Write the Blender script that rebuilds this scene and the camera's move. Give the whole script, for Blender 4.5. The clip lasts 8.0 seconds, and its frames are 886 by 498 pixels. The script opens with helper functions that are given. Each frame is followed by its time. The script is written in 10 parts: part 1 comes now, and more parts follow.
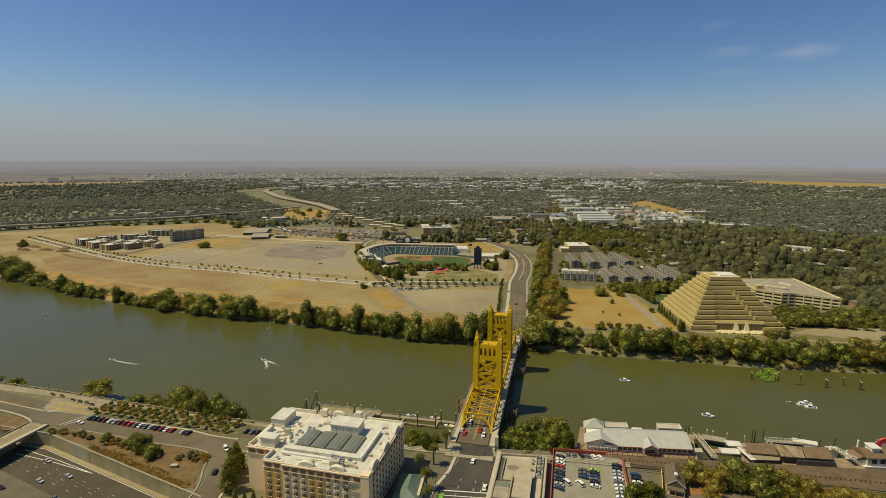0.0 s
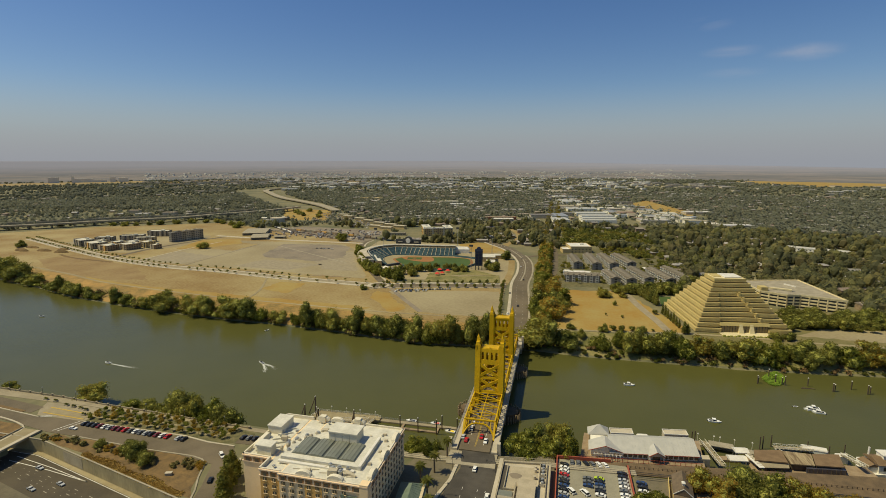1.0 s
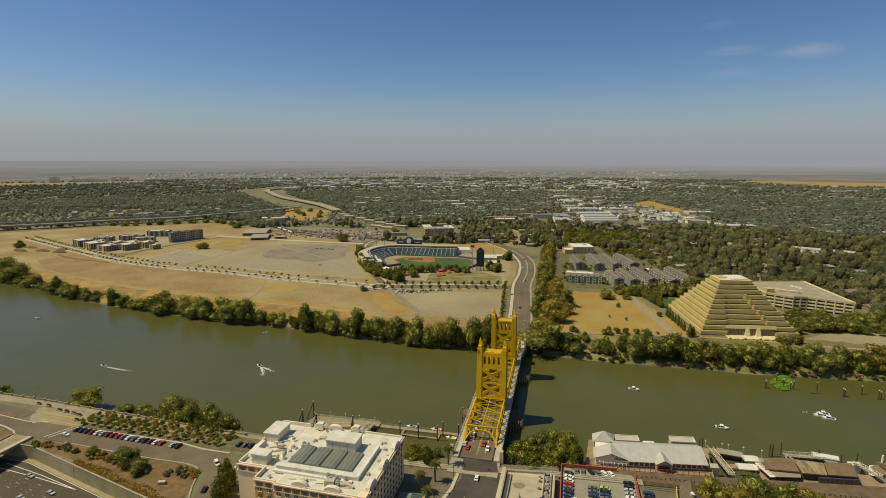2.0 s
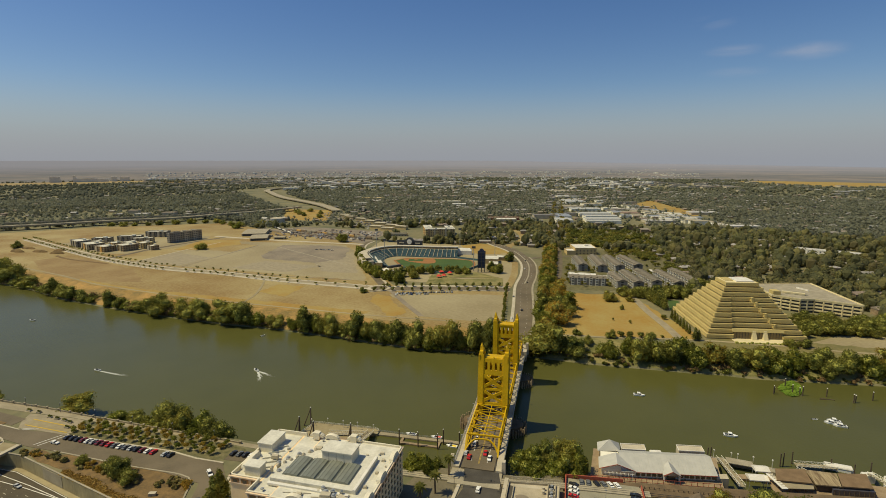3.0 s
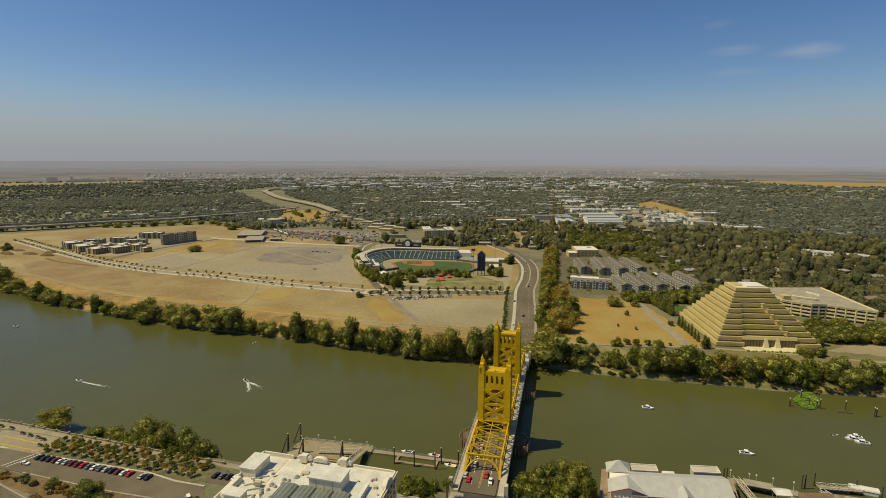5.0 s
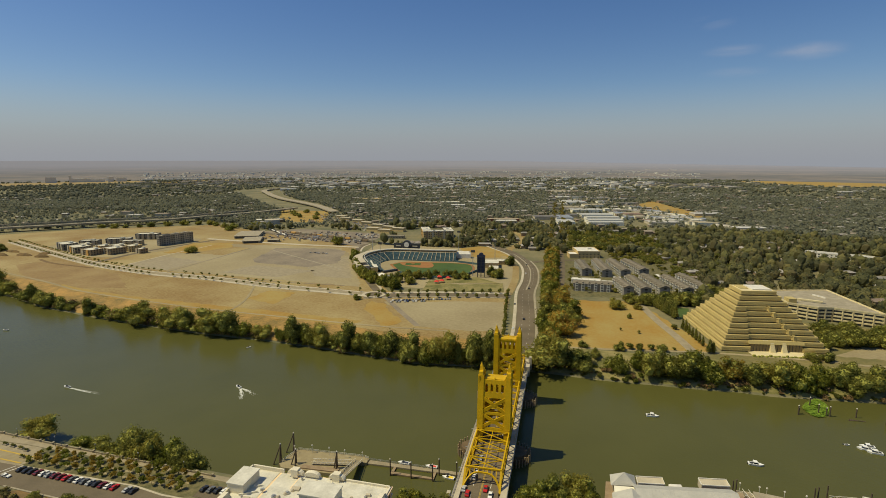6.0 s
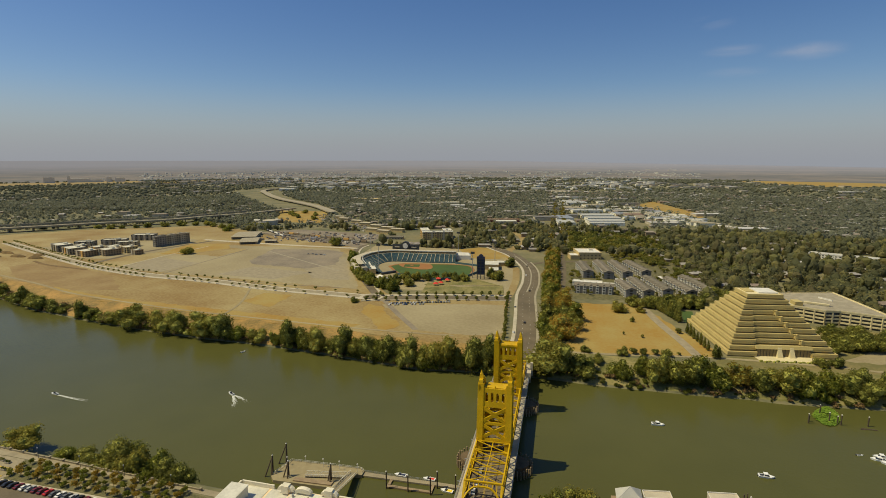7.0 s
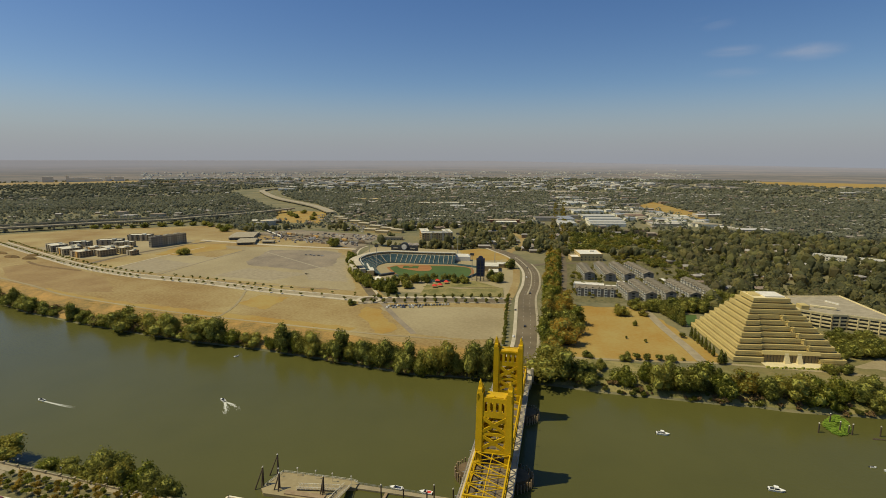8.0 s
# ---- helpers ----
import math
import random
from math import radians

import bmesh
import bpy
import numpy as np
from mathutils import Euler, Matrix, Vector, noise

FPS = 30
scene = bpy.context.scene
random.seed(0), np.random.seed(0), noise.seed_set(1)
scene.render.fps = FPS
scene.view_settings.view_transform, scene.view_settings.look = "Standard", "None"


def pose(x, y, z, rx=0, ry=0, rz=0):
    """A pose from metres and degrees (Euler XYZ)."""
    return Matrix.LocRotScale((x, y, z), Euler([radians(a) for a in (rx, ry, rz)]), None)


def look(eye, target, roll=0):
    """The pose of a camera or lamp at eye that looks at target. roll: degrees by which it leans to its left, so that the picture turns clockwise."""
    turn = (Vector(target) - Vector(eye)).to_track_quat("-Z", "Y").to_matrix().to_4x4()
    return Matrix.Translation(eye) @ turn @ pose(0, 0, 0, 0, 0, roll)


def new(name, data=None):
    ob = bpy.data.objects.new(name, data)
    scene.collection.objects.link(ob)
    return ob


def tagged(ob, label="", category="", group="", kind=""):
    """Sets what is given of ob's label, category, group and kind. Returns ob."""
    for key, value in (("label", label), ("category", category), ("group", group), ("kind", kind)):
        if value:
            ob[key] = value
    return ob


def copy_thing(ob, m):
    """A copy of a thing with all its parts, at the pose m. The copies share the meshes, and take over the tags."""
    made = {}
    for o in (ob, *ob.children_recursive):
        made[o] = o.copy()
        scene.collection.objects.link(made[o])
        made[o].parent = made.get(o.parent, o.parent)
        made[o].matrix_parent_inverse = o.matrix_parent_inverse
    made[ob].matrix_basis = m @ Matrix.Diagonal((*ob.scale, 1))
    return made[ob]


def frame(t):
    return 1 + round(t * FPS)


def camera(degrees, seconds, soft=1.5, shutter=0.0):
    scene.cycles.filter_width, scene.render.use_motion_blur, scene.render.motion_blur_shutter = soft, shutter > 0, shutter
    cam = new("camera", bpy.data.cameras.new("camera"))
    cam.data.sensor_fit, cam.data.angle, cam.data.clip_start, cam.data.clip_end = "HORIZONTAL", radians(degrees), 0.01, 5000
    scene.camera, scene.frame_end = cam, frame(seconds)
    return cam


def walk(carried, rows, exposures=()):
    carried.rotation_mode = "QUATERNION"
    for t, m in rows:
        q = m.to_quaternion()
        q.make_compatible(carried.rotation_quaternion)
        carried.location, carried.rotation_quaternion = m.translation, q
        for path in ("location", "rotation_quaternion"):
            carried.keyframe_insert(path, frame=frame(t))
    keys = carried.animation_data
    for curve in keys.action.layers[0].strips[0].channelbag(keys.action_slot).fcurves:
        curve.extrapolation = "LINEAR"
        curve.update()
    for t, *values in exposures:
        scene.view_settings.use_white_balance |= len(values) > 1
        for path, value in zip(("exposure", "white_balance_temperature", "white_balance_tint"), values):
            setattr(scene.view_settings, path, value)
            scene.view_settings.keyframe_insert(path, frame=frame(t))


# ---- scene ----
cam = camera(81.4, 8.0, 0.9)
PATH = [
    (0, (46.024, -342.67, 156.784), (45.553, -340.756, 156.446), -0.0),
    (0.5, (45.18, -339.811, 156.793), (44.708, -337.897, 156.455), 0.0),
    (1, (44.276, -336.636, 156.935), (43.803, -334.723, 156.597), 0.0),
    (1.5, (43.446, -333.275, 156.972), (42.971, -331.362, 156.633), 0.0),
    (3, (40.804, -321.243, 157.244), (40.323, -319.332, 156.904), 0.0),
    (3.5, (39.93, -317.182, 157.293), (39.449, -315.27, 156.953), 0.0),
    (4, (39.069, -312.593, 157.423), (38.587, -310.682, 157.083), 0.0),
    (4.5, (38.018, -308.171, 157.438), (37.538, -306.26, 157.098), 0.0),
    (6, (35.755, -293.38, 157.6), (35.276, -291.468, 157.26), -0.0),
    (6.5, (34.693, -288.497, 157.585), (34.214, -286.585, 157.245), 0.0),
    (7, (33.923, -283.076, 157.718), (33.445, -281.164, 157.378), 0.0),
    (7.5, (33.192, -278.052, 157.682), (32.713, -276.14, 157.342), 0.0),
    (8, (32.514, -272.777, 157.742), (32.036, -270.865, 157.402), 0.1),
]
walk(cam, [(t, look(eye, target, roll)) for t, eye, target, roll in PATH], exposures=[(0.0, 0.0, 6500, 10), (8.0, 0.0, 6500, 10)])

# ---- light ----
SUN_UP = radians(58.5)
SUN_TO = Vector((-0.958 * math.cos(SUN_UP), -0.284 * math.cos(SUN_UP), math.sin(SUN_UP)))
world = bpy.data.worlds.new("sky")
scene.world = world
world.use_nodes = True
wn, wl = world.node_tree.nodes, world.node_tree.links
wn.clear()
sky = wn.new("ShaderNodeTexSky")
sky.sky_type = "NISHITA"
sky.sun_disc = False
sky.sun_elevation = SUN_UP
sky.sun_rotation = math.atan2(SUN_TO.x, SUN_TO.y)
sky.altitude = 150
sky.air_density, sky.dust_density, sky.ozone_density = 1.0, 0.7, 3.0
back = wn.new("ShaderNodeBackground")
back.inputs["Strength"].default_value = 0.080
# dry haze that greys the sky towards the horizon
way = wn.new("ShaderNodeTexCoord")
split = wn.new("ShaderNodeSeparateXYZ")
wl.new(way.outputs["Generated"], split.inputs[0])
low = wn.new("ShaderNodeMapRange")
low.interpolation_type = "SMOOTHSTEP"
low.inputs["From Min"].default_value, low.inputs["From Max"].default_value = 0.0, 0.145
low.inputs["To Min"].default_value, low.inputs["To Max"].default_value = 0.88, 0.0
wl.new(split.outputs["Z"], low.inputs["Value"])
haze = wn.new("ShaderNodeMixRGB")
haze.inputs[2].default_value = (3.75, 3.98, 4.5, 1)
wl.new(low.outputs[0], haze.inputs[0])
deep = wn.new("ShaderNodeHueSaturation")
deep.inputs["Saturation"].default_value = 1.24
deep.inputs["Hue"].default_value = 0.508
wl.new(sky.outputs[0], deep.inputs["Color"])
wl.new(deep.outputs[0], haze.inputs[1])
# thin high cloud wisps: long soft streaks, torn by noise
veil = wn.new("ShaderNodeTexNoise")
veil.inputs["Scale"].default_value, veil.inputs["Detail"].default_value, veil.inputs["Distortion"].default_value = 11.0, 5.0, 0.8
flat = wn.new("ShaderNodeMapping")
flat.inputs["Scale"].default_value = (1.0, 1.0, 3.5)
wl.new(way.outputs["Generated"], flat.inputs[0])
wl.new(flat.outputs[0], veil.inputs["Vector"])
thin = wn.new("ShaderNodeMapRange")
thin.inputs["From Min"].default_value, thin.inputs["From Max"].default_value = 0.36, 0.66
wl.new(veil.outputs["Fac"], thin.inputs["Value"])
clouded = haze.outputs[0]
for centre, pull, most in (((0.338, 0.927, 0.163), (13.0, 30.0, 62.0), 0.34), ((0.243, 0.954, 0.173), (16.0, 40.0, 85.0), 0.24), ((0.205, 0.954, 0.217), (22.0, 40.0, 70.0), 0.16), ((0.25, 0.958, 0.140), (13.0, 40.0, 90.0), 0.12)):
    away, squeeze, far_off = (wn.new("ShaderNodeVectorMath") for _ in range(3))
    away.operation, squeeze.operation, far_off.operation = "SUBTRACT", "MULTIPLY", "LENGTH"
    away.inputs[1].default_value, squeeze.inputs[1].default_value = centre, pull
    wl.new(way.outputs["Generated"], away.inputs[0])
    wl.new(away.outputs[0], squeeze.inputs[0])
    wl.new(squeeze.outputs[0], far_off.inputs[0])
    fade = wn.new("ShaderNodeMapRange")
    fade.interpolation_type = "SMOOTHSTEP"
    fade.inputs["From Min"].default_value, fade.inputs["From Max"].default_value = 0.1, 1.0
    fade.inputs["To Min"].default_value, fade.inputs["To Max"].default_value = most, 0.0
    wl.new(far_off.outputs["Value"], fade.inputs["Value"])
    wisp, cloudy = wn.new("ShaderNodeMath"), wn.new("ShaderNodeMixRGB")
    wisp.operation = "MULTIPLY"
    cloudy.inputs[2].default_value = (6.0, 5.9, 6.3, 1)
    wl.new(thin.outputs[0], wisp.inputs[0])
    wl.new(fade.outputs[0], wisp.inputs[1])
    wl.new(wisp.outputs[0], cloudy.inputs[0])
    wl.new(clouded, cloudy.inputs[1])
    clouded = cloudy.outputs[0]
wl.new(clouded, back.inputs["Color"])
wl.new(back.outputs[0], wn.new("ShaderNodeOutputWorld").inputs["Surface"])
lamp = bpy.data.lights.new("sun", "SUN")
lamp.energy, lamp.angle, lamp.color = 3.55, radians(0.55), (1.0, 0.89, 0.60)
sun = new("sun", lamp)
sun.matrix_world = look(SUN_TO * 900, (0, 0, 0))

# ---- materials ----


def mat(name, a, b=None, rough=0.85, scale=0.4, fine=6.0, bump=0.0, metal=0.0, vary=0.0, island=0.0, spec=0.3, mid=0.5, wide=0.12, stretch=None, thin=0.0):
    """Base colour from a to b by noise at two scales; vary and island shift the value by object and by loose piece."""
    m = bpy.data.materials.new(name)
    m.use_nodes = True
    n, l = m.node_tree.nodes, m.node_tree.links
    p = n["Principled BSDF"]
    p.inputs["Roughness"].default_value, p.inputs["Metallic"].default_value = rough, metal
    p.inputs["Specular IOR Level"].default_value = spec
    b = b or tuple(c * 0.75 for c in a)
    a, b = (tuple(min(0.92, 1.2 * c * k) for c, k in zip(q, (1.02, 1.0, 0.88))) for q in (a, b))
    at = n.new("ShaderNodeNewGeometry").outputs["Position"]
    if stretch:
        pull = n.new("ShaderNodeMapping")
        pull.inputs["Scale"].default_value = stretch
        l.new(at, pull.inputs[0])
        at = pull.outputs[0]
    big, small = n.new("ShaderNodeTexNoise"), n.new("ShaderNodeTexNoise")
    for t, s, d in ((big, scale, 3), (small, fine, 2)):
        t.inputs["Scale"].default_value, t.inputs["Detail"].default_value = s, d
        l.new(at, t.inputs["Vector"])
    mean = n.new("ShaderNodeMath")
    mean.operation = "MULTIPLY_ADD"
    mean.inputs[1].default_value = 0.35
    l.new(small.outputs["Fac"], mean.inputs[0])
    scaled = n.new("ShaderNodeMath")
    scaled.operation = "MULTIPLY"
    scaled.inputs[1].default_value = 0.65
    l.new(big.outputs["Fac"], scaled.inputs[0])
    l.new(scaled.outputs[0], mean.inputs[2])
    ramp = n.new("ShaderNodeValToRGB")
    ramp.color_ramp.elements[0].position, ramp.color_ramp.elements[1].position = mid - wide, mid + wide
    ramp.color_ramp.elements[0].color, ramp.color_ramp.elements[1].color = (*a, 1), (*b, 1)
    l.new(mean.outputs[0], ramp.inputs[0])
    colour = ramp.outputs[0]
    for amount, node, out in ((vary, "ShaderNodeObjectInfo", "Random"), (island, "ShaderNodeNewGeometry", "Random Per Island")):
        if amount:
            r = n.new(node).outputs[out]
            to = n.new("ShaderNodeMapRange")
            to.inputs["To Min"].default_value, to.inputs["To Max"].default_value = 1 - amount, 1 + amount
            l.new(r, to.inputs["Value"])
            hsv = n.new("ShaderNodeHueSaturation")
            l.new(to.outputs[0], hsv.inputs["Value"])
            hue = n.new("ShaderNodeMapRange")
            hue.inputs["To Min"].default_value, hue.inputs["To Max"].default_value = 0.5 + 0.035 * amount, 0.5 - 0.035 * amount
            l.new(r, hue.inputs["Value"])
            l.new(hue.outputs[0], hsv.inputs["Hue"])
            l.new(colour, hsv.inputs["Color"])
            colour = hsv.outputs[0]
    l.new(colour, p.inputs["Base Color"])
    if thin:
        through_leaf, both = n.new("ShaderNodeBsdfTranslucent"), n.new("ShaderNodeMixShader")
        both.inputs[0].default_value = thin
        l.new(colour, through_leaf.inputs["Color"])
        l.new(p.outputs[0], both.inputs[1])
        l.new(through_leaf.outputs[0], both.inputs[2])
        l.new(both.outputs[0], n["Material Output"].inputs["Surface"])
    if bump:
        bp = n.new("ShaderNodeBump")
        bp.inputs["Strength"].default_value, bp.inputs["Distance"].default_value = bump, 0.2
        l.new(mean.outputs[0], bp.inputs["Height"])
        l.new(bp.outputs[0], p.inputs["Normal"])
    return m


def palette(name, colours, rough=0.8, scale=0.15, fine=2.0, deep=0.8, thin=0.0):
    """One colour of the list for each loose piece, with fine grain."""
    m = mat(name, (0.8, 0.8, 0.85), (0.8 * deep, 0.8 * deep, 0.85 * deep), rough, scale, fine, thin=thin)
    n, l = m.node_tree.nodes, m.node_tree.links
    ramp = n.new("ShaderNodeValToRGB")
    ramp.color_ramp.interpolation = "CONSTANT"
    e = ramp.color_ramp.elements
    while len(e) < len(colours):
        e.new(0.5)
    for i, c in enumerate(colours):
        e[i].position, e[i].color = i / len(colours), (*(min(0.92, 1.2 * v) for v in c), 1)
    l.new(n.new("ShaderNodeNewGeometry").outputs["Random Per Island"], ramp.inputs[0])
    mul = n.new("ShaderNodeMixRGB")
    mul.blend_type, mul.inputs[0].default_value = "MULTIPLY", 1.0
    p = n["Principled BSDF"]
    old = p.inputs["Base Color"].links[0].from_socket
    l.new(ramp.outputs[0], mul.inputs[1])
    l.new(old, mul.inputs[2])
    l.new(mul.outputs[0], p.inputs["Base Color"])
    for node in n:
        if node.type == "BSDF_TRANSLUCENT":
            l.new(mul.outputs[0], node.inputs["Color"])
    return m


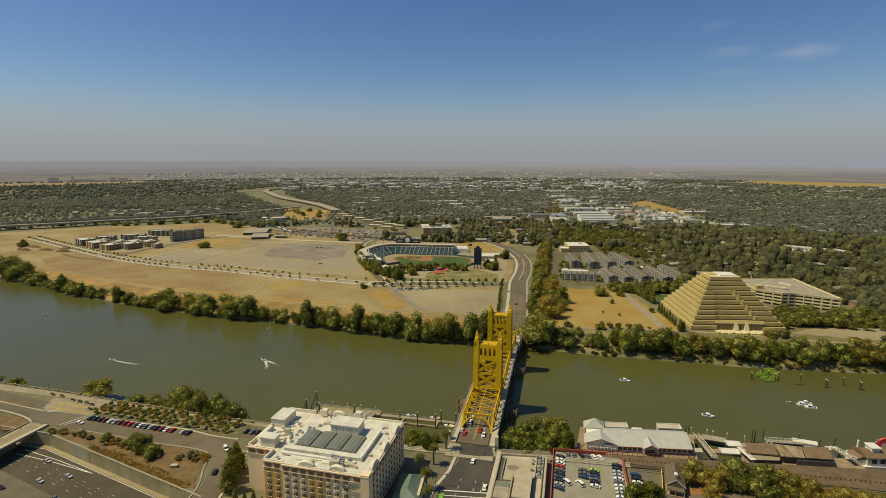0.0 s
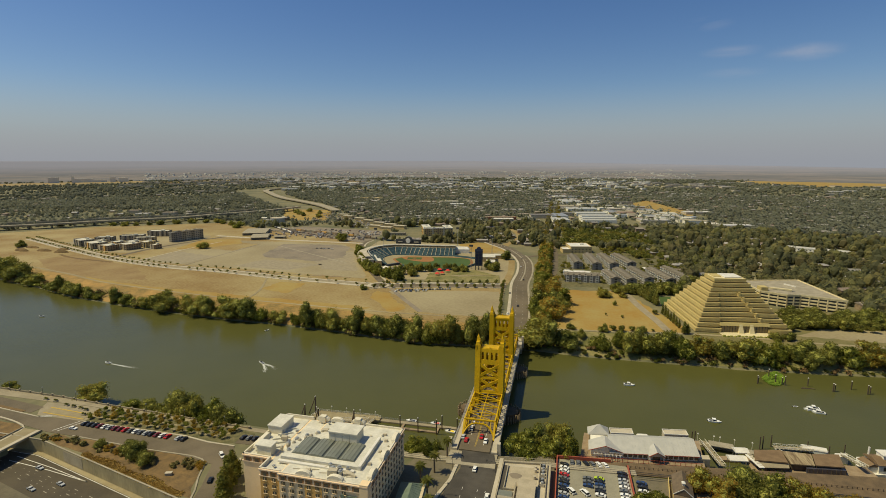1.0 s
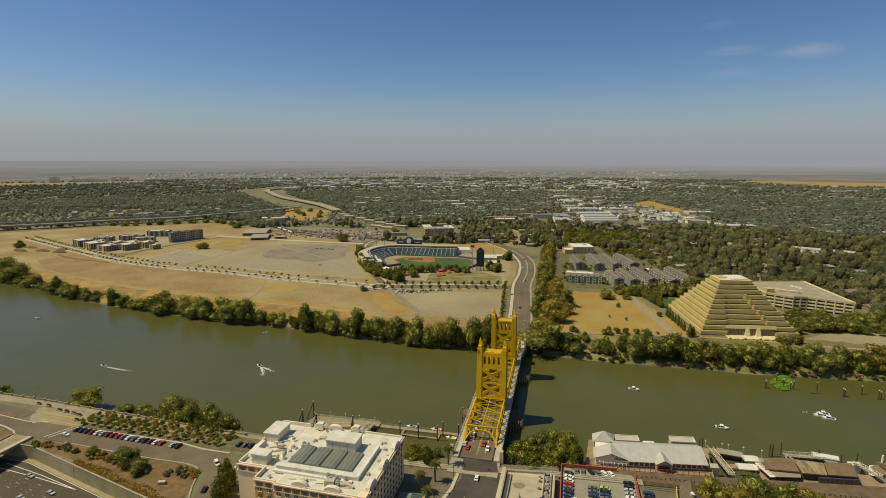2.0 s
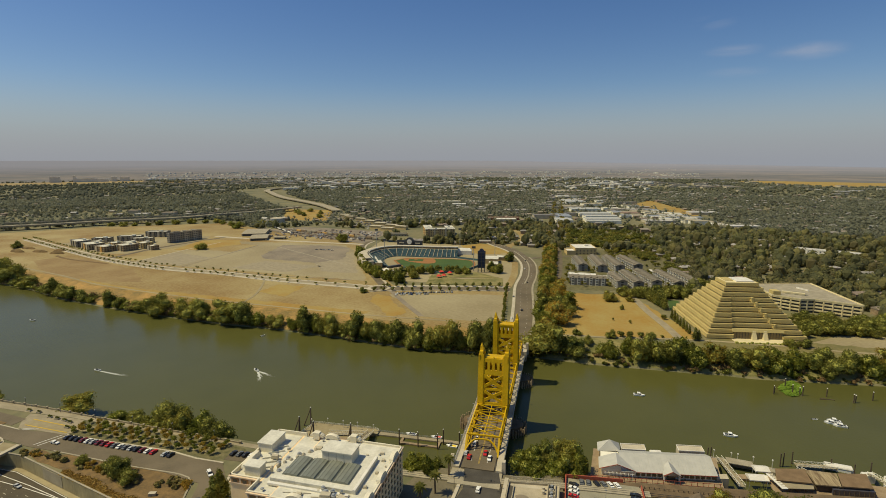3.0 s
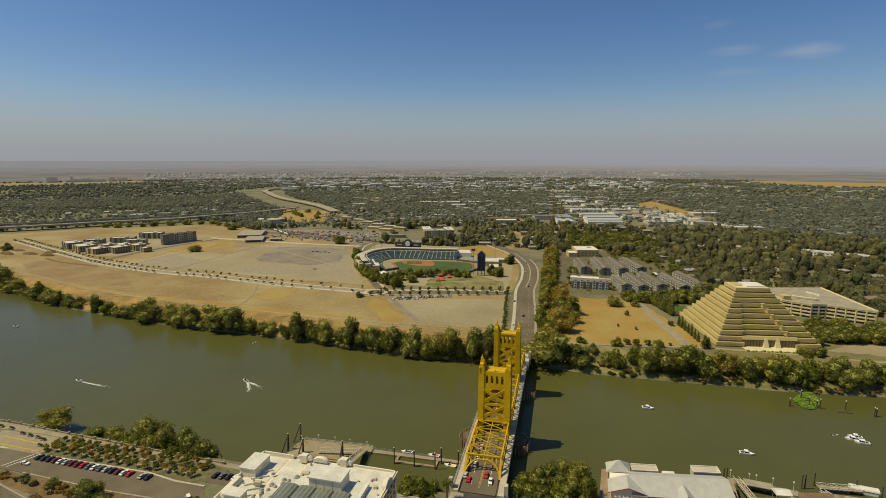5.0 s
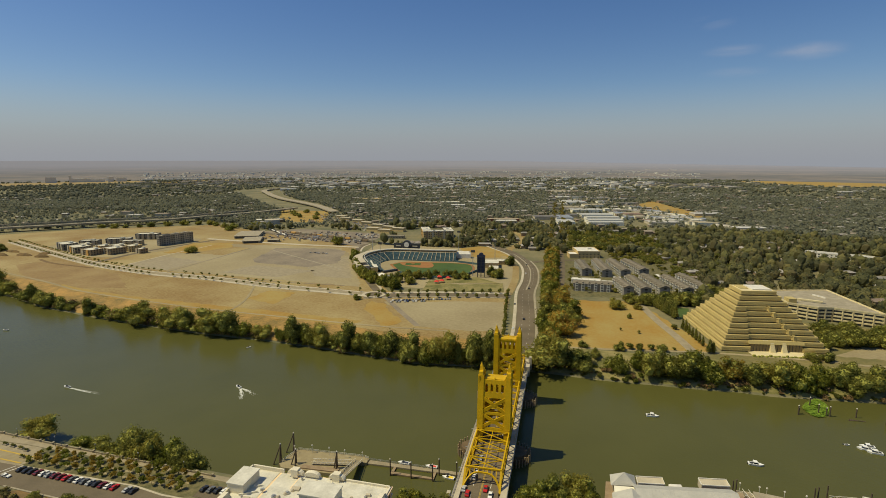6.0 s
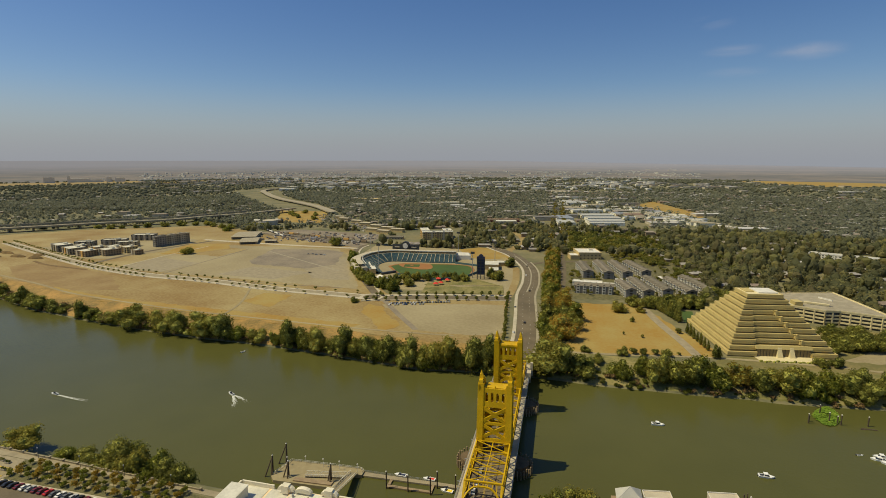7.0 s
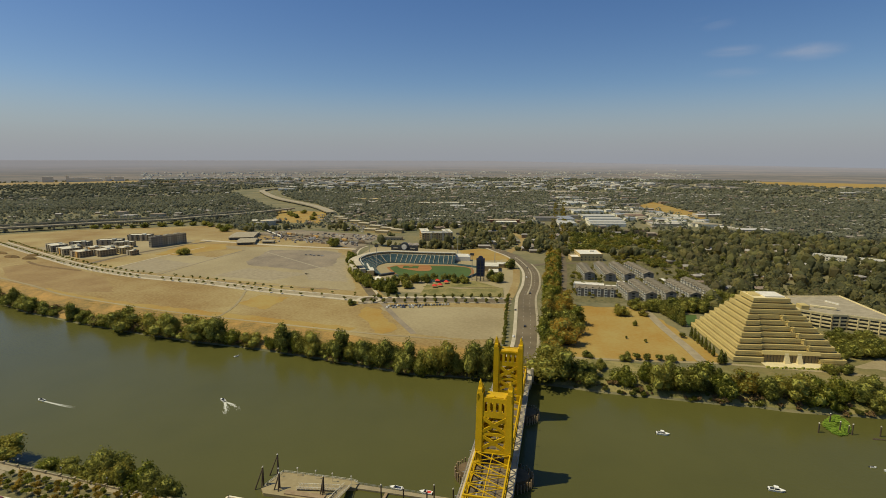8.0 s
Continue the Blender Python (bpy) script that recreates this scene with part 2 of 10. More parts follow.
M = dict(
    earth=mat("earth", (0.108, 0.109, 0.057), (0.195, 0.171, 0.091), scale=0.012, fine=0.15, bump=0.2),
    sand=mat("sand", (0.209, 0.135, 0.046), (0.315, 0.252, 0.118), scale=0.014, fine=0.35, wide=0.13, bump=0.2),
    bareearth=mat("bare_brown_earth", (0.201, 0.130, 0.052), (0.271, 0.198, 0.089), scale=0.03, fine=0.3, wide=0.16, bump=0.2),
    straw=mat("golden_straw", (0.30, 0.19, 0.04), (0.38, 0.26, 0.07), scale=0.3, fine=2.0, island=0.15),
    golden=mat("golden_grass", (0.285, 0.170, 0.034), (0.305, 0.230, 0.075), scale=0.03, fine=0.4, wide=0.13, bump=0.3),
    lot=mat("dusty_lot", (0.232, 0.189, 0.107), (0.313, 0.265, 0.159), scale=0.012, fine=0.35, wide=0.12),
    darklot=mat("old_asphalt", (0.146, 0.123, 0.095), (0.269, 0.224, 0.162), scale=0.03, fine=0.3, wide=0.2),
    asphalt=mat("asphalt", (0.05, 0.045, 0.038), (0.08, 0.072, 0.06), scale=0.15, fine=3.0),
    road=mat("worn_road", (0.106, 0.086, 0.056), (0.152, 0.123, 0.082), scale=0.06, fine=1.5),
    freeway=mat("grooved_concrete_road", (0.088, 0.072, 0.046), (0.064, 0.053, 0.036), scale=0.08, fine=1.2),
    stained=mat("stained_retaining_wall", (0.34, 0.29, 0.17), (0.21, 0.18, 0.105), scale=0.12, fine=1.0, wide=0.16, stretch=(1, 1, 0.35)),
    paving=mat("weathered_paving", (0.30, 0.255, 0.175), (0.23, 0.195, 0.13), scale=0.2, fine=1.5, bump=0.1),
    beds=mat("garden_beds", (0.077, 0.077, 0.031), (0.162, 0.140, 0.068), scale=0.3, fine=1.5),
    dullyellow=mat("worn_yellow_paint", (0.50, 0.34, 0.05), (0.36, 0.25, 0.06), scale=0.6, fine=4.0),
    girdergreen=mat("dull_green_girder", (0.07, 0.085, 0.055), (0.05, 0.06, 0.04), rough=0.6, scale=0.3),
    concrete=mat("concrete", (0.34, 0.30, 0.225), (0.25, 0.22, 0.16), scale=0.2, fine=2.0, bump=0.1),
    pale=mat("pale_concrete", (0.46, 0.41, 0.32), (0.37, 0.33, 0.25), scale=0.15, fine=2.0),
    white=mat("white_paint", (0.66, 0.64, 0.59), (0.56, 0.54, 0.50), rough=0.6, scale=0.2, fine=2.0),
    metalroof=mat("white_metal_roof", (0.437, 0.428, 0.399), (0.378, 0.374, 0.350), rough=0.5, scale=0.3, fine=4.0),
    line=mat("road_paint", (0.7, 0.68, 0.62), (0.5, 0.48, 0.44), scale=0.6, fine=4.0),
    gold=mat("golden_bridge_paint", (0.56, 0.36, 0.005), (0.45, 0.285, 0.004), rough=0.55, scale=0.12, fine=1.5, spec=0.25),
    levee=mat("levee_grass", (0.157, 0.118, 0.040), (0.373, 0.224, 0.067), scale=0.06, fine=0.5, wide=0.14, bump=0.4),
    parkgrass=mat("worn_park_grass", (0.107, 0.108, 0.031), (0.242, 0.205, 0.083), scale=0.07, fine=0.5, wide=0.13, bump=0.4),
    # sunlit copy of the hotel's cream; the walls' tint would turn yellow here
    roofcream=mat("sunlit_cream_stucco", (0.66, 0.61, 0.50), (0.56, 0.52, 0.42), scale=0.2, fine=1.6),
    garage=mat("pale_precast_concrete", (0.62, 0.54, 0.33), (0.53, 0.46, 0.28), scale=0.15, fine=1.2),
    hotelglass=mat("hotel_window_glass", (0.075, 0.065, 0.05), (0.11, 0.095, 0.07), rough=0.2, spec=0.5),
    cream=mat("cream_stucco", (0.58, 0.49, 0.34), (0.50, 0.42, 0.28), scale=0.2, fine=2.0, bump=0.1),
    ochre=mat("ochre_stucco", (0.60, 0.36, 0.12), (0.52, 0.31, 0.10), scale=0.2, fine=2.0),
    # cream warmed and lightened to offset the blue shade on the walls
    hotelcream=mat("shade_warmed_cream_stucco", (0.76, 0.585, 0.375), (0.70, 0.535, 0.335), scale=0.15, fine=1.6, bump=0.1),
    pinkband=mat("pinkish_moulding", (0.70, 0.54, 0.39), (0.62, 0.47, 0.33), scale=0.2, fine=2.0),
    # darker copy of the ochre: the loggias' shade is in the colour
    loggia=mat("ochre_with_painted_shade", (0.36, 0.20, 0.085), (0.28, 0.155, 0.07), scale=0.3, fine=2.0),
    yellowboard=mat("pale_yellow_boards", (0.62, 0.48, 0.20), (0.54, 0.41, 0.17), scale=0.3, fine=4.0),
    slate=mat("slate_blue_glazing", (0.045, 0.045, 0.065), (0.07, 0.07, 0.09), rough=0.3, spec=0.5),
    streaked=mat("streaked_roof", (0.34, 0.27, 0.16), (0.15, 0.105, 0.06), scale=0.6, fine=2.0, wide=0.1, stretch=(1.2, 0.12, 0.2)),
    darkbar=mat("grey_glazing_bar", (0.10, 0.107, 0.09), (0.13, 0.138, 0.115), rough=0.5),
    rooftop=mat("white_roof_membrane", (0.626, 0.607, 0.543), (0.405, 0.391, 0.336), scale=0.16, fine=0.9, wide=0.2),
    brick=mat("red_brick", (0.28, 0.10, 0.06), (0.22, 0.085, 0.055), scale=0.5, fine=5.0),
    redwall=mat("red_painted_wall", (0.36, 0.09, 0.05), (0.28, 0.07, 0.045), scale=0.5, fine=5.0),
    glass=mat("dark_window_glass", (0.02, 0.025, 0.03), (0.035, 0.04, 0.045), rough=0.12, spec=0.6),
    greyroof=mat("grey_shingle_roof", (0.135, 0.118, 0.090), (0.185, 0.163, 0.128), scale=0.2, fine=2.0, vary=0.12),
    houseroof=mat("brown_shingle_roof", (0.15, 0.112, 0.075), (0.105, 0.08, 0.055), scale=0.4, fine=3.0, bump=0.2),
    whitewall=mat("white_boards", (0.78, 0.74, 0.64), (0.68, 0.64, 0.55), rough=0.6, scale=0.2, fine=2.0),
    courtfloor=mat("pale_stained_court", (0.40, 0.345, 0.25), (0.32, 0.275, 0.195), scale=0.25, fine=1.5),
    wornline=mat("worn_lane_paint", (0.44, 0.40, 0.32), (0.30, 0.27, 0.21), scale=0.6, fine=4.0),
    street=mat("dusty_old_street", (0.107, 0.092, 0.060), (0.162, 0.140, 0.092), scale=0.06, fine=0.8, wide=0.16),
    boards=mat("old_boardwalk", (0.155, 0.108, 0.060), (0.10, 0.072, 0.042), scale=0.25, fine=2.0, bump=0.1),
    carlot=mat("grey_car_park", (0.29, 0.268, 0.20), (0.21, 0.195, 0.145), scale=0.12, fine=1.2, wide=0.16),
    greywall=mat("grey_siding", (0.19, 0.178, 0.16), (0.26, 0.245, 0.22), scale=0.2, fine=2.0, vary=0.25),
    brownroof=mat("brown_wood_roof", (0.20, 0.135, 0.075), (0.15, 0.10, 0.055), scale=0.3, fine=2.5, bump=0.2),
    wood=mat("weathered_wood", (0.22, 0.16, 0.10), (0.30, 0.23, 0.15), scale=0.3, fine=4.0),
    darkwood=mat("dark_timber", (0.06, 0.045, 0.035), (0.10, 0.075, 0.05), scale=0.5, fine=4.0),
    steel=mat("galvanised_steel", (0.40, 0.41, 0.42), (0.30, 0.31, 0.32), rough=0.45, metal=0.4, scale=0.4),
    # steel parts, and the painted shade of garage levels, ramp and shed fronts
    steel_and_shade=mat("dark_steel_and_shade", (0.05, 0.055, 0.06), (0.07, 0.075, 0.08), rough=0.5, metal=0.3),
    copper=mat("green_metal_roof", (0.151, 0.194, 0.158), (0.113, 0.151, 0.122), rough=0.5, scale=0.3),
    atrium=mat("grey_green_skylight", (0.15, 0.16, 0.135), (0.19, 0.20, 0.17), rough=0.4, scale=0.3, spec=0.4),
    drygrass=mat("dry_lawn", (0.13, 0.12, 0.045), (0.21, 0.17, 0.07), scale=0.05, fine=0.6),
    stone=mat("tan_precast", (0.465, 0.377, 0.158), (0.409, 0.327, 0.138), scale=0.1, fine=1.0),
    bronze=mat("bronze_glass", (0.17, 0.13, 0.07), (0.21, 0.165, 0.09), rough=0.4, spec=0.4),
    lawn=mat("mown_grass", (0.044, 0.080, 0.020), (0.064, 0.104, 0.024), scale=0.05, fine=1.0),
    dirt=mat("infield_clay", (0.295, 0.139, 0.047), (0.246, 0.115, 0.041), scale=0.1, fine=1.0),
    seats=mat("green_seats", (0.054, 0.101, 0.118), (0.081, 0.135, 0.152), scale=0.3, fine=3.0),
    bark=mat("bark", (0.10, 0.075, 0.05), (0.16, 0.12, 0.08), scale=1.0, fine=8.0),
    leaf=mat("broad_leaves", (0.145, 0.163, 0.037), (0.219, 0.211, 0.051), scale=0.12, fine=1.0, thin=0.68, vary=0.32, island=0.2),
    scrubleaf=mat("dusty_scrub_leaves", (0.095, 0.094, 0.029), (0.208, 0.174, 0.053), scale=0.3, fine=1.2, thin=0.2, vary=0.3, island=0.3),
    leafmid=mat("olive_leaves", (0.181, 0.183, 0.035), (0.248, 0.221, 0.048), scale=0.12, fine=1.0, thin=0.68, vary=0.32, island=0.2),
    leafdry=mat("dry_leaves", (0.270, 0.205, 0.033), (0.358, 0.251, 0.045), scale=0.12, fine=1.2, thin=0.68, vary=0.3, island=0.35),
    leafbright=mat("bright_leaves", (0.141, 0.167, 0.023), (0.187, 0.187, 0.030), scale=0.15, fine=1.2, thin=0.68, vary=0.3, island=0.2),
    core=mat("inner_foliage", (0.176, 0.188, 0.039), (0.299, 0.285, 0.060), scale=0.3, fine=1.5),
    scrub=mat("dry_scrub", (0.085, 0.060, 0.028), (0.20, 0.128, 0.048), scale=0.22, fine=1.2, wide=0.17, island=0.3, bump=0.3),
    weed=mat("water_weed", (0.098, 0.173, 0.015), (0.158, 0.232, 0.022), scale=0.3, fine=2.0, island=0.2),
    # greyed and paled leaves: the distance haze is painted into the colour
    hazyleaf=palette("haze_greyed_foliage", [(0.202, 0.212, 0.140), (0.214, 0.222, 0.147), (0.232, 0.238, 0.156), (0.256, 0.253, 0.166), (0.208, 0.216, 0.148), (0.220, 0.222, 0.152), (0.238, 0.240, 0.158), (0.204, 0.215, 0.145)], 0.9, 0.006, 0.03, 0.75, 0.5),
    # lifted leaf colours, with a thinner haze painted in for the nearer suburb
    farleaf=palette("haze_lifted_foliage", [(0.177, 0.180, 0.079), (0.214, 0.210, 0.087), (0.271, 0.252, 0.101), (0.346, 0.310, 0.117), (0.186, 0.192, 0.091), (0.252, 0.224, 0.103), (0.289, 0.279, 0.103), (0.183, 0.186, 0.091)], 0.85, 0.012, 0.08, 0.75, 0.6),
    hazeshed=mat("hazy_pale_walls", (0.62, 0.6, 0.55), (0.52, 0.5, 0.46), scale=0.01, fine=0.1),
    roofs=palette("house_roofs", [(0.218, 0.197, 0.168), (0.269, 0.239, 0.202), (0.336, 0.311, 0.269), (0.454, 0.428, 0.378), (0.235, 0.160, 0.109), (0.168, 0.155, 0.143), (0.294, 0.235, 0.168), (0.185, 0.172, 0.155), (0.521, 0.504, 0.462), (0.378, 0.336, 0.269)]),
    farroofs=palette("weathered_house_roofs", [(0.25, 0.235, 0.205), (0.29, 0.265, 0.23), (0.34, 0.315, 0.275), (0.42, 0.40, 0.36), (0.27, 0.21, 0.16), (0.23, 0.215, 0.19), (0.31, 0.26, 0.20)]),
    foam=mat("foam", (0.600, 0.616, 0.592), (0.400, 0.416, 0.368), scale=0.5, fine=3.0),
    boat=mat("white_gelcoat", (0.8, 0.8, 0.78), (0.7, 0.7, 0.68), rough=0.3, spec=0.5),
    tyre=mat("rubber", (0.02, 0.02, 0.02), (0.03, 0.03, 0.03)),
    red=mat("red_fabric", (0.6, 0.06, 0.04), (0.5, 0.05, 0.035)),
    yellow=mat("yellow_plastic", (0.8, 0.55, 0.03), (0.7, 0.48, 0.03), rough=0.5),
    limegreen=mat("green_bike_lane_paint", (0.16, 0.50, 0.05), (0.12, 0.38, 0.04), scale=0.5, fine=3.0),
    blue=mat("dark_blue_board", (0.03, 0.04, 0.08), (0.045, 0.055, 0.10)),
    tan=mat("tan_walls", (0.52, 0.40, 0.20), (0.46, 0.35, 0.17), scale=0.1, fine=1.0),
)
CARS = [mat("car_paint_" + n, c, tuple(v * 0.9 for v in c), rough=0.3, spec=0.5) for n, c in (
    ("white", (0.75, 0.75, 0.74)), ("silver", (0.42, 0.43, 0.44)), ("black", (0.02, 0.02, 0.022)), ("grey", (0.13, 0.135, 0.14)),
    ("red", (0.45, 0.02, 0.02)), ("blue", (0.03, 0.06, 0.16)), ("maroon", (0.15, 0.02, 0.025)), ("lime", (0.40, 0.52, 0.03)))]


def water_material():
    m = mat("river_water", (0.083, 0.083, 0.024), (0.073, 0.074, 0.0215), rough=0.22, scale=0.006, fine=0.03, spec=0.32)
    n, l = m.node_tree.nodes, m.node_tree.links
    p = n["Principled BSDF"]
    p.inputs["IOR"].default_value = 1.33
    at = n.new("ShaderNodeNewGeometry").outputs["Position"]
    w = n.new("ShaderNodeTexNoise")
    w.inputs["Scale"].default_value, w.inputs["Detail"].default_value = 0.45, 4
    l.new(at, w.inputs["Vector"])
    bp = n.new("ShaderNodeBump")
    bp.inputs["Strength"].default_value, bp.inputs["Distance"].default_value = 0.35, 0.3
    l.new(w.outputs["Fac"], bp.inputs["Height"])
    l.new(bp.outputs[0], p.inputs["Normal"])
    return m


M["water"] = water_material()

# ---- mesh tools ----


class Shape:
    """Gathers faces of one part."""

    def __init__(self):
        self.v, self.f = [], []

    def add(self, verts, faces):
        o = len(self.v)
        self.v += [tuple(p) for p in verts]
        self.f += [tuple(i + o for i in q) for q in faces]
        return self

    def prism(self, poly, z0, z1, top=None):
        """Upright prism over an outline that runs counter-clockwise; top: another outline for the upper face."""
        n = len(poly)
        top = top or poly
        return self.add([(x, y, z0) for x, y in poly] + [(x, y, z1) for x, y in top],
                        [tuple(range(n - 1, -1, -1)), tuple(range(n, 2 * n))] + [(i, (i + 1) % n, n + (i + 1) % n, n + i) for i in range(n)])

    def box(self, x0, x1, y0, y1, z0, z1):
        return self.prism([(x0, y0), (x1, y0), (x1, y1), (x0, y1)], z0, z1)

    def slant(self, cx, cy, lx, ly, z0, z1, turn=0.0, inset=0.0):
        c, s = math.cos(radians(turn)), math.sin(radians(turn))

        def ring(a, b):
            return [(cx + c * x - s * y, cy + s * x + c * y) for x, y in ((-a, -b), (a, -b), (a, b), (-a, b))]
        return self.prism(ring(lx / 2, ly / 2), z0, z1, ring(lx / 2 - inset, ly / 2 - inset))

    def beam(self, p, q, w, h=None):
        """A square bar from p to q."""
        p, q, h = Vector(p), Vector(q), h or w
        d = (q - p).normalized()
        up = Vector((0, 0, 1)) if abs(d.z) < 0.95 else Vector((0, 1, 0))
        s = d.cross(up).normalized() * w / 2
        u = s.cross(d).normalized() * h / 2
        return self.add([e + a * s + b * u for e in (p, q) for a, b in ((-1, -1), (1, -1), (1, 1), (-1, 1))],
                        [(0, 1, 2, 3), (7, 6, 5, 4)] + [(i, i + 4, (i + 1) % 4 + 4, (i + 1) % 4) for i in range(4)])

    def tube(self, p, q, r0, r1=None, n=8):
        p, q, r1 = Vector(p), Vector(q), r0 if r1 is None else r1
        d = (q - p).normalized()
        a = d.orthogonal().normalized()
        b = d.cross(a)
        ring = [math.cos(t) * a + math.sin(t) * b for t in (2 * math.pi * i / n for i in range(n))]
        return self.add([p + r0 * k for k in ring] + [q + r1 * k for k in ring],
                        [tuple(range(n - 1, -1, -1)), tuple(range(n, 2 * n))] + [(i, (i + 1) % n, n + (i + 1) % n, n + i) for i in range(n)])

    def gable(self, cx, cy, lx, ly, z0, zr, turn=0.0, hip=0.0, over=0.0, thick=0.3):
        """A pitched roof with its ridge along its own x."""
        c, s = math.cos(radians(turn)), math.sin(radians(turn))
        a, b = lx / 2 + over, ly / 2 + over
        pts = [(-a, -b, z0), (a, -b, z0), (a, b, z0), (-a, b, z0), (-a + hip, 0, zr), (a - hip, 0, zr)]
        pts += [(x, y, z0 - thick) for x, y, z in pts[:4]]
        return self.add([(cx + c * x - s * y, cy + s * x + c * y, z) for x, y, z in pts],
                        [(0, 1, 5, 4), (2, 3, 4, 5), (1, 2, 5), (3, 0, 4), (6, 7, 1, 0), (7, 8, 2, 1), (8, 9, 3, 2), (9, 6, 0, 3), (9, 8, 7, 6)])

    def strip(self, pts, w, z, thick=0.06):
        """A road along a line of points, w wide; z a number or one for each point."""
        pts = [Vector(p) for p in pts]
        zs = z if isinstance(z, (list, tuple)) else [z] * len(pts)
        ws = w if isinstance(w, (list, tuple)) else [w] * len(pts)
        vs = []
        for i, p in enumerate(pts):
            d = (pts[min(i + 1, len(pts) - 1)] - pts[max(i - 1, 0)]).normalized()
            s = Vector((-d.y, d.x)) * ws[i] / 2
            for q, dz in ((p - s, 0), (p + s, 0), (p - s, -thick), (p + s, -thick)):
                vs.append((q.x, q.y, zs[i] + dz))
        fs = [(1, 3, 2, 0)]
        for i in range(len(pts) - 1):
            o = 4 * i
            fs += [(o, o + 4, o + 5, o + 1), (o, o + 2, o + 6, o + 4), (o + 1, o + 5, o + 7, o + 3), (o + 2, o + 3, o + 7, o + 6)]
        o = 4 * (len(pts) - 1)
        fs.append((o, o + 2, o + 3, o + 1))
        return self.add(vs, fs)

    def mesh(self, name, material, smooth=False):
        me = bpy.data.meshes.new(name)
        me.from_pydata(self.v, [], self.f)
        me.materials.append(material)
        if smooth:
            me.polygons.foreach_set("use_smooth", [True] * len(me.polygons))
        me.update()
        return me


def part(name, shape, material, parent=None, label=""):
    me = shape if isinstance(shape, bpy.types.Mesh) else shape.mesh(name, material)
    ob = new(name, me)
    if parent:
        ob.parent = parent
    return tagged(ob, label)


def thing(name, label, category, group="", kind="", at=(0, 0, 0), turn=0.0):
    ob = new(name)
    ob.matrix_basis = pose(*at, 0, 0, turn)
    return tagged(ob, label, category, group, kind)


def setting(name, shape, material, label, category):
    return tagged(part(name, shape, material), label, category, "", "structure")


def smooth_line(pts, step=12.0):
    """Points along a soft curve through the given ones."""
    pts = [Vector(p) for p in pts]
    out = []
    for i in range(len(pts) - 1):
        a, b, c, d = pts[max(i - 1, 0)], pts[i], pts[i + 1], pts[min(i + 2, len(pts) - 1)]
        n = max(2, int((c - b).length / step))
        for k in range(n):
            t = k / n
            out.append(0.5 * (2 * b + (c - a) * t + (2 * a - 5 * b + 4 * c - d) * t * t + (3 * b - a - 3 * c + d) * t ** 3))
    return out + [pts[-1]]

# ---- ground, river, roads ----
WEST_X = [-4000, -1500, -900, -664, -597, -517, -471, -426, -378, -330, -277, -229, -199, -158, -130, -75, -36, 17, 33, 59, 84, 104, 132, 152, 173, 227, 277, 500, 1500, 5000]
WEST_Y = [1500, 430, 240, 165, 151, 125, 117, 108.5, 102, 96.5, 92, 91, 88, 84, 79.5, 73, 78, 79.5, 79, 76, 76.5, 77, 77, 79, 77, 82, 88, 110, 300, 900]
EAST_X = [-4000, -1000, -340, -266, -150, -40, 0, 60, 120, 200, 300, 1500, 5000]
EAST_Y = [600, -10, -86, -88, -90, -92, -96, -92, -84, -80, -72, 60, 500]
LAND = 9.0
FREEWAY_Z = 2.0


def west_edge(x):
    return np.interp(x, WEST_X, WEST_Y)


def east_edge(x):
    return np.interp(x, EAST_X, EAST_Y)


def trench_edge(x):
    """The line along which the sunken freeway's wall runs."""
    return np.where(x < -226, -140.3, -140.3 - 0.225 * (x + 226))


def ground_height(x, y):
    x, y = np.asarray(x, float), np.asarray(y, float)
    dw = (y - west_edge(x)) * np.interp(x, [0, 30], [1.0, 1.3])
    de = east_edge(x) - y
    zw = np.interp(dw, [-12, 0, 5, 20, 34], [-4, 0, 2.6, 5.5, LAND])
    ze = np.interp(de, [-6, 0, 3, 9], [-4, 0, 4, 8.9])
    z = np.where(dw > -12, zw, np.where(de > -6, ze, -4.0))
    dt = trench_edge(x) - y
    sunk = np.interp(dt, [-16, -9], [0, 1]) * np.interp(x, [-118, -108], [1, 0])
    z = np.where((de > 9) & (dt > -16), z + (FREEWAY_Z - 0.3 - z) * sunk, z)
    return z


def axis_steps(spans):
    out = []
    for a, b, s in spans:
        out += list(np.arange(a, b, s))
    return np.array(out + [spans[-1][1]])


def build_ground():
    xs = axis_steps([(-5000, -1200, 100), (-1200, -420, 15), (-420, 320, 5), (320, 700, 15), (700, 5000, 100)])
    ys = axis_steps([(-5000, -400, 150), (-400, -200, 20), (-200, -60, 2), (-60, 60, 10), (60, 180, 4), (180, 500, 20), (500, 5000, 80)])
    gx, gy = np.meshgrid(xs, ys)
    gz = ground_height(gx, gy)
    nx, ny = len(xs), len(ys)
    me = bpy.data.meshes.new("ground")
    verts = np.column_stack([gx.ravel(), gy.ravel(), gz.ravel()])
    i = np.arange(nx * (ny - 1)).reshape(ny - 1, nx)[:, :-1].ravel()
    faces = np.column_stack([i, i + 1, i + 1 + nx, i + nx])
    me.from_pydata(verts.tolist(), [], faces.tolist())
    me.materials.append(M["earth"])
    me.update()
    tagged(new("ground", me), "wide flat valley ground of dry earth and grass", "ground", "", "structure")


build_ground()


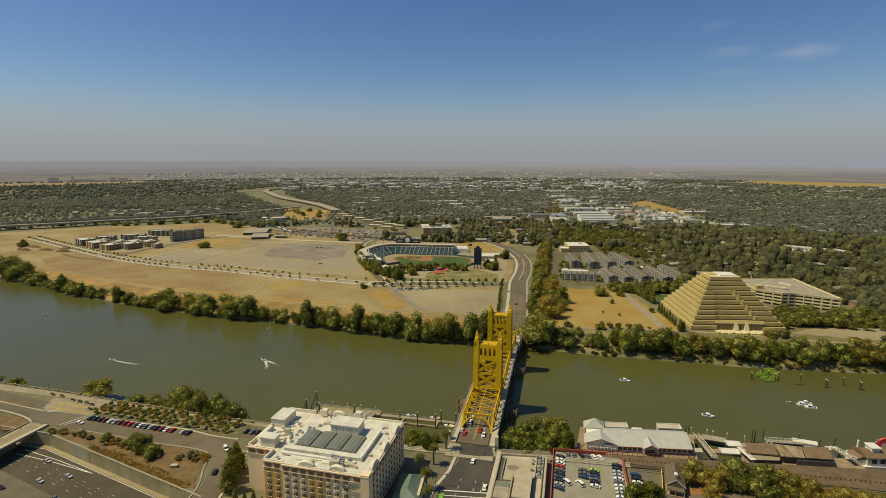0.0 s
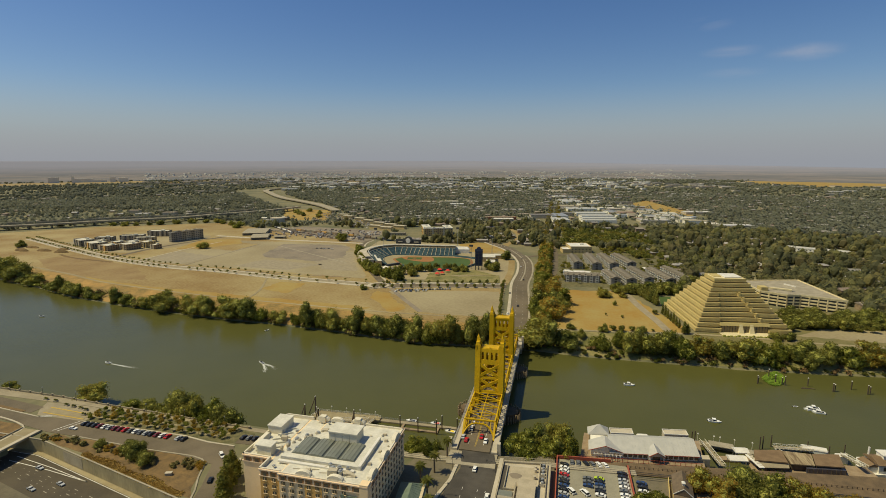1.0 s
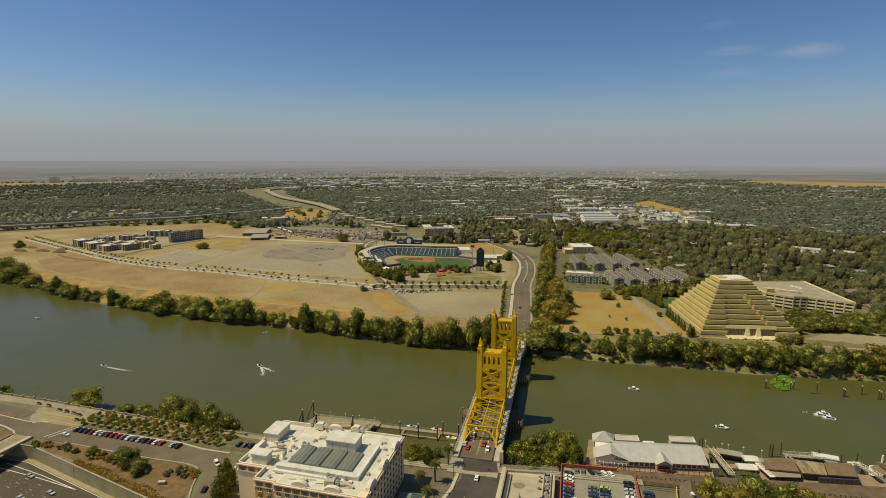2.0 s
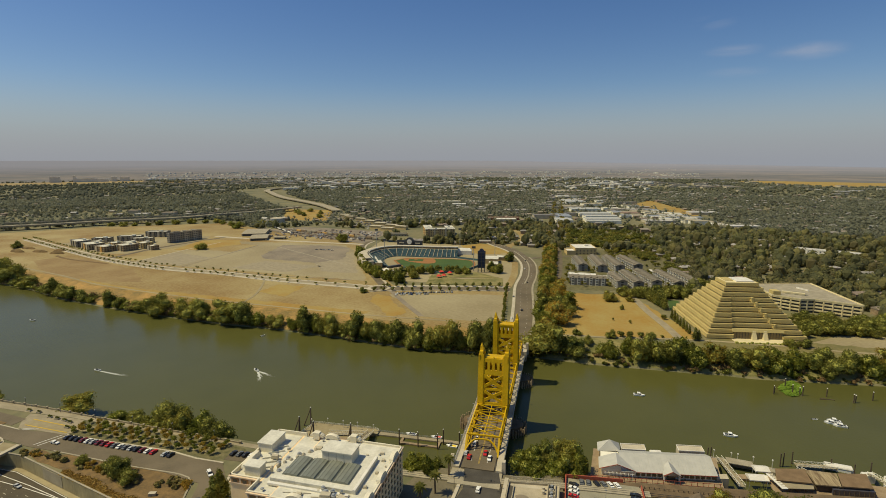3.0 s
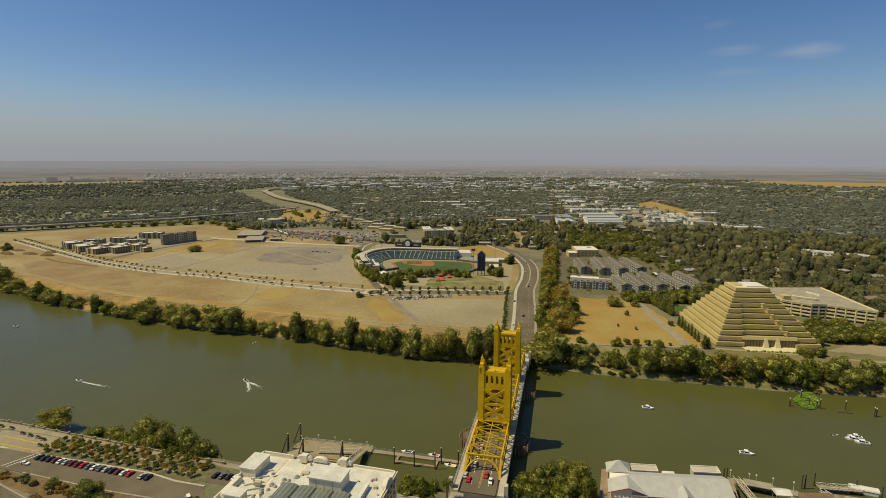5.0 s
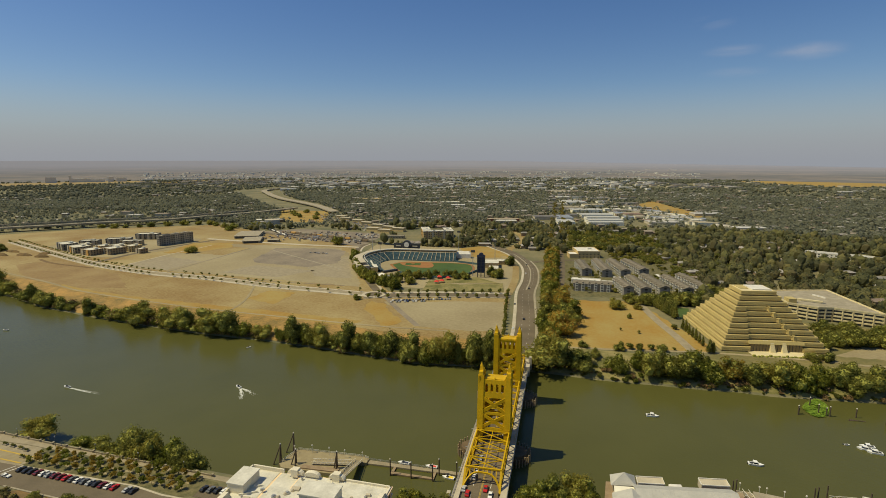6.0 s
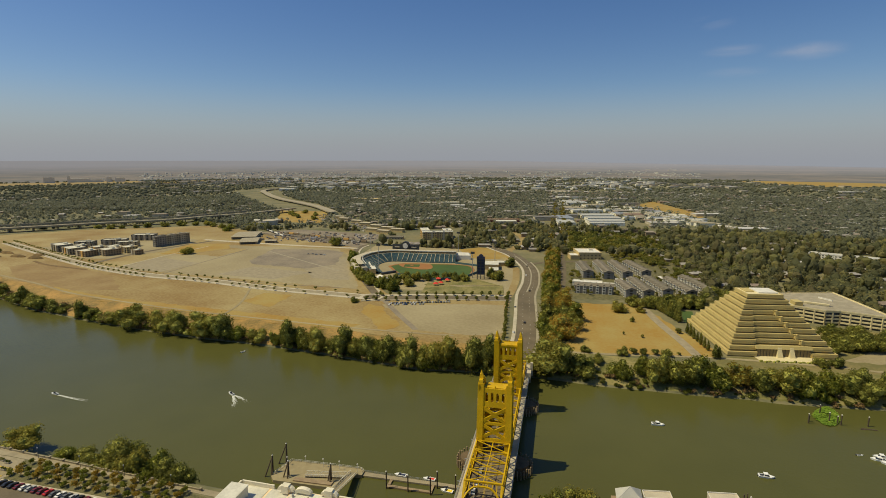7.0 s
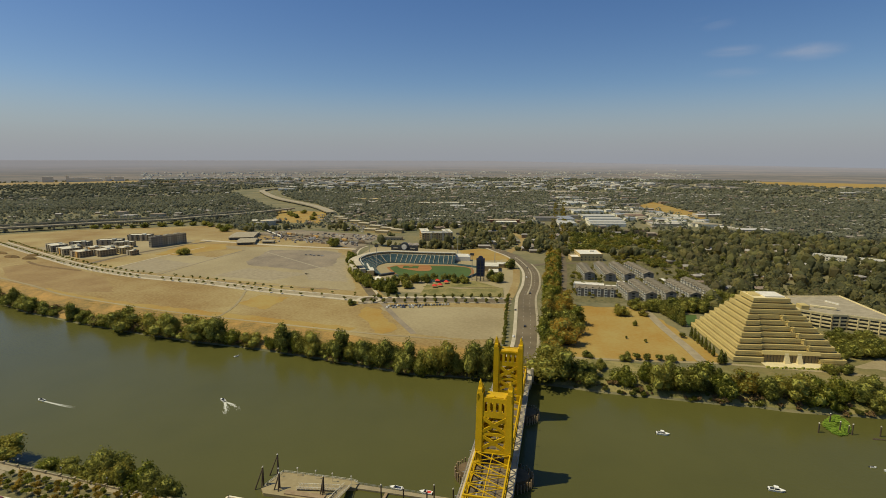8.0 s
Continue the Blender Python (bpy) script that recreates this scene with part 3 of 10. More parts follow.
def far_country():
    """Striped fields with distance haze painted in: paler and greyer with height."""
    m = mat("painted_haze_distance", (0.195, 0.172, 0.165), (0.118, 0.122, 0.130), scale=0.0024, fine=0.012, stretch=(1, 1, 44), wide=0.10)
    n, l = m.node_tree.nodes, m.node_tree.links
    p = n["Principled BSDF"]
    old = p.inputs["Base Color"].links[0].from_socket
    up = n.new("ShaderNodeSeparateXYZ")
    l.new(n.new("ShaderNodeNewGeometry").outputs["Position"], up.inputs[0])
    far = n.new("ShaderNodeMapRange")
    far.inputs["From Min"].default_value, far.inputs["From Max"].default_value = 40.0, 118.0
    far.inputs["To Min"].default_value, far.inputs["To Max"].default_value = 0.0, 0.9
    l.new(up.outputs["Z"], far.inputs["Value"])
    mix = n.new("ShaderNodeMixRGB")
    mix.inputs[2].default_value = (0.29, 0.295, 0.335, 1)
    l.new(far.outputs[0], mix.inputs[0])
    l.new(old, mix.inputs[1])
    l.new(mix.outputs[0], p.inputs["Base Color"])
    return m


def build_backdrop():
    """A ring of far country, haze painted in, that closes the plain all round."""
    s = Shape()
    n = 180
    rings = ((4400, LAND - 0.5), (4620, 48.0), (4860, 117.0), (4940, 119.0))
    for r, z in rings:
        for i in range(n):
            a = 2 * math.pi * i / n
            rise = (34 - 62 * max(0.0, min(1.0, (math.degrees(math.sin(a)) + 10) / 45))) * (z > 60)
            s.v.append((40 + r * math.sin(a), -310 + r * math.cos(a), z + rise))
    s.f += [(k * n + i, k * n + (i + 1) % n, (k + 1) * n + (i + 1) % n, (k + 1) * n + i) for k in range(len(rings) - 1) for i in range(n)]
    setting("backdrop", s, far_country(), "distant farmland towards the horizon with painted-in haze", "distance")


build_backdrop()
setting("water", Shape().add([(-4900, -1200, 0), (4900, -1200, 0), (4900, 1900, 0), (-4900, 1900, 0)], [(0, 1, 2, 3)]), M["water"],
        "calm olive-green river with faint ripples", "river")


def rough_edge(poly, amp, seed):
    """The same outline with shorter, wandering edges."""
    r = random.Random(seed)
    out = []
    for a, b in zip(poly, poly[1:] + poly[:1]):
        n = max(1, int(math.dist(a, b) / 7))
        d = math.dist(a, b) + 1e-6
        nx, ny = -(b[1] - a[1]) / d, (b[0] - a[0]) / d
        for k in range(n):
            q = amp * (r.random() - 0.5) * 2 if k else 0
            out.append((a[0] + (b[0] - a[0]) * k / n + nx * q, a[1] + (b[1] - a[1]) * k / n + ny * q))
    return out


def patch(name, poly, z, material, label, category="ground"):
    if category in ("field", "lot", "yard", "bank") and max(abs(p[0]) for p in poly) < 1000:
        poly = rough_edge(poly, 2.2, name)
    area = sum(a[0] * b[1] - b[0] * a[1] for a, b in zip(poly, poly[1:] + poly[:1]))
    return setting(name, Shape().prism(poly if area > 0 else poly[::-1], LAND - 0.3, z), material, label, category)


def edge_run(x0, x1, off, step=20):
    """Points along the west shore, off metres inland."""
    return [(float(x), float(west_edge(x)) + off) for x in np.arange(x0, x1 + 1, step)]


def build_levee():
    """Dry golden grass over the slope between the water and the fields."""
    for name, x0, x1, kind, label in (("ground_levee", -900, 16, "levee", "olive and golden dry grass on the river levee"), ("ground_levee_park", 16, 424, "parkgrass", "olive grass and bare soil on the river bank")):
        levee_strip(name, x0, x1, kind, label)


def levee_strip(name, x0, x1, kind, label):
    xs, off = np.arange(x0, x1, 6.0), np.array([1.5, 4, 8, 14, 20, 27, 34, 38])
    gx = np.repeat(xs[:, None], len(off), 1)
    gy = west_edge(gx) + off[None]
    gz = ground_height(gx, gy) + 0.12
    s = Shape()
    s.v = [tuple(p) for p in np.stack([gx, gy, gz], 2).reshape(-1, 3).tolist()]
    m = len(off)
    s.f = [(i * m + k, (i + 1) * m + k, (i + 1) * m + k + 1, i * m + k + 1) for i in range(len(xs) - 1) for k in range(m - 1)]
    setting(name, s, M[kind], label, "bank")


build_levee()
# dry fields of the far shore
field = edge_run(-900, -40, 36) + [(-18, 134), (-26, 250), (-165, 250), (-255, 378), (-318, 530), (-577, 640), (-755, 740), (-991, 600), (-1110, 455)]
patch("ground_field", field, LAND + 0.05, M["sand"], "dry tan vacant field with worn grass", "field")
patch("ground_strip", edge_run(-560, -150, 34) + [(-150, 140), (-300, 150), (-450, 160), (-560, 185)], LAND + 0.10, M["golden"], "strip of golden dry grass along the levee", "field")
patch("ground_lot", [(-579, 285), (-585, 395), (-560, 499), (-350, 512), (-300, 450), (-250, 350), (-205, 262), (-324, 270), (-462, 280)], LAND + 0.10, M["lot"],
      "large vacant dusty concrete lot", "lot")
patch("ground_darklot", [(-433, 384), (-453, 482), (-360, 499), (-325, 484), (-293, 387), (-324, 350), (-411, 361)], LAND + 0.14, M["darklot"], "stained dark old asphalt of a vacant lot", "lot")
for k, (pts, kind) in enumerate((([(-580, 300), (-500, 284), (-495, 350), (-582, 372)], "paving"), ([(-420, 290), (-330, 282), (-300, 330), (-400, 345)], "paving"), ([(-300, 440), (-262, 360), (-232, 300), (-285, 300), (-330, 360)], "paving"), ([(-570, 410), (-500, 400), (-495, 470), (-555, 480)], "sand"))):
    patch("ground_lot_bay_%d" % k, pts, LAND + 0.13, M[kind], "worn bay of a vacant dusty lot", "lot")
patch("ground_corner", [(-155, 208), (-30, 236), (-22, 190), (-20, 146), (-40, 136), (-94, 136)], LAND + 0.10, M["lot"], "bare sandy lot beside the ballpark", "lot")
patch("ground_weeds", [(-168, 206), (-152, 200), (-132, 170), (-114, 146), (-124, 124), (-142, 150), (-165, 176)], LAND + 0.12, M["golden"], "golden weeds on a vacant corner", "field")
patch("ground_golden_corner", [(-304, 183), (-300, 219), (-264, 217), (-263, 170)], LAND + 0.12, M["golden"], "golden weeds beside the riverfront street", "field")
patch("ground_brown_field", [(-640, 200), (-520, 176), (-470, 190), (-540, 246), (-640, 285), (-720, 300), (-740, 262)], LAND + 0.09, M["bareearth"], "bare reddish-brown worn stretch of a dry field", "field")
patch("ground_golden_edge", [(80, 270), (106, 268), (110, 240), (119, 195), (127, 160), (131, 134), (124, 134), (112, 190), (100, 240)], LAND + 0.10, M["golden"], "orange-gold grass along the meadow path", "field")
patch("ground_golden_plot", [(-605, 395), (-630, 493), (-564, 517), (-530, 470), (-564, 405)], LAND + 0.16, M["golden"], "golden grass plot beside the vacant lot", "field")
patch("ground_building_site", [(-850, 400), (-840, 480), (-800, 560), (-650, 540), (-605, 455), (-648, 345), (-720, 330)], LAND + 0.11, M["lot"], "pale bare ground round new apartment blocks", "lot")
patch("ground_meadow", [(45, 262), (105, 270), (148, 150), (150, 131), (128, 128), (80, 120), (42, 116), (30, 118), (38, 150)], LAND + 0.06, M["golden"], "dry golden meadow beside the stepped office building", "field")
patch("ground_golden_verge", [(-148, 556), (-117, 584), (-60, 562), (-50, 496), (-91, 480), (-121, 486)], LAND + 0.07, M["golden"], "golden dry grass beside the boulevard", "field")
patch("ground_terrace_lawn", [(140, 116), (170, 112), (230, 118), (300, 132), (330, 150), (320, 225), (240, 235), (245, 160), (150, 132)], LAND + 0.03, M["drygrass"], "dry olive lawn round the stepped building", "lawn")
patch("ground_bare", [(237, 146), (279, 144), (420, 148), (430, 203), (295, 196)], LAND + 0.06, M["lot"], "bare sandy ground beside a parking garage", "lot")
patch("ground_north", [(24, 275), (205, 300), (240, 420), (190, 560), (24, 565)], LAND + 0.02, M["beds"], "garden ground and drives between apartment blocks", "lawn")
patch("ground_rail_yard", [(-600, 545), (-318, 536), (-330, 690), (-540, 720), (-620, 640)], LAND + 0.04, M["darklot"], "grey dusty rail yard", "yard")
patch("ground_grass_hill", [(-813, 1094), (-651, 1095), (-545, 830), (-669, 838)], LAND + 0.05, M["golden"], "golden grass slope by a tank", "field")
patch("ground_golden_field", [(1173, 3780), (1223, 3443), (1383, 3041), (1712, 3061), (3100, 2900), (3300, 3600), (2300, 4050), (1677, 4150)], LAND + 0.4, M["golden"], "distant golden harvested field", "field")
patch("ground_golden_strip", [(318, 1729), (390, 1243), (340, 1124), (237, 1526)], LAND + 0.06, M["golden"], "dry golden strip between warehouses", "field")
patch("ground_lawn", [(143, 256), (155, 258), (151, 233), (140, 217)], LAND + 0.06, M["lawn"], "small bright mown lawn", "lawn")
for i, (cx, cy, lx, ly, k) in enumerate(((-2300, 2900, 900, 300, "sand"), (-2700, 3400, 700, 350, "golden"), (-1700, 3900, 1100, 250, "sand"), (-600, 4100, 1500, 160, "golden"),
                                         (600, 4200, 1200, 150, "sand"), (-3300, 2500, 900, 320, "golden"))):
    patch("ground_far_field_%d" % i, [(cx - lx, cy), (cx + lx, cy + 120), (cx + lx, cy + ly), (cx - lx, cy + ly - 100)], LAND + 0.4, M[k], "distant pale farm field", "field")


ROADS = []


def road(name, pts, w, material, label, z=LAND + 0.13, soft=True):
    ROADS.append(name)
    z += 0.006 * (len(ROADS) % 12)
    line = smooth_line(pts) if soft else [Vector(p) for p in pts]
    setting(name, Shape().strip(line, w, z, 0.3), M[material], label, "road")
    return line


def verge(name, line, off, w, z, material, label):
    """A kerbed strip that runs beside a road."""
    out = []
    for i, p in enumerate(line):
        d = (line[min(i + 1, len(line) - 1)] - line[max(i - 1, 0)]).normalized()
        out.append(p + Vector((-d.y, d.x)) * off)
    setting(name, Shape().strip(out, w, z, 0.4), M[material], label, "pavement")
    return out


def dashes(name, line, off, z, length=3.0, gap=9.0, w=0.25, material="line", label="white dashed lane line"):
    s, run = Shape(), 0.0
    total = [0.0]
    for a, b in zip(line, line[1:]):
        total.append(total[-1] + (b - a).length)

    def along(t):
        k = max(0, min(len(line) - 2, int(np.searchsorted(total, t)) - 1))
        d = (line[k + 1] - line[k]).normalized()
        return line[k] + d * (t - total[k]) + Vector((-d.y, d.x)) * off
    while run + length < total[-1]:
        s.strip([along(run), along(run + length)], w, z, 0.02)
        run += length + gap
    setting(name, s, M[material], label, "road marking")


river_road = road("road_river", [(-960, 425), (-774, 349), (-634, 296), (-515, 266), (-409, 257), (-311, 241), (-230, 235), (-170, 230)], 9, "paving", "quiet pale riverfront street")
verge("pavement_river_road", river_road, -7.5, 5.5, LAND + 0.30, "pale", "pale concrete pavement with young trees")
verge("pavement_river_road_inner", river_road, 6.8, 3.5, LAND + 0.30, "pale", "pale concrete pavement with young trees")
front_road = road("road_ballpark", [(-184, 222), (-116, 246), (-26, 262)], 13, "road", "grey street in front of the ballpark")
verge("pavement_ballpark", front_road, 10.5, 6, LAND + 0.3, "pale", "pale concrete pavement before the ballpark")
verge("pavement_lot", front_road, -9.0, 3, LAND + 0.3, "concrete", "pavement with young trees beside a lot")
side_road = road("road_side", [(-318, 560), (-315, 512), (-270, 395), (-205, 290), (-170, 236), (-160, 226)], 9, "road", "curving grey side street beside the ballpark")
verge("pavement_side_road", side_road[:34], 6.5, 3, LAND + 0.3, "pale", "pale pavement beside a curving street")
setting("road_roundabout", Shape().prism([(-176 + 9.5 * math.cos(t), 232 + 9.5 * math.sin(t)) for t in (2 * math.pi * i / 28 for i in range(28))], LAND - 0.2, LAND + 0.36), M["road"], "round grey junction of two streets", "road")
setting("pavement_roundabout", Shape().strip([(-176 + 11.6 * math.cos(t), 232 + 11.6 * math.sin(t)) for t in (2 * math.pi * i / 40 for i in range(41))], 3.6, LAND + 0.31, 0.4), M["pale"], "pale concrete ring round a junction", "pavement")
road("road_apartments", [(-640, 290), (-646, 381), (-632, 470), (-612, 545)], 9, "road", "new street beside apartment blocks")
road("road_back", [(-640, 545), (-479, 528), (-318, 524)], 10, "pale", "pale dusty street behind the vacant lot")
road("road_path", [(-160, 226), (-128, 180), (-96, 137)], 5.5, "darklot", "faint worn path across a vacant corner", LAND + 0.15)
gateway = road("road_gateway", [(-2, 78), (1, 130), (-4, 200), (-11, 280), (-11, 348), (-20, 430), (-50, 520), (-88, 580), (-150, 680)], 17, "road", "wide grey boulevard leading from the bridge")
for k in (-3.4, 3.4):
    dashes("road_marking_gateway_%d" % (k * 10 + 100), gateway, k, LAND + 0.2, 3, 9, 0.18)
verge("pavement_gateway_median", gateway[16:34], 0.5, 1.6, LAND + 0.35, "concrete", "narrow raised concrete median")
verge("pavement_gateway_left", gateway[:44], 10.6, 3.2, LAND + 0.34, "pale", "pale pavement beside the boulevard")
verge("pavement_gateway_right", gateway[:30], -9.8, 2.2, LAND + 0.34, "concrete", "pavement beside the boulevard")
setting("pavement_dirt_verge", Shape().strip([(-30, 268), (-29, 300), (-30, 350), (-37, 420), (-66, 500)], 9, LAND + 0.22), M["sand"], "dirt verge behind the boulevard pavement", "ground")
road("road_branch", [(-24, 450), (0, 478), (60, 500)], 9, "road", "grey branch road")
road("road_avenue", [(24, 290), (24, 440), (13, 678), (-8, 1116), (-45, 2000), (-80, 3500)], 12, "road", "long straight avenue between trees")
road("road_meadow_path", [(107, 262), (111, 250), (115, 221), (121, 190), (127, 163), (132, 134), (133, 130)], 7.5, "paving", "grey path across a dry meadow")
road("road_levee", [(26, 113), (42, 115), (80, 119), (128, 127), (160, 130), (226, 131), (271, 129), (420, 150)], 3.6, "lot", "pale levee path behind the river trees")
road("road_dirt", [(-150, 800), (-108, 812), (-67, 750), (-50, 660), (-62, 584), (-67, 524)], 12, "sand", "tan dirt road curving between trees")
road("road_far", [(-640, 1100), (-450, 1091), (-300, 1300), (-420, 2200)], 10, "road", "far street between houses")


# dirt tracks and kerb lines on the vacant fields
TRACKS = (([(-720, 224), (-597, 192), (-517, 166), (-426, 150), (-330, 138), (-229, 132), (-136, 128), (-60, 130)], 3.0, "lot"), ([(-583, 289), (-585, 395), (-580, 480)], 2.4, "pale"), ([(-490, 274), (-492, 360), (-495, 470)], 2.0, "darklot"),
          ([(-449, 462), (-360, 405), (-270, 348)], 2.4, "concrete"), ([(-482, 273), (-368, 262), (-225, 262)], 1.6, "darklot"), ([(-744, 303), (-695, 284), (-612, 272)], 5.0, "scrub"), ([(-330, 236), (-300, 172), (-290, 122)], 2.6, "lot"))
for k, (pts, w, kind) in enumerate(TRACKS):
    road("road_field_track_%d" % k, pts, w, kind, "pale dirt track across a dry field", LAND + 0.2)


# ---- leaf clumps ----
def ball_template(level):
    bm = bmesh.new()
    bmesh.ops.create_icosphere(bm, subdivisions=level, radius=1.0)
    v = np.array([tuple(p.co) for p in bm.verts])
    f = np.array([[p.index for p in q.verts] for q in bm.faces])
    bm.free()
    return v, f


BALL1, BALL2 = ball_template(1), ball_template(2)


def leaf_quads(r, centres, radii, per, size, flat=0.8):
    """Small leaf clumps strewn over the outer half of several rounded masses."""
    out = []
    for c, rad in zip(centres, radii):
        d = r.normal(size=(per, 3))
        d[:, 2] = np.abs(d[:, 2]) * 1.1 - 0.45 * r.random(per)
        d /= np.linalg.norm(d, axis=1)[:, None]
        p = c + d * rad * (0.60 + 0.65 * r.random((per, 1)) ** 1.2) * np.array([1, 1, flat])
        out.append(leaf_faces(r, p, d, size))
    v = np.concatenate(out).reshape(-1, 3)
    return v, np.arange(len(v)).reshape(-1, 4)


def leaf_faces(r, p, d, size):
    """One ragged four-cornered clump at each place p, that faces roughly along d."""
    n = len(p)
    d = d + 0.55 * r.normal(size=(n, 3))
    a = np.cross(d, r.normal(size=(n, 3)))
    a /= np.linalg.norm(a, axis=1)[:, None] + 1e-6
    b = np.cross(d, a)
    b /= np.linalg.norm(b, axis=1)[:, None] + 1e-6
    s = size * (0.55 + 0.9 * r.random((n, 1)))
    k = 0.55 + 0.5 * r.random((n, 4, 1))
    return np.stack([p - a * s * k[:, 0] - b * s * 0.6, p + a * s * 0.8 - b * s * k[:, 1], p + a * s * k[:, 2] + b * s * 0.7, p - a * s * 0.8 + b * s * k[:, 3]], 1)


def lumps(r, centres, radii, shrink=0.8, flat=0.8, template=BALL1):
    tv, tf = template
    vs, fs = [], []
    for c, rad in zip(centres, radii):
        k = rad * shrink * (0.8 + 0.35 * r.random((len(tv), 1)))
        fs.append(tf + len(tv) * len(vs))
        vs.append(c + tv * k * np.array([1, 1, flat]))
    return np.concatenate(vs), np.concatenate(fs)


def raw_mesh(name, v, f, material):
    me = bpy.data.meshes.new(name)
    me.from_pydata(v.tolist(), [], f.tolist())
    me.materials.append(material)
    me.update()
    return me

# ---- the lift bridge ----
DECK = 10.6
CHORD = 17.4
NEAR, FAR = -31.5, 31.5


def build_bridge():
    g = thing("tower_bridge", "golden-yellow steel vertical lift bridge with two towers over the river", "bridge", at=(-0.35, -5.0, 0), turn=1.1)
    start, end = -78.5, 84.0
    part("deck", Shape().box(-8.0, 8.0, start - 14, end, DECK - 1.6, DECK), M["road"], g, "grey asphalt bridge roadway")
    for x in (-0.22, 0.22):
        part("centre_line", Shape().box(x - 0.09, x + 0.09, start - 10, end, DECK, DECK + 0.03), M["dullyellow"], g)
    for x in (-4, 4):
        dash = Shape().box(-0.12, 0.12, 0, 3, 0, 0.03).mesh("lane_dash", M["line"])
        y = start - 8
        while y < end:
            part("lane_dash", dash, None, g).location = (x, y, DECK)
            y += 9
    for sx in (-1, 1):
        a, b = sorted((sx * 8.9, sx * 12.0))
        part("sidewalk", Shape().box(a, b, start - 14, end - 2, DECK - 0.9, DECK + 0.25), M["pale"], g, "pale concrete sidewalk")
        rail = Shape()
        for z in (DECK + 0.7, DECK + 1.3):
            rail.box(*sorted((sx * 11.85, sx * 12.0)), start - 14, end - 2, z, z + 0.12)
        y = start - 14
        while y < end:
            rail.box(*sorted((sx * 11.8, sx * 12.0)), y, y + 0.15, DECK + 0.2, DECK + 1.4)
            y += 2.0
        part("railing", rail, M["steel"], g, "grey metal railing")
        girder = Shape().box(*sorted((sx * 7.6, sx * 8.6)), start, end - 4, DECK - 2.4, DECK - 0.2)
        part("girder", girder, M["gold"], g)

    def truss(y0, y1, n, z_start, z_end):
        for sx in (-1, 1):
            x = sx * 8.35
            s = Shape()
            ys = [y0 + (y1 - y0) * i / n for i in range(n + 1)]
            zt = [z_start + (z_end - z_start) * i / n for i in range(n + 1)]
            s.beam((x, y0, zt[0]), (x, y1, zt[-1]), 0.62, 0.8).beam((x, y0, DECK + 0.5), (x, y1, DECK + 0.5), 0.6, 0.9)
            m = 2 * n
            for i in range(m):
                ya, yb = y0 + (y1 - y0) * i / m, y0 + (y1 - y0) * (i + 1) / m
                za, zb = z_start + (z_end - z_start) * i / m, z_start + (z_end - z_start) * (i + 1) / m
                s.beam((x, ya, DECK + 0.5), (x, yb, zb), 0.5) if i % 2 == 0 else s.beam((x, yb, DECK + 0.5), (x, ya, za), 0.5)
                s.beam((x, yb, DECK + 0.4), (x, yb, zb), 0.4)
            part("truss", s, M["gold"], g, "yellow steel side truss")
        part("ridge_strut", Shape().beam((0, y0, z_start), (0, y1, z_end), 0.35), M["gold"], g)
        for i in range(n + 1):
            y, z = y0 + (y1 - y0) * i / n, z_start + (z_end - z_start) * i / n
            part("cross_strut", Shape().beam((-8.3, y, z), (8.3, y, z), 0.34, 0.5), M["gold"], g)
            if i < n:
                y2, z2 = y0 + (y1 - y0) * (i + 1) / n, z_start + (z_end - z_start) * (i + 1) / n
                part("cross_brace", Shape().beam((-8.3, y, z), (8.3, y2, z2), 0.32).beam((8.3, y, z + 0.02), (-8.3, y2, z2 + 0.02), 0.32), M["gold"], g)

    truss(start + 5.0, NEAR - 8, 4, CHORD, CHORD)
    truss(NEAR + 5.5, FAR - 5.5, 6, CHORD, CHORD)
    truss(FAR + 8, FAR + 40, 4, CHORD, CHORD - 1.5)

    def portal(y, side):
        """An arched end frame that leans back from the roadway to the top chord."""
        def at(x, s, lift=0.0):
            return (x, y + side * (-1.0 + 6.4 * s - 0.7 * lift), DECK - 0.3 + (CHORD - DECK + 0.2) * s + 0.7 * lift)
        p = Shape()
        for sx in (-1, 1):
            p.beam(at(sx * 8.35, -0.05), at(sx * 8.35, 1.0), 0.95, 0.8)
        n = 16
        for i in range(n):
            a, q = -8.2 + 16.4 * i / n, -8.2 + 16.4 * (i + 1) / n
            sa, sq = (0.80 - 0.62 * (abs(v) / 8.2) ** 3.2 for v in (a, q))
            p.beam(at(a, sa, 0.1), at(q, sq, 0.1), 0.7, 0.6)
            if i % 2 == 0 and 1 < i < n - 1:
                p.beam(at(a, sa), at(a, 1.0), 0.35)
        p.beam(at(-8.6, 1.0, 0.2), at(8.6, 1.0, 0.2), 0.8, 0.8)
        part("portal_arch", p, M["gold"], g, "arched yellow entrance portal")
    portal(start, 1)
    portal(FAR + 45.5, -1)

    def tower(y0, side):
        """side: -1 where the sloping face is towards smaller y."""
        def Y(d):
            return y0 + side * d

        house = Shape().box(-6.3, 6.3, *sorted((Y(-3), Y(3.6))), 43.2, 43.8)
        tw = part("tower", house, M["gold"], g, "tall golden lift tower with a machinery deck")
        for sx in (-1, 1):
            for front in (True, False):
                s = Shape()
                z0, z1 = 1.5, 46.5
                f0, f1 = (9.5, 4.2) if front else (-3.4, -3.4)
                w0, w1 = 3.3, 3.0
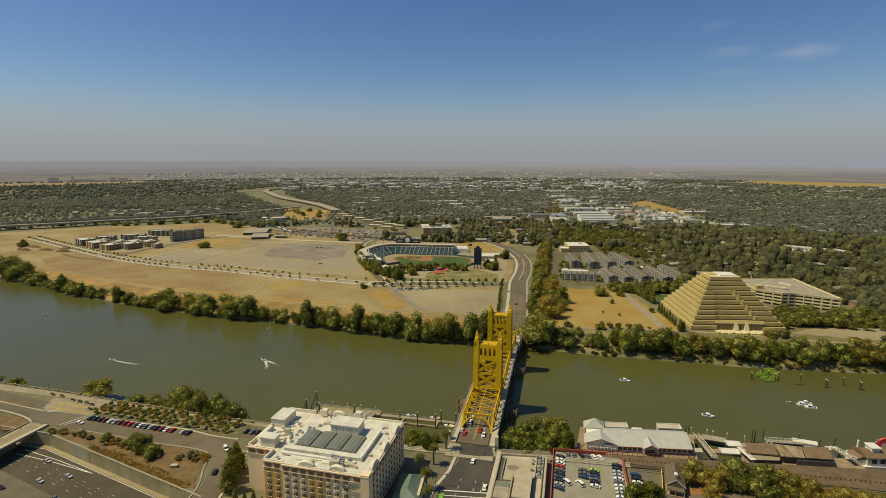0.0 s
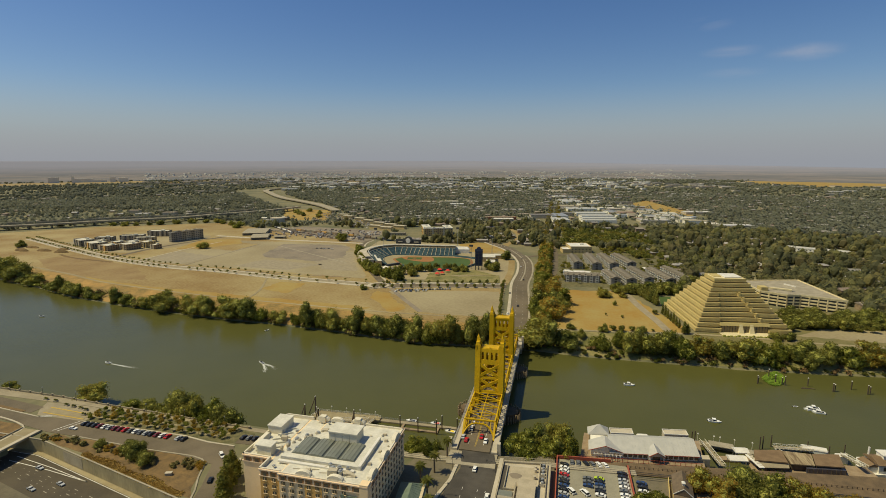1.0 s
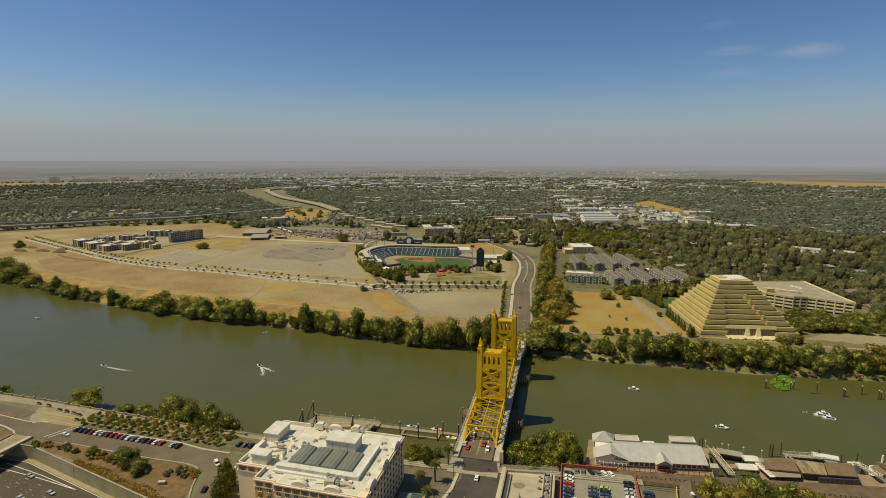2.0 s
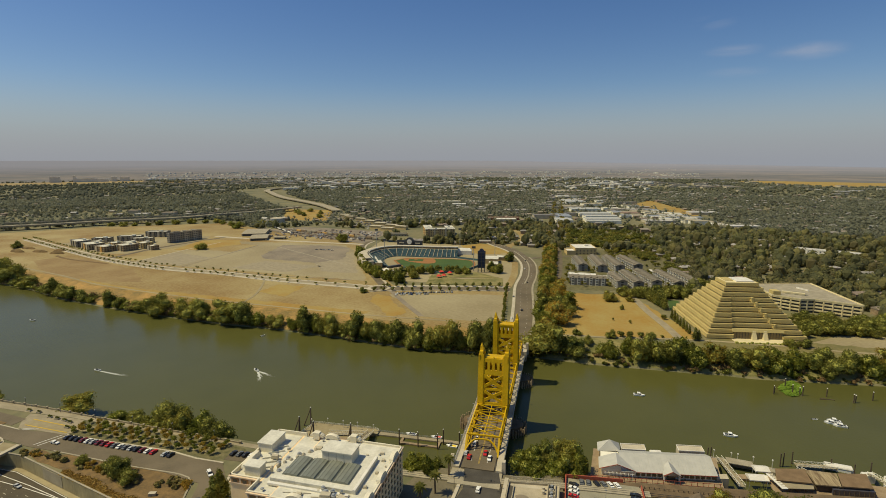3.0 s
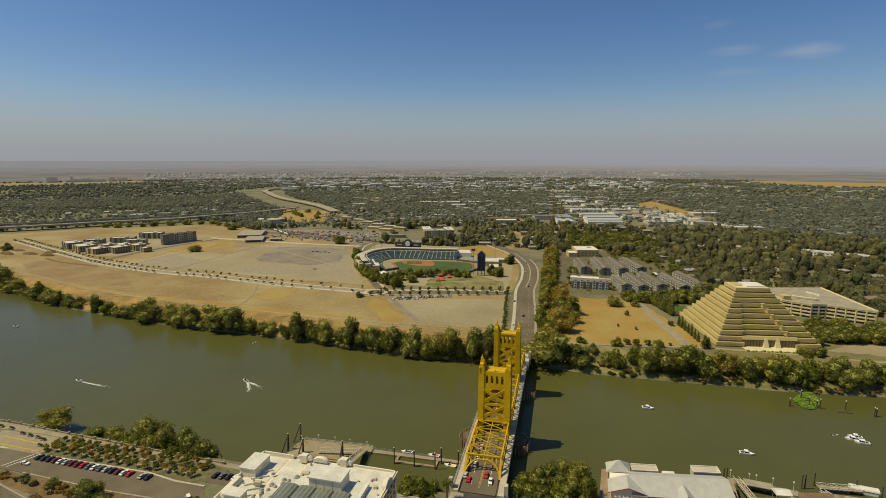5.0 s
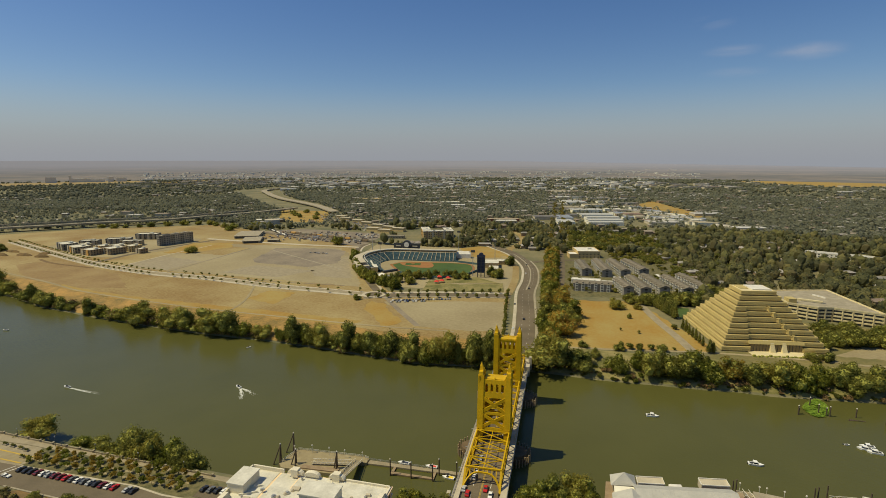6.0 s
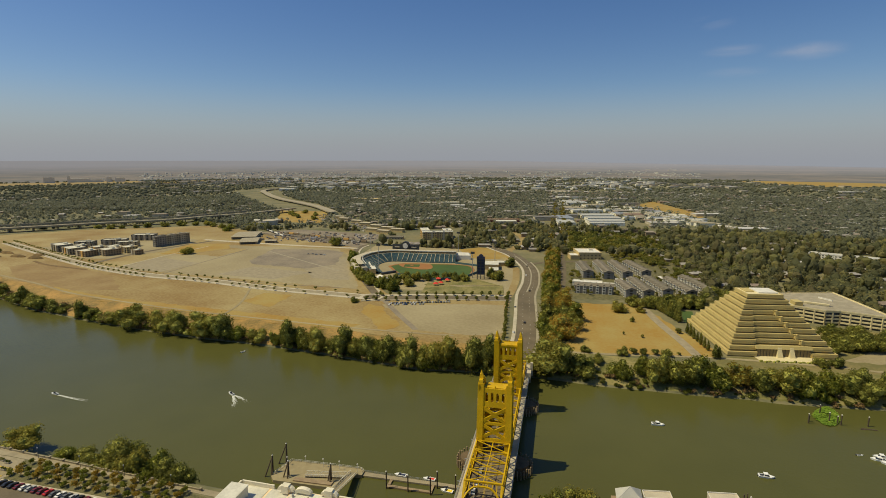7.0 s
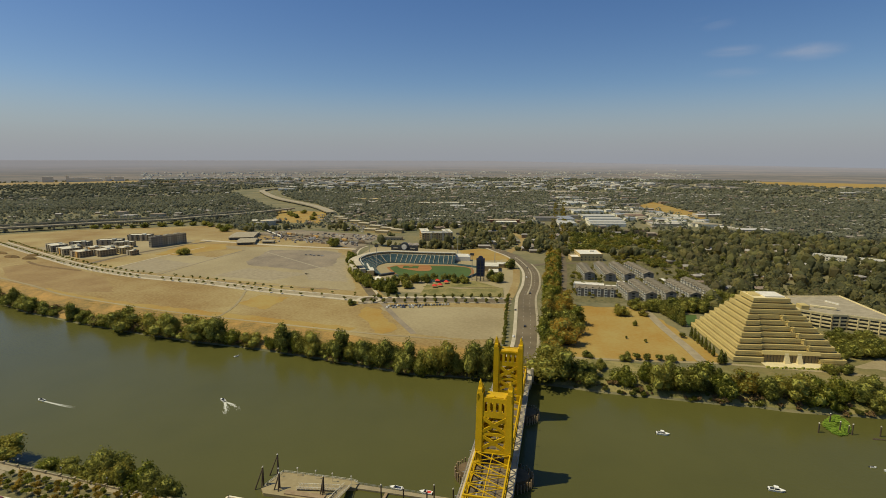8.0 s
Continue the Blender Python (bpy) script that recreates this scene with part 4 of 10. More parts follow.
                for (za, fa, wa), (zb, fb, wb) in ((((z0, f0, w0)), ((z1, f1, w1))),):
                    lo = [(sx * (8.9 - wa), Y(fa)), (sx * 8.9, Y(fa)), (sx * 8.9, Y(fa - (3.0 if front else -3.0))), (sx * (8.9 - wa), Y(fa - (3.0 if front else -3.0)))]
                    hi = [(sx * (8.7 - wb), Y(fb)), (sx * 8.7, Y(fb)), (sx * 8.7, Y(fb - (2.6 if front else -2.6))), (sx * (8.7 - wb), Y(fb - (2.6 if front else -2.6)))]
                    s.prism(lo, za, zb, hi)
                part("tower_leg", s, M["gold"], tw, "tall plated yellow tower leg")
            x0, x1 = sorted((sx * 7.9, sx * 8.55))
            for za, zb in ((12.0, 18.5), (24.0, 26.2), (33.0, 35.2), (40.0, 46.2)):
                fa = 9.0 - 5.0 * za / 46.5
                part("side_plate", Shape().box(x0, x1, *sorted((Y(-3.0), Y(fa))), za, zb), M["gold"], tw)
            sb = Shape()
            for za, zb in ((18.5, 24.0), (26.2, 33.0), (35.2, 40.0)):
                fa, fb = 8.2 - 5.0 * za / 46.5, 8.2 - 5.0 * zb / 46.5
                sb.beam((sx * 8.2, Y(-2), za), (sx * 8.2, Y(fb), zb), 0.6).beam((sx * 8.25, Y(-2), zb), (sx * 8.25, Y(fa), za), 0.6)
            part("side_brace", sb, M["gold"], tw)
            cap = Shape().slant(sx * 7.4, Y(0.4), 2.6, 7.4, 46.3, 48.0, 0, 0.35)
            part("leg_cap", cap, M["gold"], tw)
            tip = Shape().prism([(sx * 7.4 - 1.1, Y(0.4) - 1.1), (sx * 7.4 + 1.1, Y(0.4) - 1.1), (sx * 7.4 + 1.1, Y(0.4) + 1.1), (sx * 7.4 - 1.1, Y(0.4) + 1.1)], 48.0, 50.2,
                                [(sx * 7.4 - 0.75, Y(0.4) - 0.75), (sx * 7.4 + 0.75, Y(0.4) - 0.75), (sx * 7.4 + 0.75, Y(0.4) + 0.75), (sx * 7.4 - 0.75, Y(0.4) + 0.75)])
            tip.tube((sx * 7.4, Y(0.4), 50.2), (sx * 7.4, Y(0.4), 52.4), 0.85, 0.06, 8)
            part("spire", tip, M["gold"], tw, "pointed yellow spire")
        for d_top, d_low, lean in ((4.4, 9.3, True), (-3.3, -3.3, False)):
            def D(z):
                return d_low + (d_top - d_low) * (z - 1.5) / 45.0
            def plate(x0, x1, z0, z1, t=0.6):
                ya, yb = Y(D(z0) - (0.5 if lean else -0.5)), Y(D(z1) - (0.5 if lean else -0.5))
                face = Shape().add([(x0, ya, z0), (x1, ya, z0), (x1, yb, z1), (x0, yb, z1), (x0, ya + t, z0), (x1, ya + t, z0), (x1, yb + t, z1), (x0, yb + t, z1)],
                                   [(0, 1, 2, 3), (5, 4, 7, 6), (1, 5, 6, 2), (4, 0, 3, 7), (3, 2, 6, 7), (4, 5, 1, 0)])
                part("face_plate", face, M["gold"], tw, "plated yellow tower front")
            plate(-6.3, 6.3, 42.0, 44.2)
            plate(-6.3, 6.3, 36.4, 37.4)
            for i in range(5):
                a = -6.3 + i * 2.78
                plate(a, a + 1.48, 37.4, 42.0)
            plate(-6.3, 6.3, 34.6, 36.4)
            plate(-6.3, 6.3, 25.6, 27.0)
            plate(-6.3, 6.3, 17.0, 18.8)
            for z0, z1 in ((27.0, 34.6), (18.8, 25.6)):
                x = Shape()
                ya, yb = Y(D(z0) - (0.6 if lean else -0.6)), Y(D(z1) - (0.6 if lean else -0.6))
                ym, zm = (ya + yb) / 2, (z0 + z1) / 2
                x.beam((-6.2, ya, z0), (6.2, yb, z1), 0.7, 1.6).beam((6.2, ya + 0.05, z0), (-6.2, yb + 0.05, z1), 0.7, 1.6)
                x.add([(-2.2, ym - 0.4, zm), (0, ym - 0.4, zm - 1.5), (2.2, ym - 0.4, zm), (0, ym - 0.4, zm + 1.5)], [(0, 1, 2, 3)])
                part("x_brace", x, M["gold"], tw, "yellow steel x-shaped brace")
                for sx in (-1, 1):
                    c = Shape().add([(sx * 6.3, ya, z0), (sx * 6.3, yb, z1), (sx * 3.4, yb, z1), (sx * 5.2, ym, zm), (sx * 3.4, ya, z0)], [(0, 1, 2, 3, 4)])
                    part("gusset", c, M["gold"], tw)
        for sx in (-1, 1):
            w = Shape()
            n = 6
            for i in range(n):
                a, b = 6.2 - 1.9 * i / n, 6.2 - 1.9 * (i + 1) / n
                za, zb = (44.2 + 2.4 * (1 - k / n) ** 2 for k in (i, i + 1))
                w.box(*sorted((sx * a, sx * b)), *sorted((Y(3.8), Y(3.0))), 44.0, (za + zb) / 2)
            part("shoulder", w, M["gold"], tw)
        part("top_deck", Shape().box(-5.6, 5.6, *sorted((Y(-2.6), Y(3.0))), 43.9, 44.3), M["gold"], tw)
        part("beacon", Shape().tube((0, Y(3.4), 44.2), (0, Y(3.4), 45.4), 0.35, 0.25, 8), M["gold"], tw)
        pier = Shape()
        outline = [(18.5 * math.cos(t) * (1.0 if abs(math.cos(t)) > 0.75 else 0.93), y0 + side * 2 + 9.5 * math.sin(t)) for t in (2 * math.pi * i / 24 for i in range(24))]
        pier.prism(outline, -3.5, 4.4, [(x * 0.97, y0 + side * 2 + (y - y0 - side * 2) * 0.95) for x, y in outline])
        part("pier", pier, M["boards"], g, "oval timber-clad bridge pier")
        for sx in (-1, 1):
            for i in range(17):
                t = -1.35 + 2.7 * i / 16
                x, y = sx * (8.5 + 11.0 * math.cos(t)), y0 + side * 2 + 10.0 * math.sin(t)
                part("fender_post", Shape().tube((x, y, -3), (x, y, 4.6 + 0.5 * math.sin(i * 2.1)), 0.42, 0.38, 6), M["wood"], g)

    tower(NEAR, -1)
    tower(FAR, 1)
    house = Shape().box(9.2, 13.0, FAR + 27, FAR + 33, DECK - 1, DECK + 3.6)
    part("control_house", house, M["pale"], g, "small pale control house beside the sidewalk")
    for y in (start - 12, FAR + 44):
        for sx in (-1, 1):
            part("pylon", Shape().slant(sx * 12.6, y, 2.2, 3.0, 6, DECK + 4.6, 0, 0.3), M["pale"], g, "pale concrete end pylon")
    for sx in (-1, 1):
        for i in range(9):
            y = start + 6 + i * 18
            lampost = Shape().tube((sx * 11.6, y, DECK + 0.2), (sx * 11.6, y, DECK + 5.2), 0.1, 0.07, 6).slant(sx * 11.4, y, 0.9, 0.35, DECK + 5.1, DECK + 5.35)
            part("lamp_post", lampost, M["steel"], g)
    part("approach_wall", Shape().box(-12.2, 12.2, start - 26, start - 2, 3, DECK - 0.9), M["concrete"], g, "concrete abutment wall")
    part("far_abutment", Shape().box(-12.2, 12.2, FAR + 41, end + 6, 1, DECK - 0.9), M["concrete"], g, "concrete abutment wall")


build_bridge()

# ---- far shore: stepped office building and its garage ----


def build_ziggurat():
    g = thing("stepped_office_building", "tan stepped pyramid office building with eleven terraced storeys", "office building", at=(155, 136, LAND), turn=8.7)
    W, L, n, H = 80.0, 85.0, 11, 3.75
    step = (2.60, 3.25, 3.0)

    def outline(k, grow=0.0):
        """The plan of storey k, with the middle of the river front set back; grow: metres outwards."""
        x0, x1, y0, y1 = step[0] * k - grow, W - step[0] * k + grow, step[1] * k - grow, L - step[2] * k + grow
        m0, m1, back = 21.5 + 0.75 * k - grow, 61.5 - 2.45 * k + grow, 2.3
        if k > 7.9:
            return [(x0, y0), (x1, y0), (x1, y1), (x0, y1)]
        return [(x0, y0), (m0, y0), (m0, y0 + back), (m1, y0 + back), (m1, y0), (x1, y0), (x1, y1), (x0, y1)]
    for i in range(n):
        z = H * i
        part("storey_glass", Shape().prism(outline(i, -0.9), z - 0.1, z + 0.7), M["bronze"], g, "recessed bronze window band")
        band, loops = Shape(), ((outline(i, -0.2), z + 0.55), (outline(i, 0.14), z + 0.65), (outline(i, 0.14), z + 1.65), (outline(i, -0.25), z + 1.75), (outline(i, -0.25), z + 2.0), (outline(i, 0.06), z + 2.1), (outline(i, -0.05), z + H), (outline(i, -0.95), z + H), (outline(i, -0.95), z + H - 0.6))
        m = len(loops[0][0])
        band.add([(x, y, h) for poly, h in loops for x, y in poly], [(k * m + j, k * m + (j + 1) % m, (k + 1) * m + (j + 1) % m, (k + 1) * m + j) for k in range(8) for j in range(m)])
        part("terrace_band", band, M["stone"], g, "sloped tan terrace parapet")
        part("terrace_floor", Shape().prism(outline(i, -0.5), z + 0.55, z + H - 0.5), M["stone"], g)
        if 0 < i < 8:
            m1 = 61.5 - 2.45 * i
            part("corner_block", Shape().box(m1 - 0.15, m1 + 1.6, step[1] * i - 0.2, step[1] * i + 2.4, z + 0.1, z + H + 0.3), M["stone"], g, "pale tan corner block")
    top = H * n
    x0, x1, y0, y1 = step[0] * 10 + 1.2, W - step[0] * 10 - 1.2, step[1] * 10 + 1.2, L - step[2] * 10 - 1.2
    part("roof_deck", Shape().box(x0, x1, y0, y1, top - 0.5, top - 0.1), M["garage"], g, "pale flat roof")
    part("roof_plant", Shape().box(x0 + 9, x1 - 1.5, y0 + 2, y1 - 2, top - 0.1, top + 0.9), M["white"], g, "low white rooftop plant")
    part("roof_screen", Shape().box(x0 + 1, x0 + 8, y0 + 7, y1 - 3, top - 0.1, top + 0.6), M["stone"], g)
    for a, b in ((22.5, 36.2), (40.2, 45.2), (49.0, 61.0)):
        part("entrance_glass", Shape().box(a, b, 1.6, 2.6, 0, 6.2), M["bronze"], g, "tall shaded entrance glazing")
        m = int((b - a) / 2.2)
        for k in range(1, m):
            part("mullion", Shape().box(a + (b - a) * k / m - 0.12, a + (b - a) * k / m + 0.12, 1.4, 1.6, 0, 6.2), M["steel_and_shade"], g)
    for x in (38.2, 47.1):
        part("entrance_pier", Shape().prism([(x - 2.0, -1.6), (x + 2.0, -1.6), (x + 2.0, 2.4), (x - 2.0, 2.4)], 0, 7.4, [(x - 1.3, 1.3), (x + 1.3, 1.3), (x + 1.3, 2.6), (x - 1.3, 2.6)]), M["garage"], g, "sloping pale entrance pier")
    part("entrance_lintel", Shape().prism([(21, 0.8), (62, 0.8), (62, 2.9), (21, 2.9)], 6.2, 8.6, [(21, 2.0), (62, 2.0), (62, 2.9), (21, 2.9)]), M["stone"], g)
    for x in (33, 38.4, 44):
        part("skylight", Shape().box(x, x + 3.6, 4.2, 4.9, H * 2 + 0.1, H * 2 + 0.5), M["white"], g)
    part("forecourt", Shape().box(20, 70, -9, 1.5, -0.5, 0.25), M["garage"], g, "pale paved forecourt")
    for x in range(20, 70, 3):
        part("hedge", Shape().slant(x, -10 - 0.7 * (x % 2), 2.6, 1.8, -0.2, 1.0 + 0.5 * (x % 4 == 0), 9 * (x % 5), 0.3), M["core"], g)


build_ziggurat()


def build_garage():
    g = thing("parking_garage", "tan concrete parking garage with four open decks", "garage", at=(0, 0, LAND))
    deck = [(310, 228), (300, 318), (236, 300), (241, 252), (262, 240), (275, 242)]
    H = 3.3
    for i in range(4):
        z = H * i
        cx, cy = sum(p[0] for p in deck) / 6, sum(p[1] for p in deck) / 6
        inner = [(cx + (x - cx) * 0.95, cy + (y - cy) * 0.95) for x, y in deck]
        # solid dark block in place of the shade inside an open level
        part("dark_level", Shape().prism(inner, z, z + H - 1.2), M["steel_and_shade"], g, "dark block standing for the shade in an open parking level")
        part("deck", Shape().prism(deck, z + H - 1.35, z + H), M["garage"], g, "tan concrete deck edge")
    for a, b in zip(deck, deck[1:] + deck[:1]):
        d = math.dist(a, b)
        n = max(2, int(d / 7))
        for k in range(n + 1):
            x, y = a[0] + (b[0] - a[0]) * k / n, a[1] + (b[1] - a[1]) * k / n
            part("column", Shape().slant(x + (273 - x) * 0.012, y + (270 - y) * 0.012, 1.1, 1.1, 0, 4 * H - 1, 8), M["garage"], g)
        part("parapet", Shape().strip([a, b], 0.4, 4 * H + 1.0, 1.2), M["garage"], g)
    part("roof_deck", Shape().prism([(273 + (x - 273) * 0.98, 268 + (y - 268) * 0.98) for x, y in deck], 4 * H, 4 * H + 0.05), M["concrete"], g, "grey-tan open roof deck")
    part("stair_tower", Shape().slant(245, 258, 7, 9, 0, 4 * H + 4, 8), M["stone"], g, "tan stair tower")
    part("ramp_wall", Shape().slant(264, 264, 20, 3.2, 4 * H, 4 * H + 1.6, -20), M["garage"], g)
    # thin dark sheet on the deck for the shade down the ramp
    part("ramp_opening", Shape().slant(266, 261, 20, 2.4, 4 * H + 0.06, 4 * H + 0.1, -20), M["steel_and_shade"], g, "dark sheet standing for the shade in a ramp opening")
    part("roof_wall", Shape().slant(280, 285, 14, 0.5, 4 * H, 4 * H + 1.4, -60), M["white"], g)


build_garage()

# ---- vehicles ----
CAR_MESH = {}


def car_meshes(van):
    """Body, window band, roof and wheel of a car that looks along its own +x, on the ground at z 0."""
    key = bool(van)
    if key in CAR_MESH:
        return CAR_MESH[key]
    L, W = (5.2, 1.95) if van else (4.6, 1.8)
    side = [(-L / 2, 0.45), (-L / 2 + 0.1, 0.28), (L / 2 - 0.1, 0.28), (L / 2, 0.5), (L / 2 - 0.08, 0.78), (L / 2 - 1.15, 0.98), (-L / 2 + 0.8, 1.02), (-L / 2 + 0.05, 0.92)]
    body = Shape()
    n = len(side)
    vs = []
    for y, k in ((-W / 2 + 0.1, 0.0), (-W / 2, 0.0), (W / 2, 0.0), (W / 2 - 0.1, 0.0)):
        tuck = 0.96 if abs(y) < W / 2 else 1.0
        vs += [(x * tuck, y, z if abs(y) == W / 2 and z < 0.9 else z) for x, z in side]
    body.add(vs, [tuple(range(n)), tuple(range(4 * n - 1, 3 * n - 1, -1))] + [(r * n + i, (r + 1) * n + i, (r + 1) * n + (i + 1) % n, r * n + (i + 1) % n) for r in range(3) for i in range(n)])
    top = 1.85 if van else 1.45
    f, b = (L / 2 - 1.1, -L / 2 + 0.15) if van else (L / 2 - 1.3, -L / 2 + 0.65)
    lo = [(b, -W / 2 + 0.06), (f, -W / 2 + 0.06), (f, W / 2 - 0.06), (b, W / 2 - 0.06)]
    hi = [(b + 0.35, -W / 2 + 0.22), (f - 0.85, -W / 2 + 0.22), (f - 0.85, W / 2 - 0.22), (b + 0.35, W / 2 - 0.22)]
    glass = Shape().prism(lo, 0.95, top - 0.06, hi)
    roof = Shape().prism([(x * 1.02, y * 1.03) for x, y in hi], top - 0.07, top, [(x * 0.95, y * 0.92) for x, y in hi])
    wheel = Shape().tube((0, -0.11, 0), (0, 0.11, 0), 0.33, 0.33, 10)
    CAR_MESH[key] = (body, glass.mesh("window_band", M["glass"]), roof, wheel.mesh("wheel", M["tyre"]), L, W, {})
    return CAR_MESH[key]


CAR_WORD = ["white", "silver", "black", "grey", "red", "blue", "maroon", "lime green"]


def car(x, y, z, turn, colour=None, van=False, group="", where="parked on asphalt"):
    i = int(rng.choice([0, 0, 1, 1, 2, 2, 3, 3, 3, 4, 5, 6])) if colour is None else colour
    body, glass, roof, wheel, L, W, done = car_meshes(van)
    if i not in done:
        done[i] = (body.mesh("body", CARS[i]), roof.mesh("roof", CARS[i]))
    g = thing("van" if van else "car", CAR_WORD[i] + (" delivery van " if van else " passenger car ") + where, "van" if van else "car", group, at=(x, y, z), turn=turn)
    part("body", done[i][0], None, g)
    part("window_band", glass, None, g)
    part("roof", done[i][1], None, g)
    for dx in (-L * 0.3, L * 0.31):
        for dy in (-W / 2 + 0.1, W / 2 - 0.1):
            part("wheel", wheel, None, g).location = (dx, dy, 0.33)
    return g


# ---- near shore: hotel ----


def facade(wall, origin, along, cols, ochre, panels, floors, z0, storey, length, half=0.8):
    """Window columns on a straight wall; along is the unit direction, its outer side to the right of it."""
    ax, ay = along
    nx, ny = ay, -ax
    turn = math.degrees(math.atan2(ay, ax))

    def at(t, out, z):
        return pose(origin[0] + ax * t + nx * out, origin[1] + ay * t + ny * out, z, 0, 0, turn)
    pane = Shape().box(-half, half, -0.1, 0.1, 0, 1.4).mesh("window", M["hotelglass"])
    bar = Shape().box(-0.07, 0.07, -0.16, 0.1, 0, 1.3).mesh("mullion", M["hotelcream"])
    sill = Shape().box(-1.0, 1.0, -0.25, 0.15, -0.22, 0).mesh("window_sill", M["hotelcream"])
    for a, b in ochre:
        part("ochre_bay", Shape().box(a, b, -0.2, 0.2, z0, z0 + storey * floors - 0.4), M["ochre"], wall, "ochre stucco bay").matrix_basis = at(0, 0, 0)
    for t in cols:
        for k in range(floors):
            for name, me in (("window", pane), ("mullion", bar), ("window_sill", sill)):
                part(name, me, None, wall).matrix_basis = at(t, 0.24, z0 + storey * k + 0.9)
    top = z0 + storey * floors
    for t, w in panels:
        n = 6
        rim = [(-w / 2, 0), (w / 2, 0), (w / 2, 1.5)] + [(w / 2 * math.cos(math.pi * q / n), 1.5 + 0.55 * math.sin(math.pi * q / n)) for q in range(1, n)] + [(-w / 2, 1.5)]
        m = len(rim)
        arch = Shape().add([(x, y, z) for y in (-0.16, 0.1) for x, z in rim], [tuple(range(m)), tuple(range(2 * m - 1, m - 1, -1))] + [(q, m + q, m + (q + 1) % m, (q + 1) % m) for q in range(m)])
        # flat panel whose dark ochre stands for the shade within a loggia
        part("loggia_panel", arch, M["loggia"], wall, "ochre loggia arch with painted-in shade").matrix_basis = at(t, 0.2, top + 0.25)
        part("window", Shape().box(-w * 0.3, w * 0.3, -0.1, 0.1, 0, 1.2), M["hotelglass"], wall).matrix_basis = at(t, 0.32, top + 0.35)
    for z, h, out in ((top - 0.3, 0.4, 0.3), (top + 2.45, 0.5, 0.45)):
        part("cornice", Shape().box(-0.3, length + 0.3, -0.3, 0.3, 0, h), M["pinkband"], wall, "pinkish moulded cornice").matrix_basis = at(0, out - 0.15, z)
    for t in [p - w / 2 - 0.3 for p, w in panels] + [panels[-1][0] + panels[-1][1] / 2 + 0.3]:
        part("pilaster", Shape().box(-0.22, 0.22, -0.25, 0.2, 0, 2.5), M["pinkband"], wall).matrix_basis = at(t, 0.15, top)


def build_hotel():
    g = thing("hotel", "large cream and ochre stucco hotel with a white flat roof", "hotel", at=(0, 0, 0))
    roof = 29.6
    blocks = (("wing", -68, -29, -165, -119, roof), ("wing", -77.5, -68, -164, -119, roof - 0.8), ("wing", -91, -77.5, -156, -119, roof - 0.8))
    wings = []
    for name, x0, x1, y0, y1, z in blocks:
        wings.append(part(name, Shape().box(x0, x1, y0, y1, LAND - 0.3, z), M["hotelcream"], g, "cream stucco hotel wing"))
        part("roof", Shape().box(x0 + 0.5, x1 - 0.5, y0 + 0.5, y1 - 0.5, z, z + 0.12), M["rooftop"], g, "white roof membrane with stains")
    para = ((-68, -29, -165, -164.4), (-29.6, -29, -165, -119), (-77.5, -68, -164, -163.4), (-91, -77.5, -156, -155.4), (-91, -90.4, -156, -119), (-91, -76, -119.6, -119), (-48, -29, -119.6, -119), (-77.9, -77.3, -164, -156))
    for x0, x1, y0, y1 in para:
        part("parapet", Shape().box(x0, x1, y0, y1, roof - 0.8, roof + 1.0), M["roofcream"], g)
    z0 = LAND + 0.5
    facade(wings[0], (-68, -165), (1, 0), [2.0, 5.9, 9.8, 13.6, 17.4, 21.2, 25.0, 29.0], [(11.7, 19.4)], [(2.0 + 3.9 * k, 2.9) for k in range(8)] + [(35.0, 4.6)], 6, z0, 2.95, 39)
    facade(wings[1], (-77.5, -164), (1, 0), [2.4, 6.6], [(0.2, 9.3)], [(2.4, 2.9), (6.6, 2.9)], 6, z0, 2.95, 9.5)
    facade(wings[0], (-29, -165), (0, 1), [5.5 + 3.7 * k for k in range(11)], [], [(5.5 + 3.7 * k, 2.6) for k in range(11)], 6, z0, 2.95, 46, 0.5)
    facade(wings[2], (-91, -156), (1, 0), [10.5], [], [(2.6, 3.2), (7.0, 3.2), (11.2, 2.6)], 6, z0, 2.95, 13.5)
    part("corner_pier", Shape().box(-32.2, -28.6, -165.5, -162, LAND - 0.2, roof + 1.2), M["hotelcream"], g)
    # raised middle with the glazed atrium
    part("raised_roof", Shape().box(-73, -36, -155, -131, roof, roof + 1.6), M["rooftop"], g, "raised white roof deck")
    part("raised_edge", Shape().box(-37.2, -36, -155, -131, roof + 1.6, roof + 2.0), M["white"], g)
    for i in range(4):
        x0, n = -69.5 + i * 7.4, 6
        rim = [(x0 + 3.65 - 3.65 * math.cos(math.pi * k / n), roof + 1.62 + 1.0 * math.sin(math.pi * k / n)) for k in range(n + 1)]
        part("skylight", Shape().add([(x, y, z) for y in (-152, -139) for x, z in rim], [tuple(range(n + 1)), tuple(range(2 * n + 1, n, -1))] + [(k, n + 1 + k, n + 2 + k, k + 1) for k in range(n)]), M["atrium"], g, "dark grey-green barrel skylight")
        for k in range(n + 1):
            part("glazing_bar", Shape().beam((rim[k][0], -152, rim[k][1] + 0.03), (rim[k][0], -139, rim[k][1] + 0.03), 0.12), M["darkbar"], g)
    for y in (-148.8, -145.5, -142.2):
        part("glazing_purlin", Shape().beam((-69.5, y, roof + 1.75), (-40.2, y, roof + 1.75), 0.14), M["darkbar"], g)
    part("penthouse", Shape().box(-58, -44.5, -139, -131, roof, roof + 6.0), M["roofcream"], g, "cream rooftop lift house")
    part("penthouse_roof", Shape().box(-58.4, -44.1, -139.4, -130.6, roof + 6.0, roof + 6.5), M["rooftop"], g)
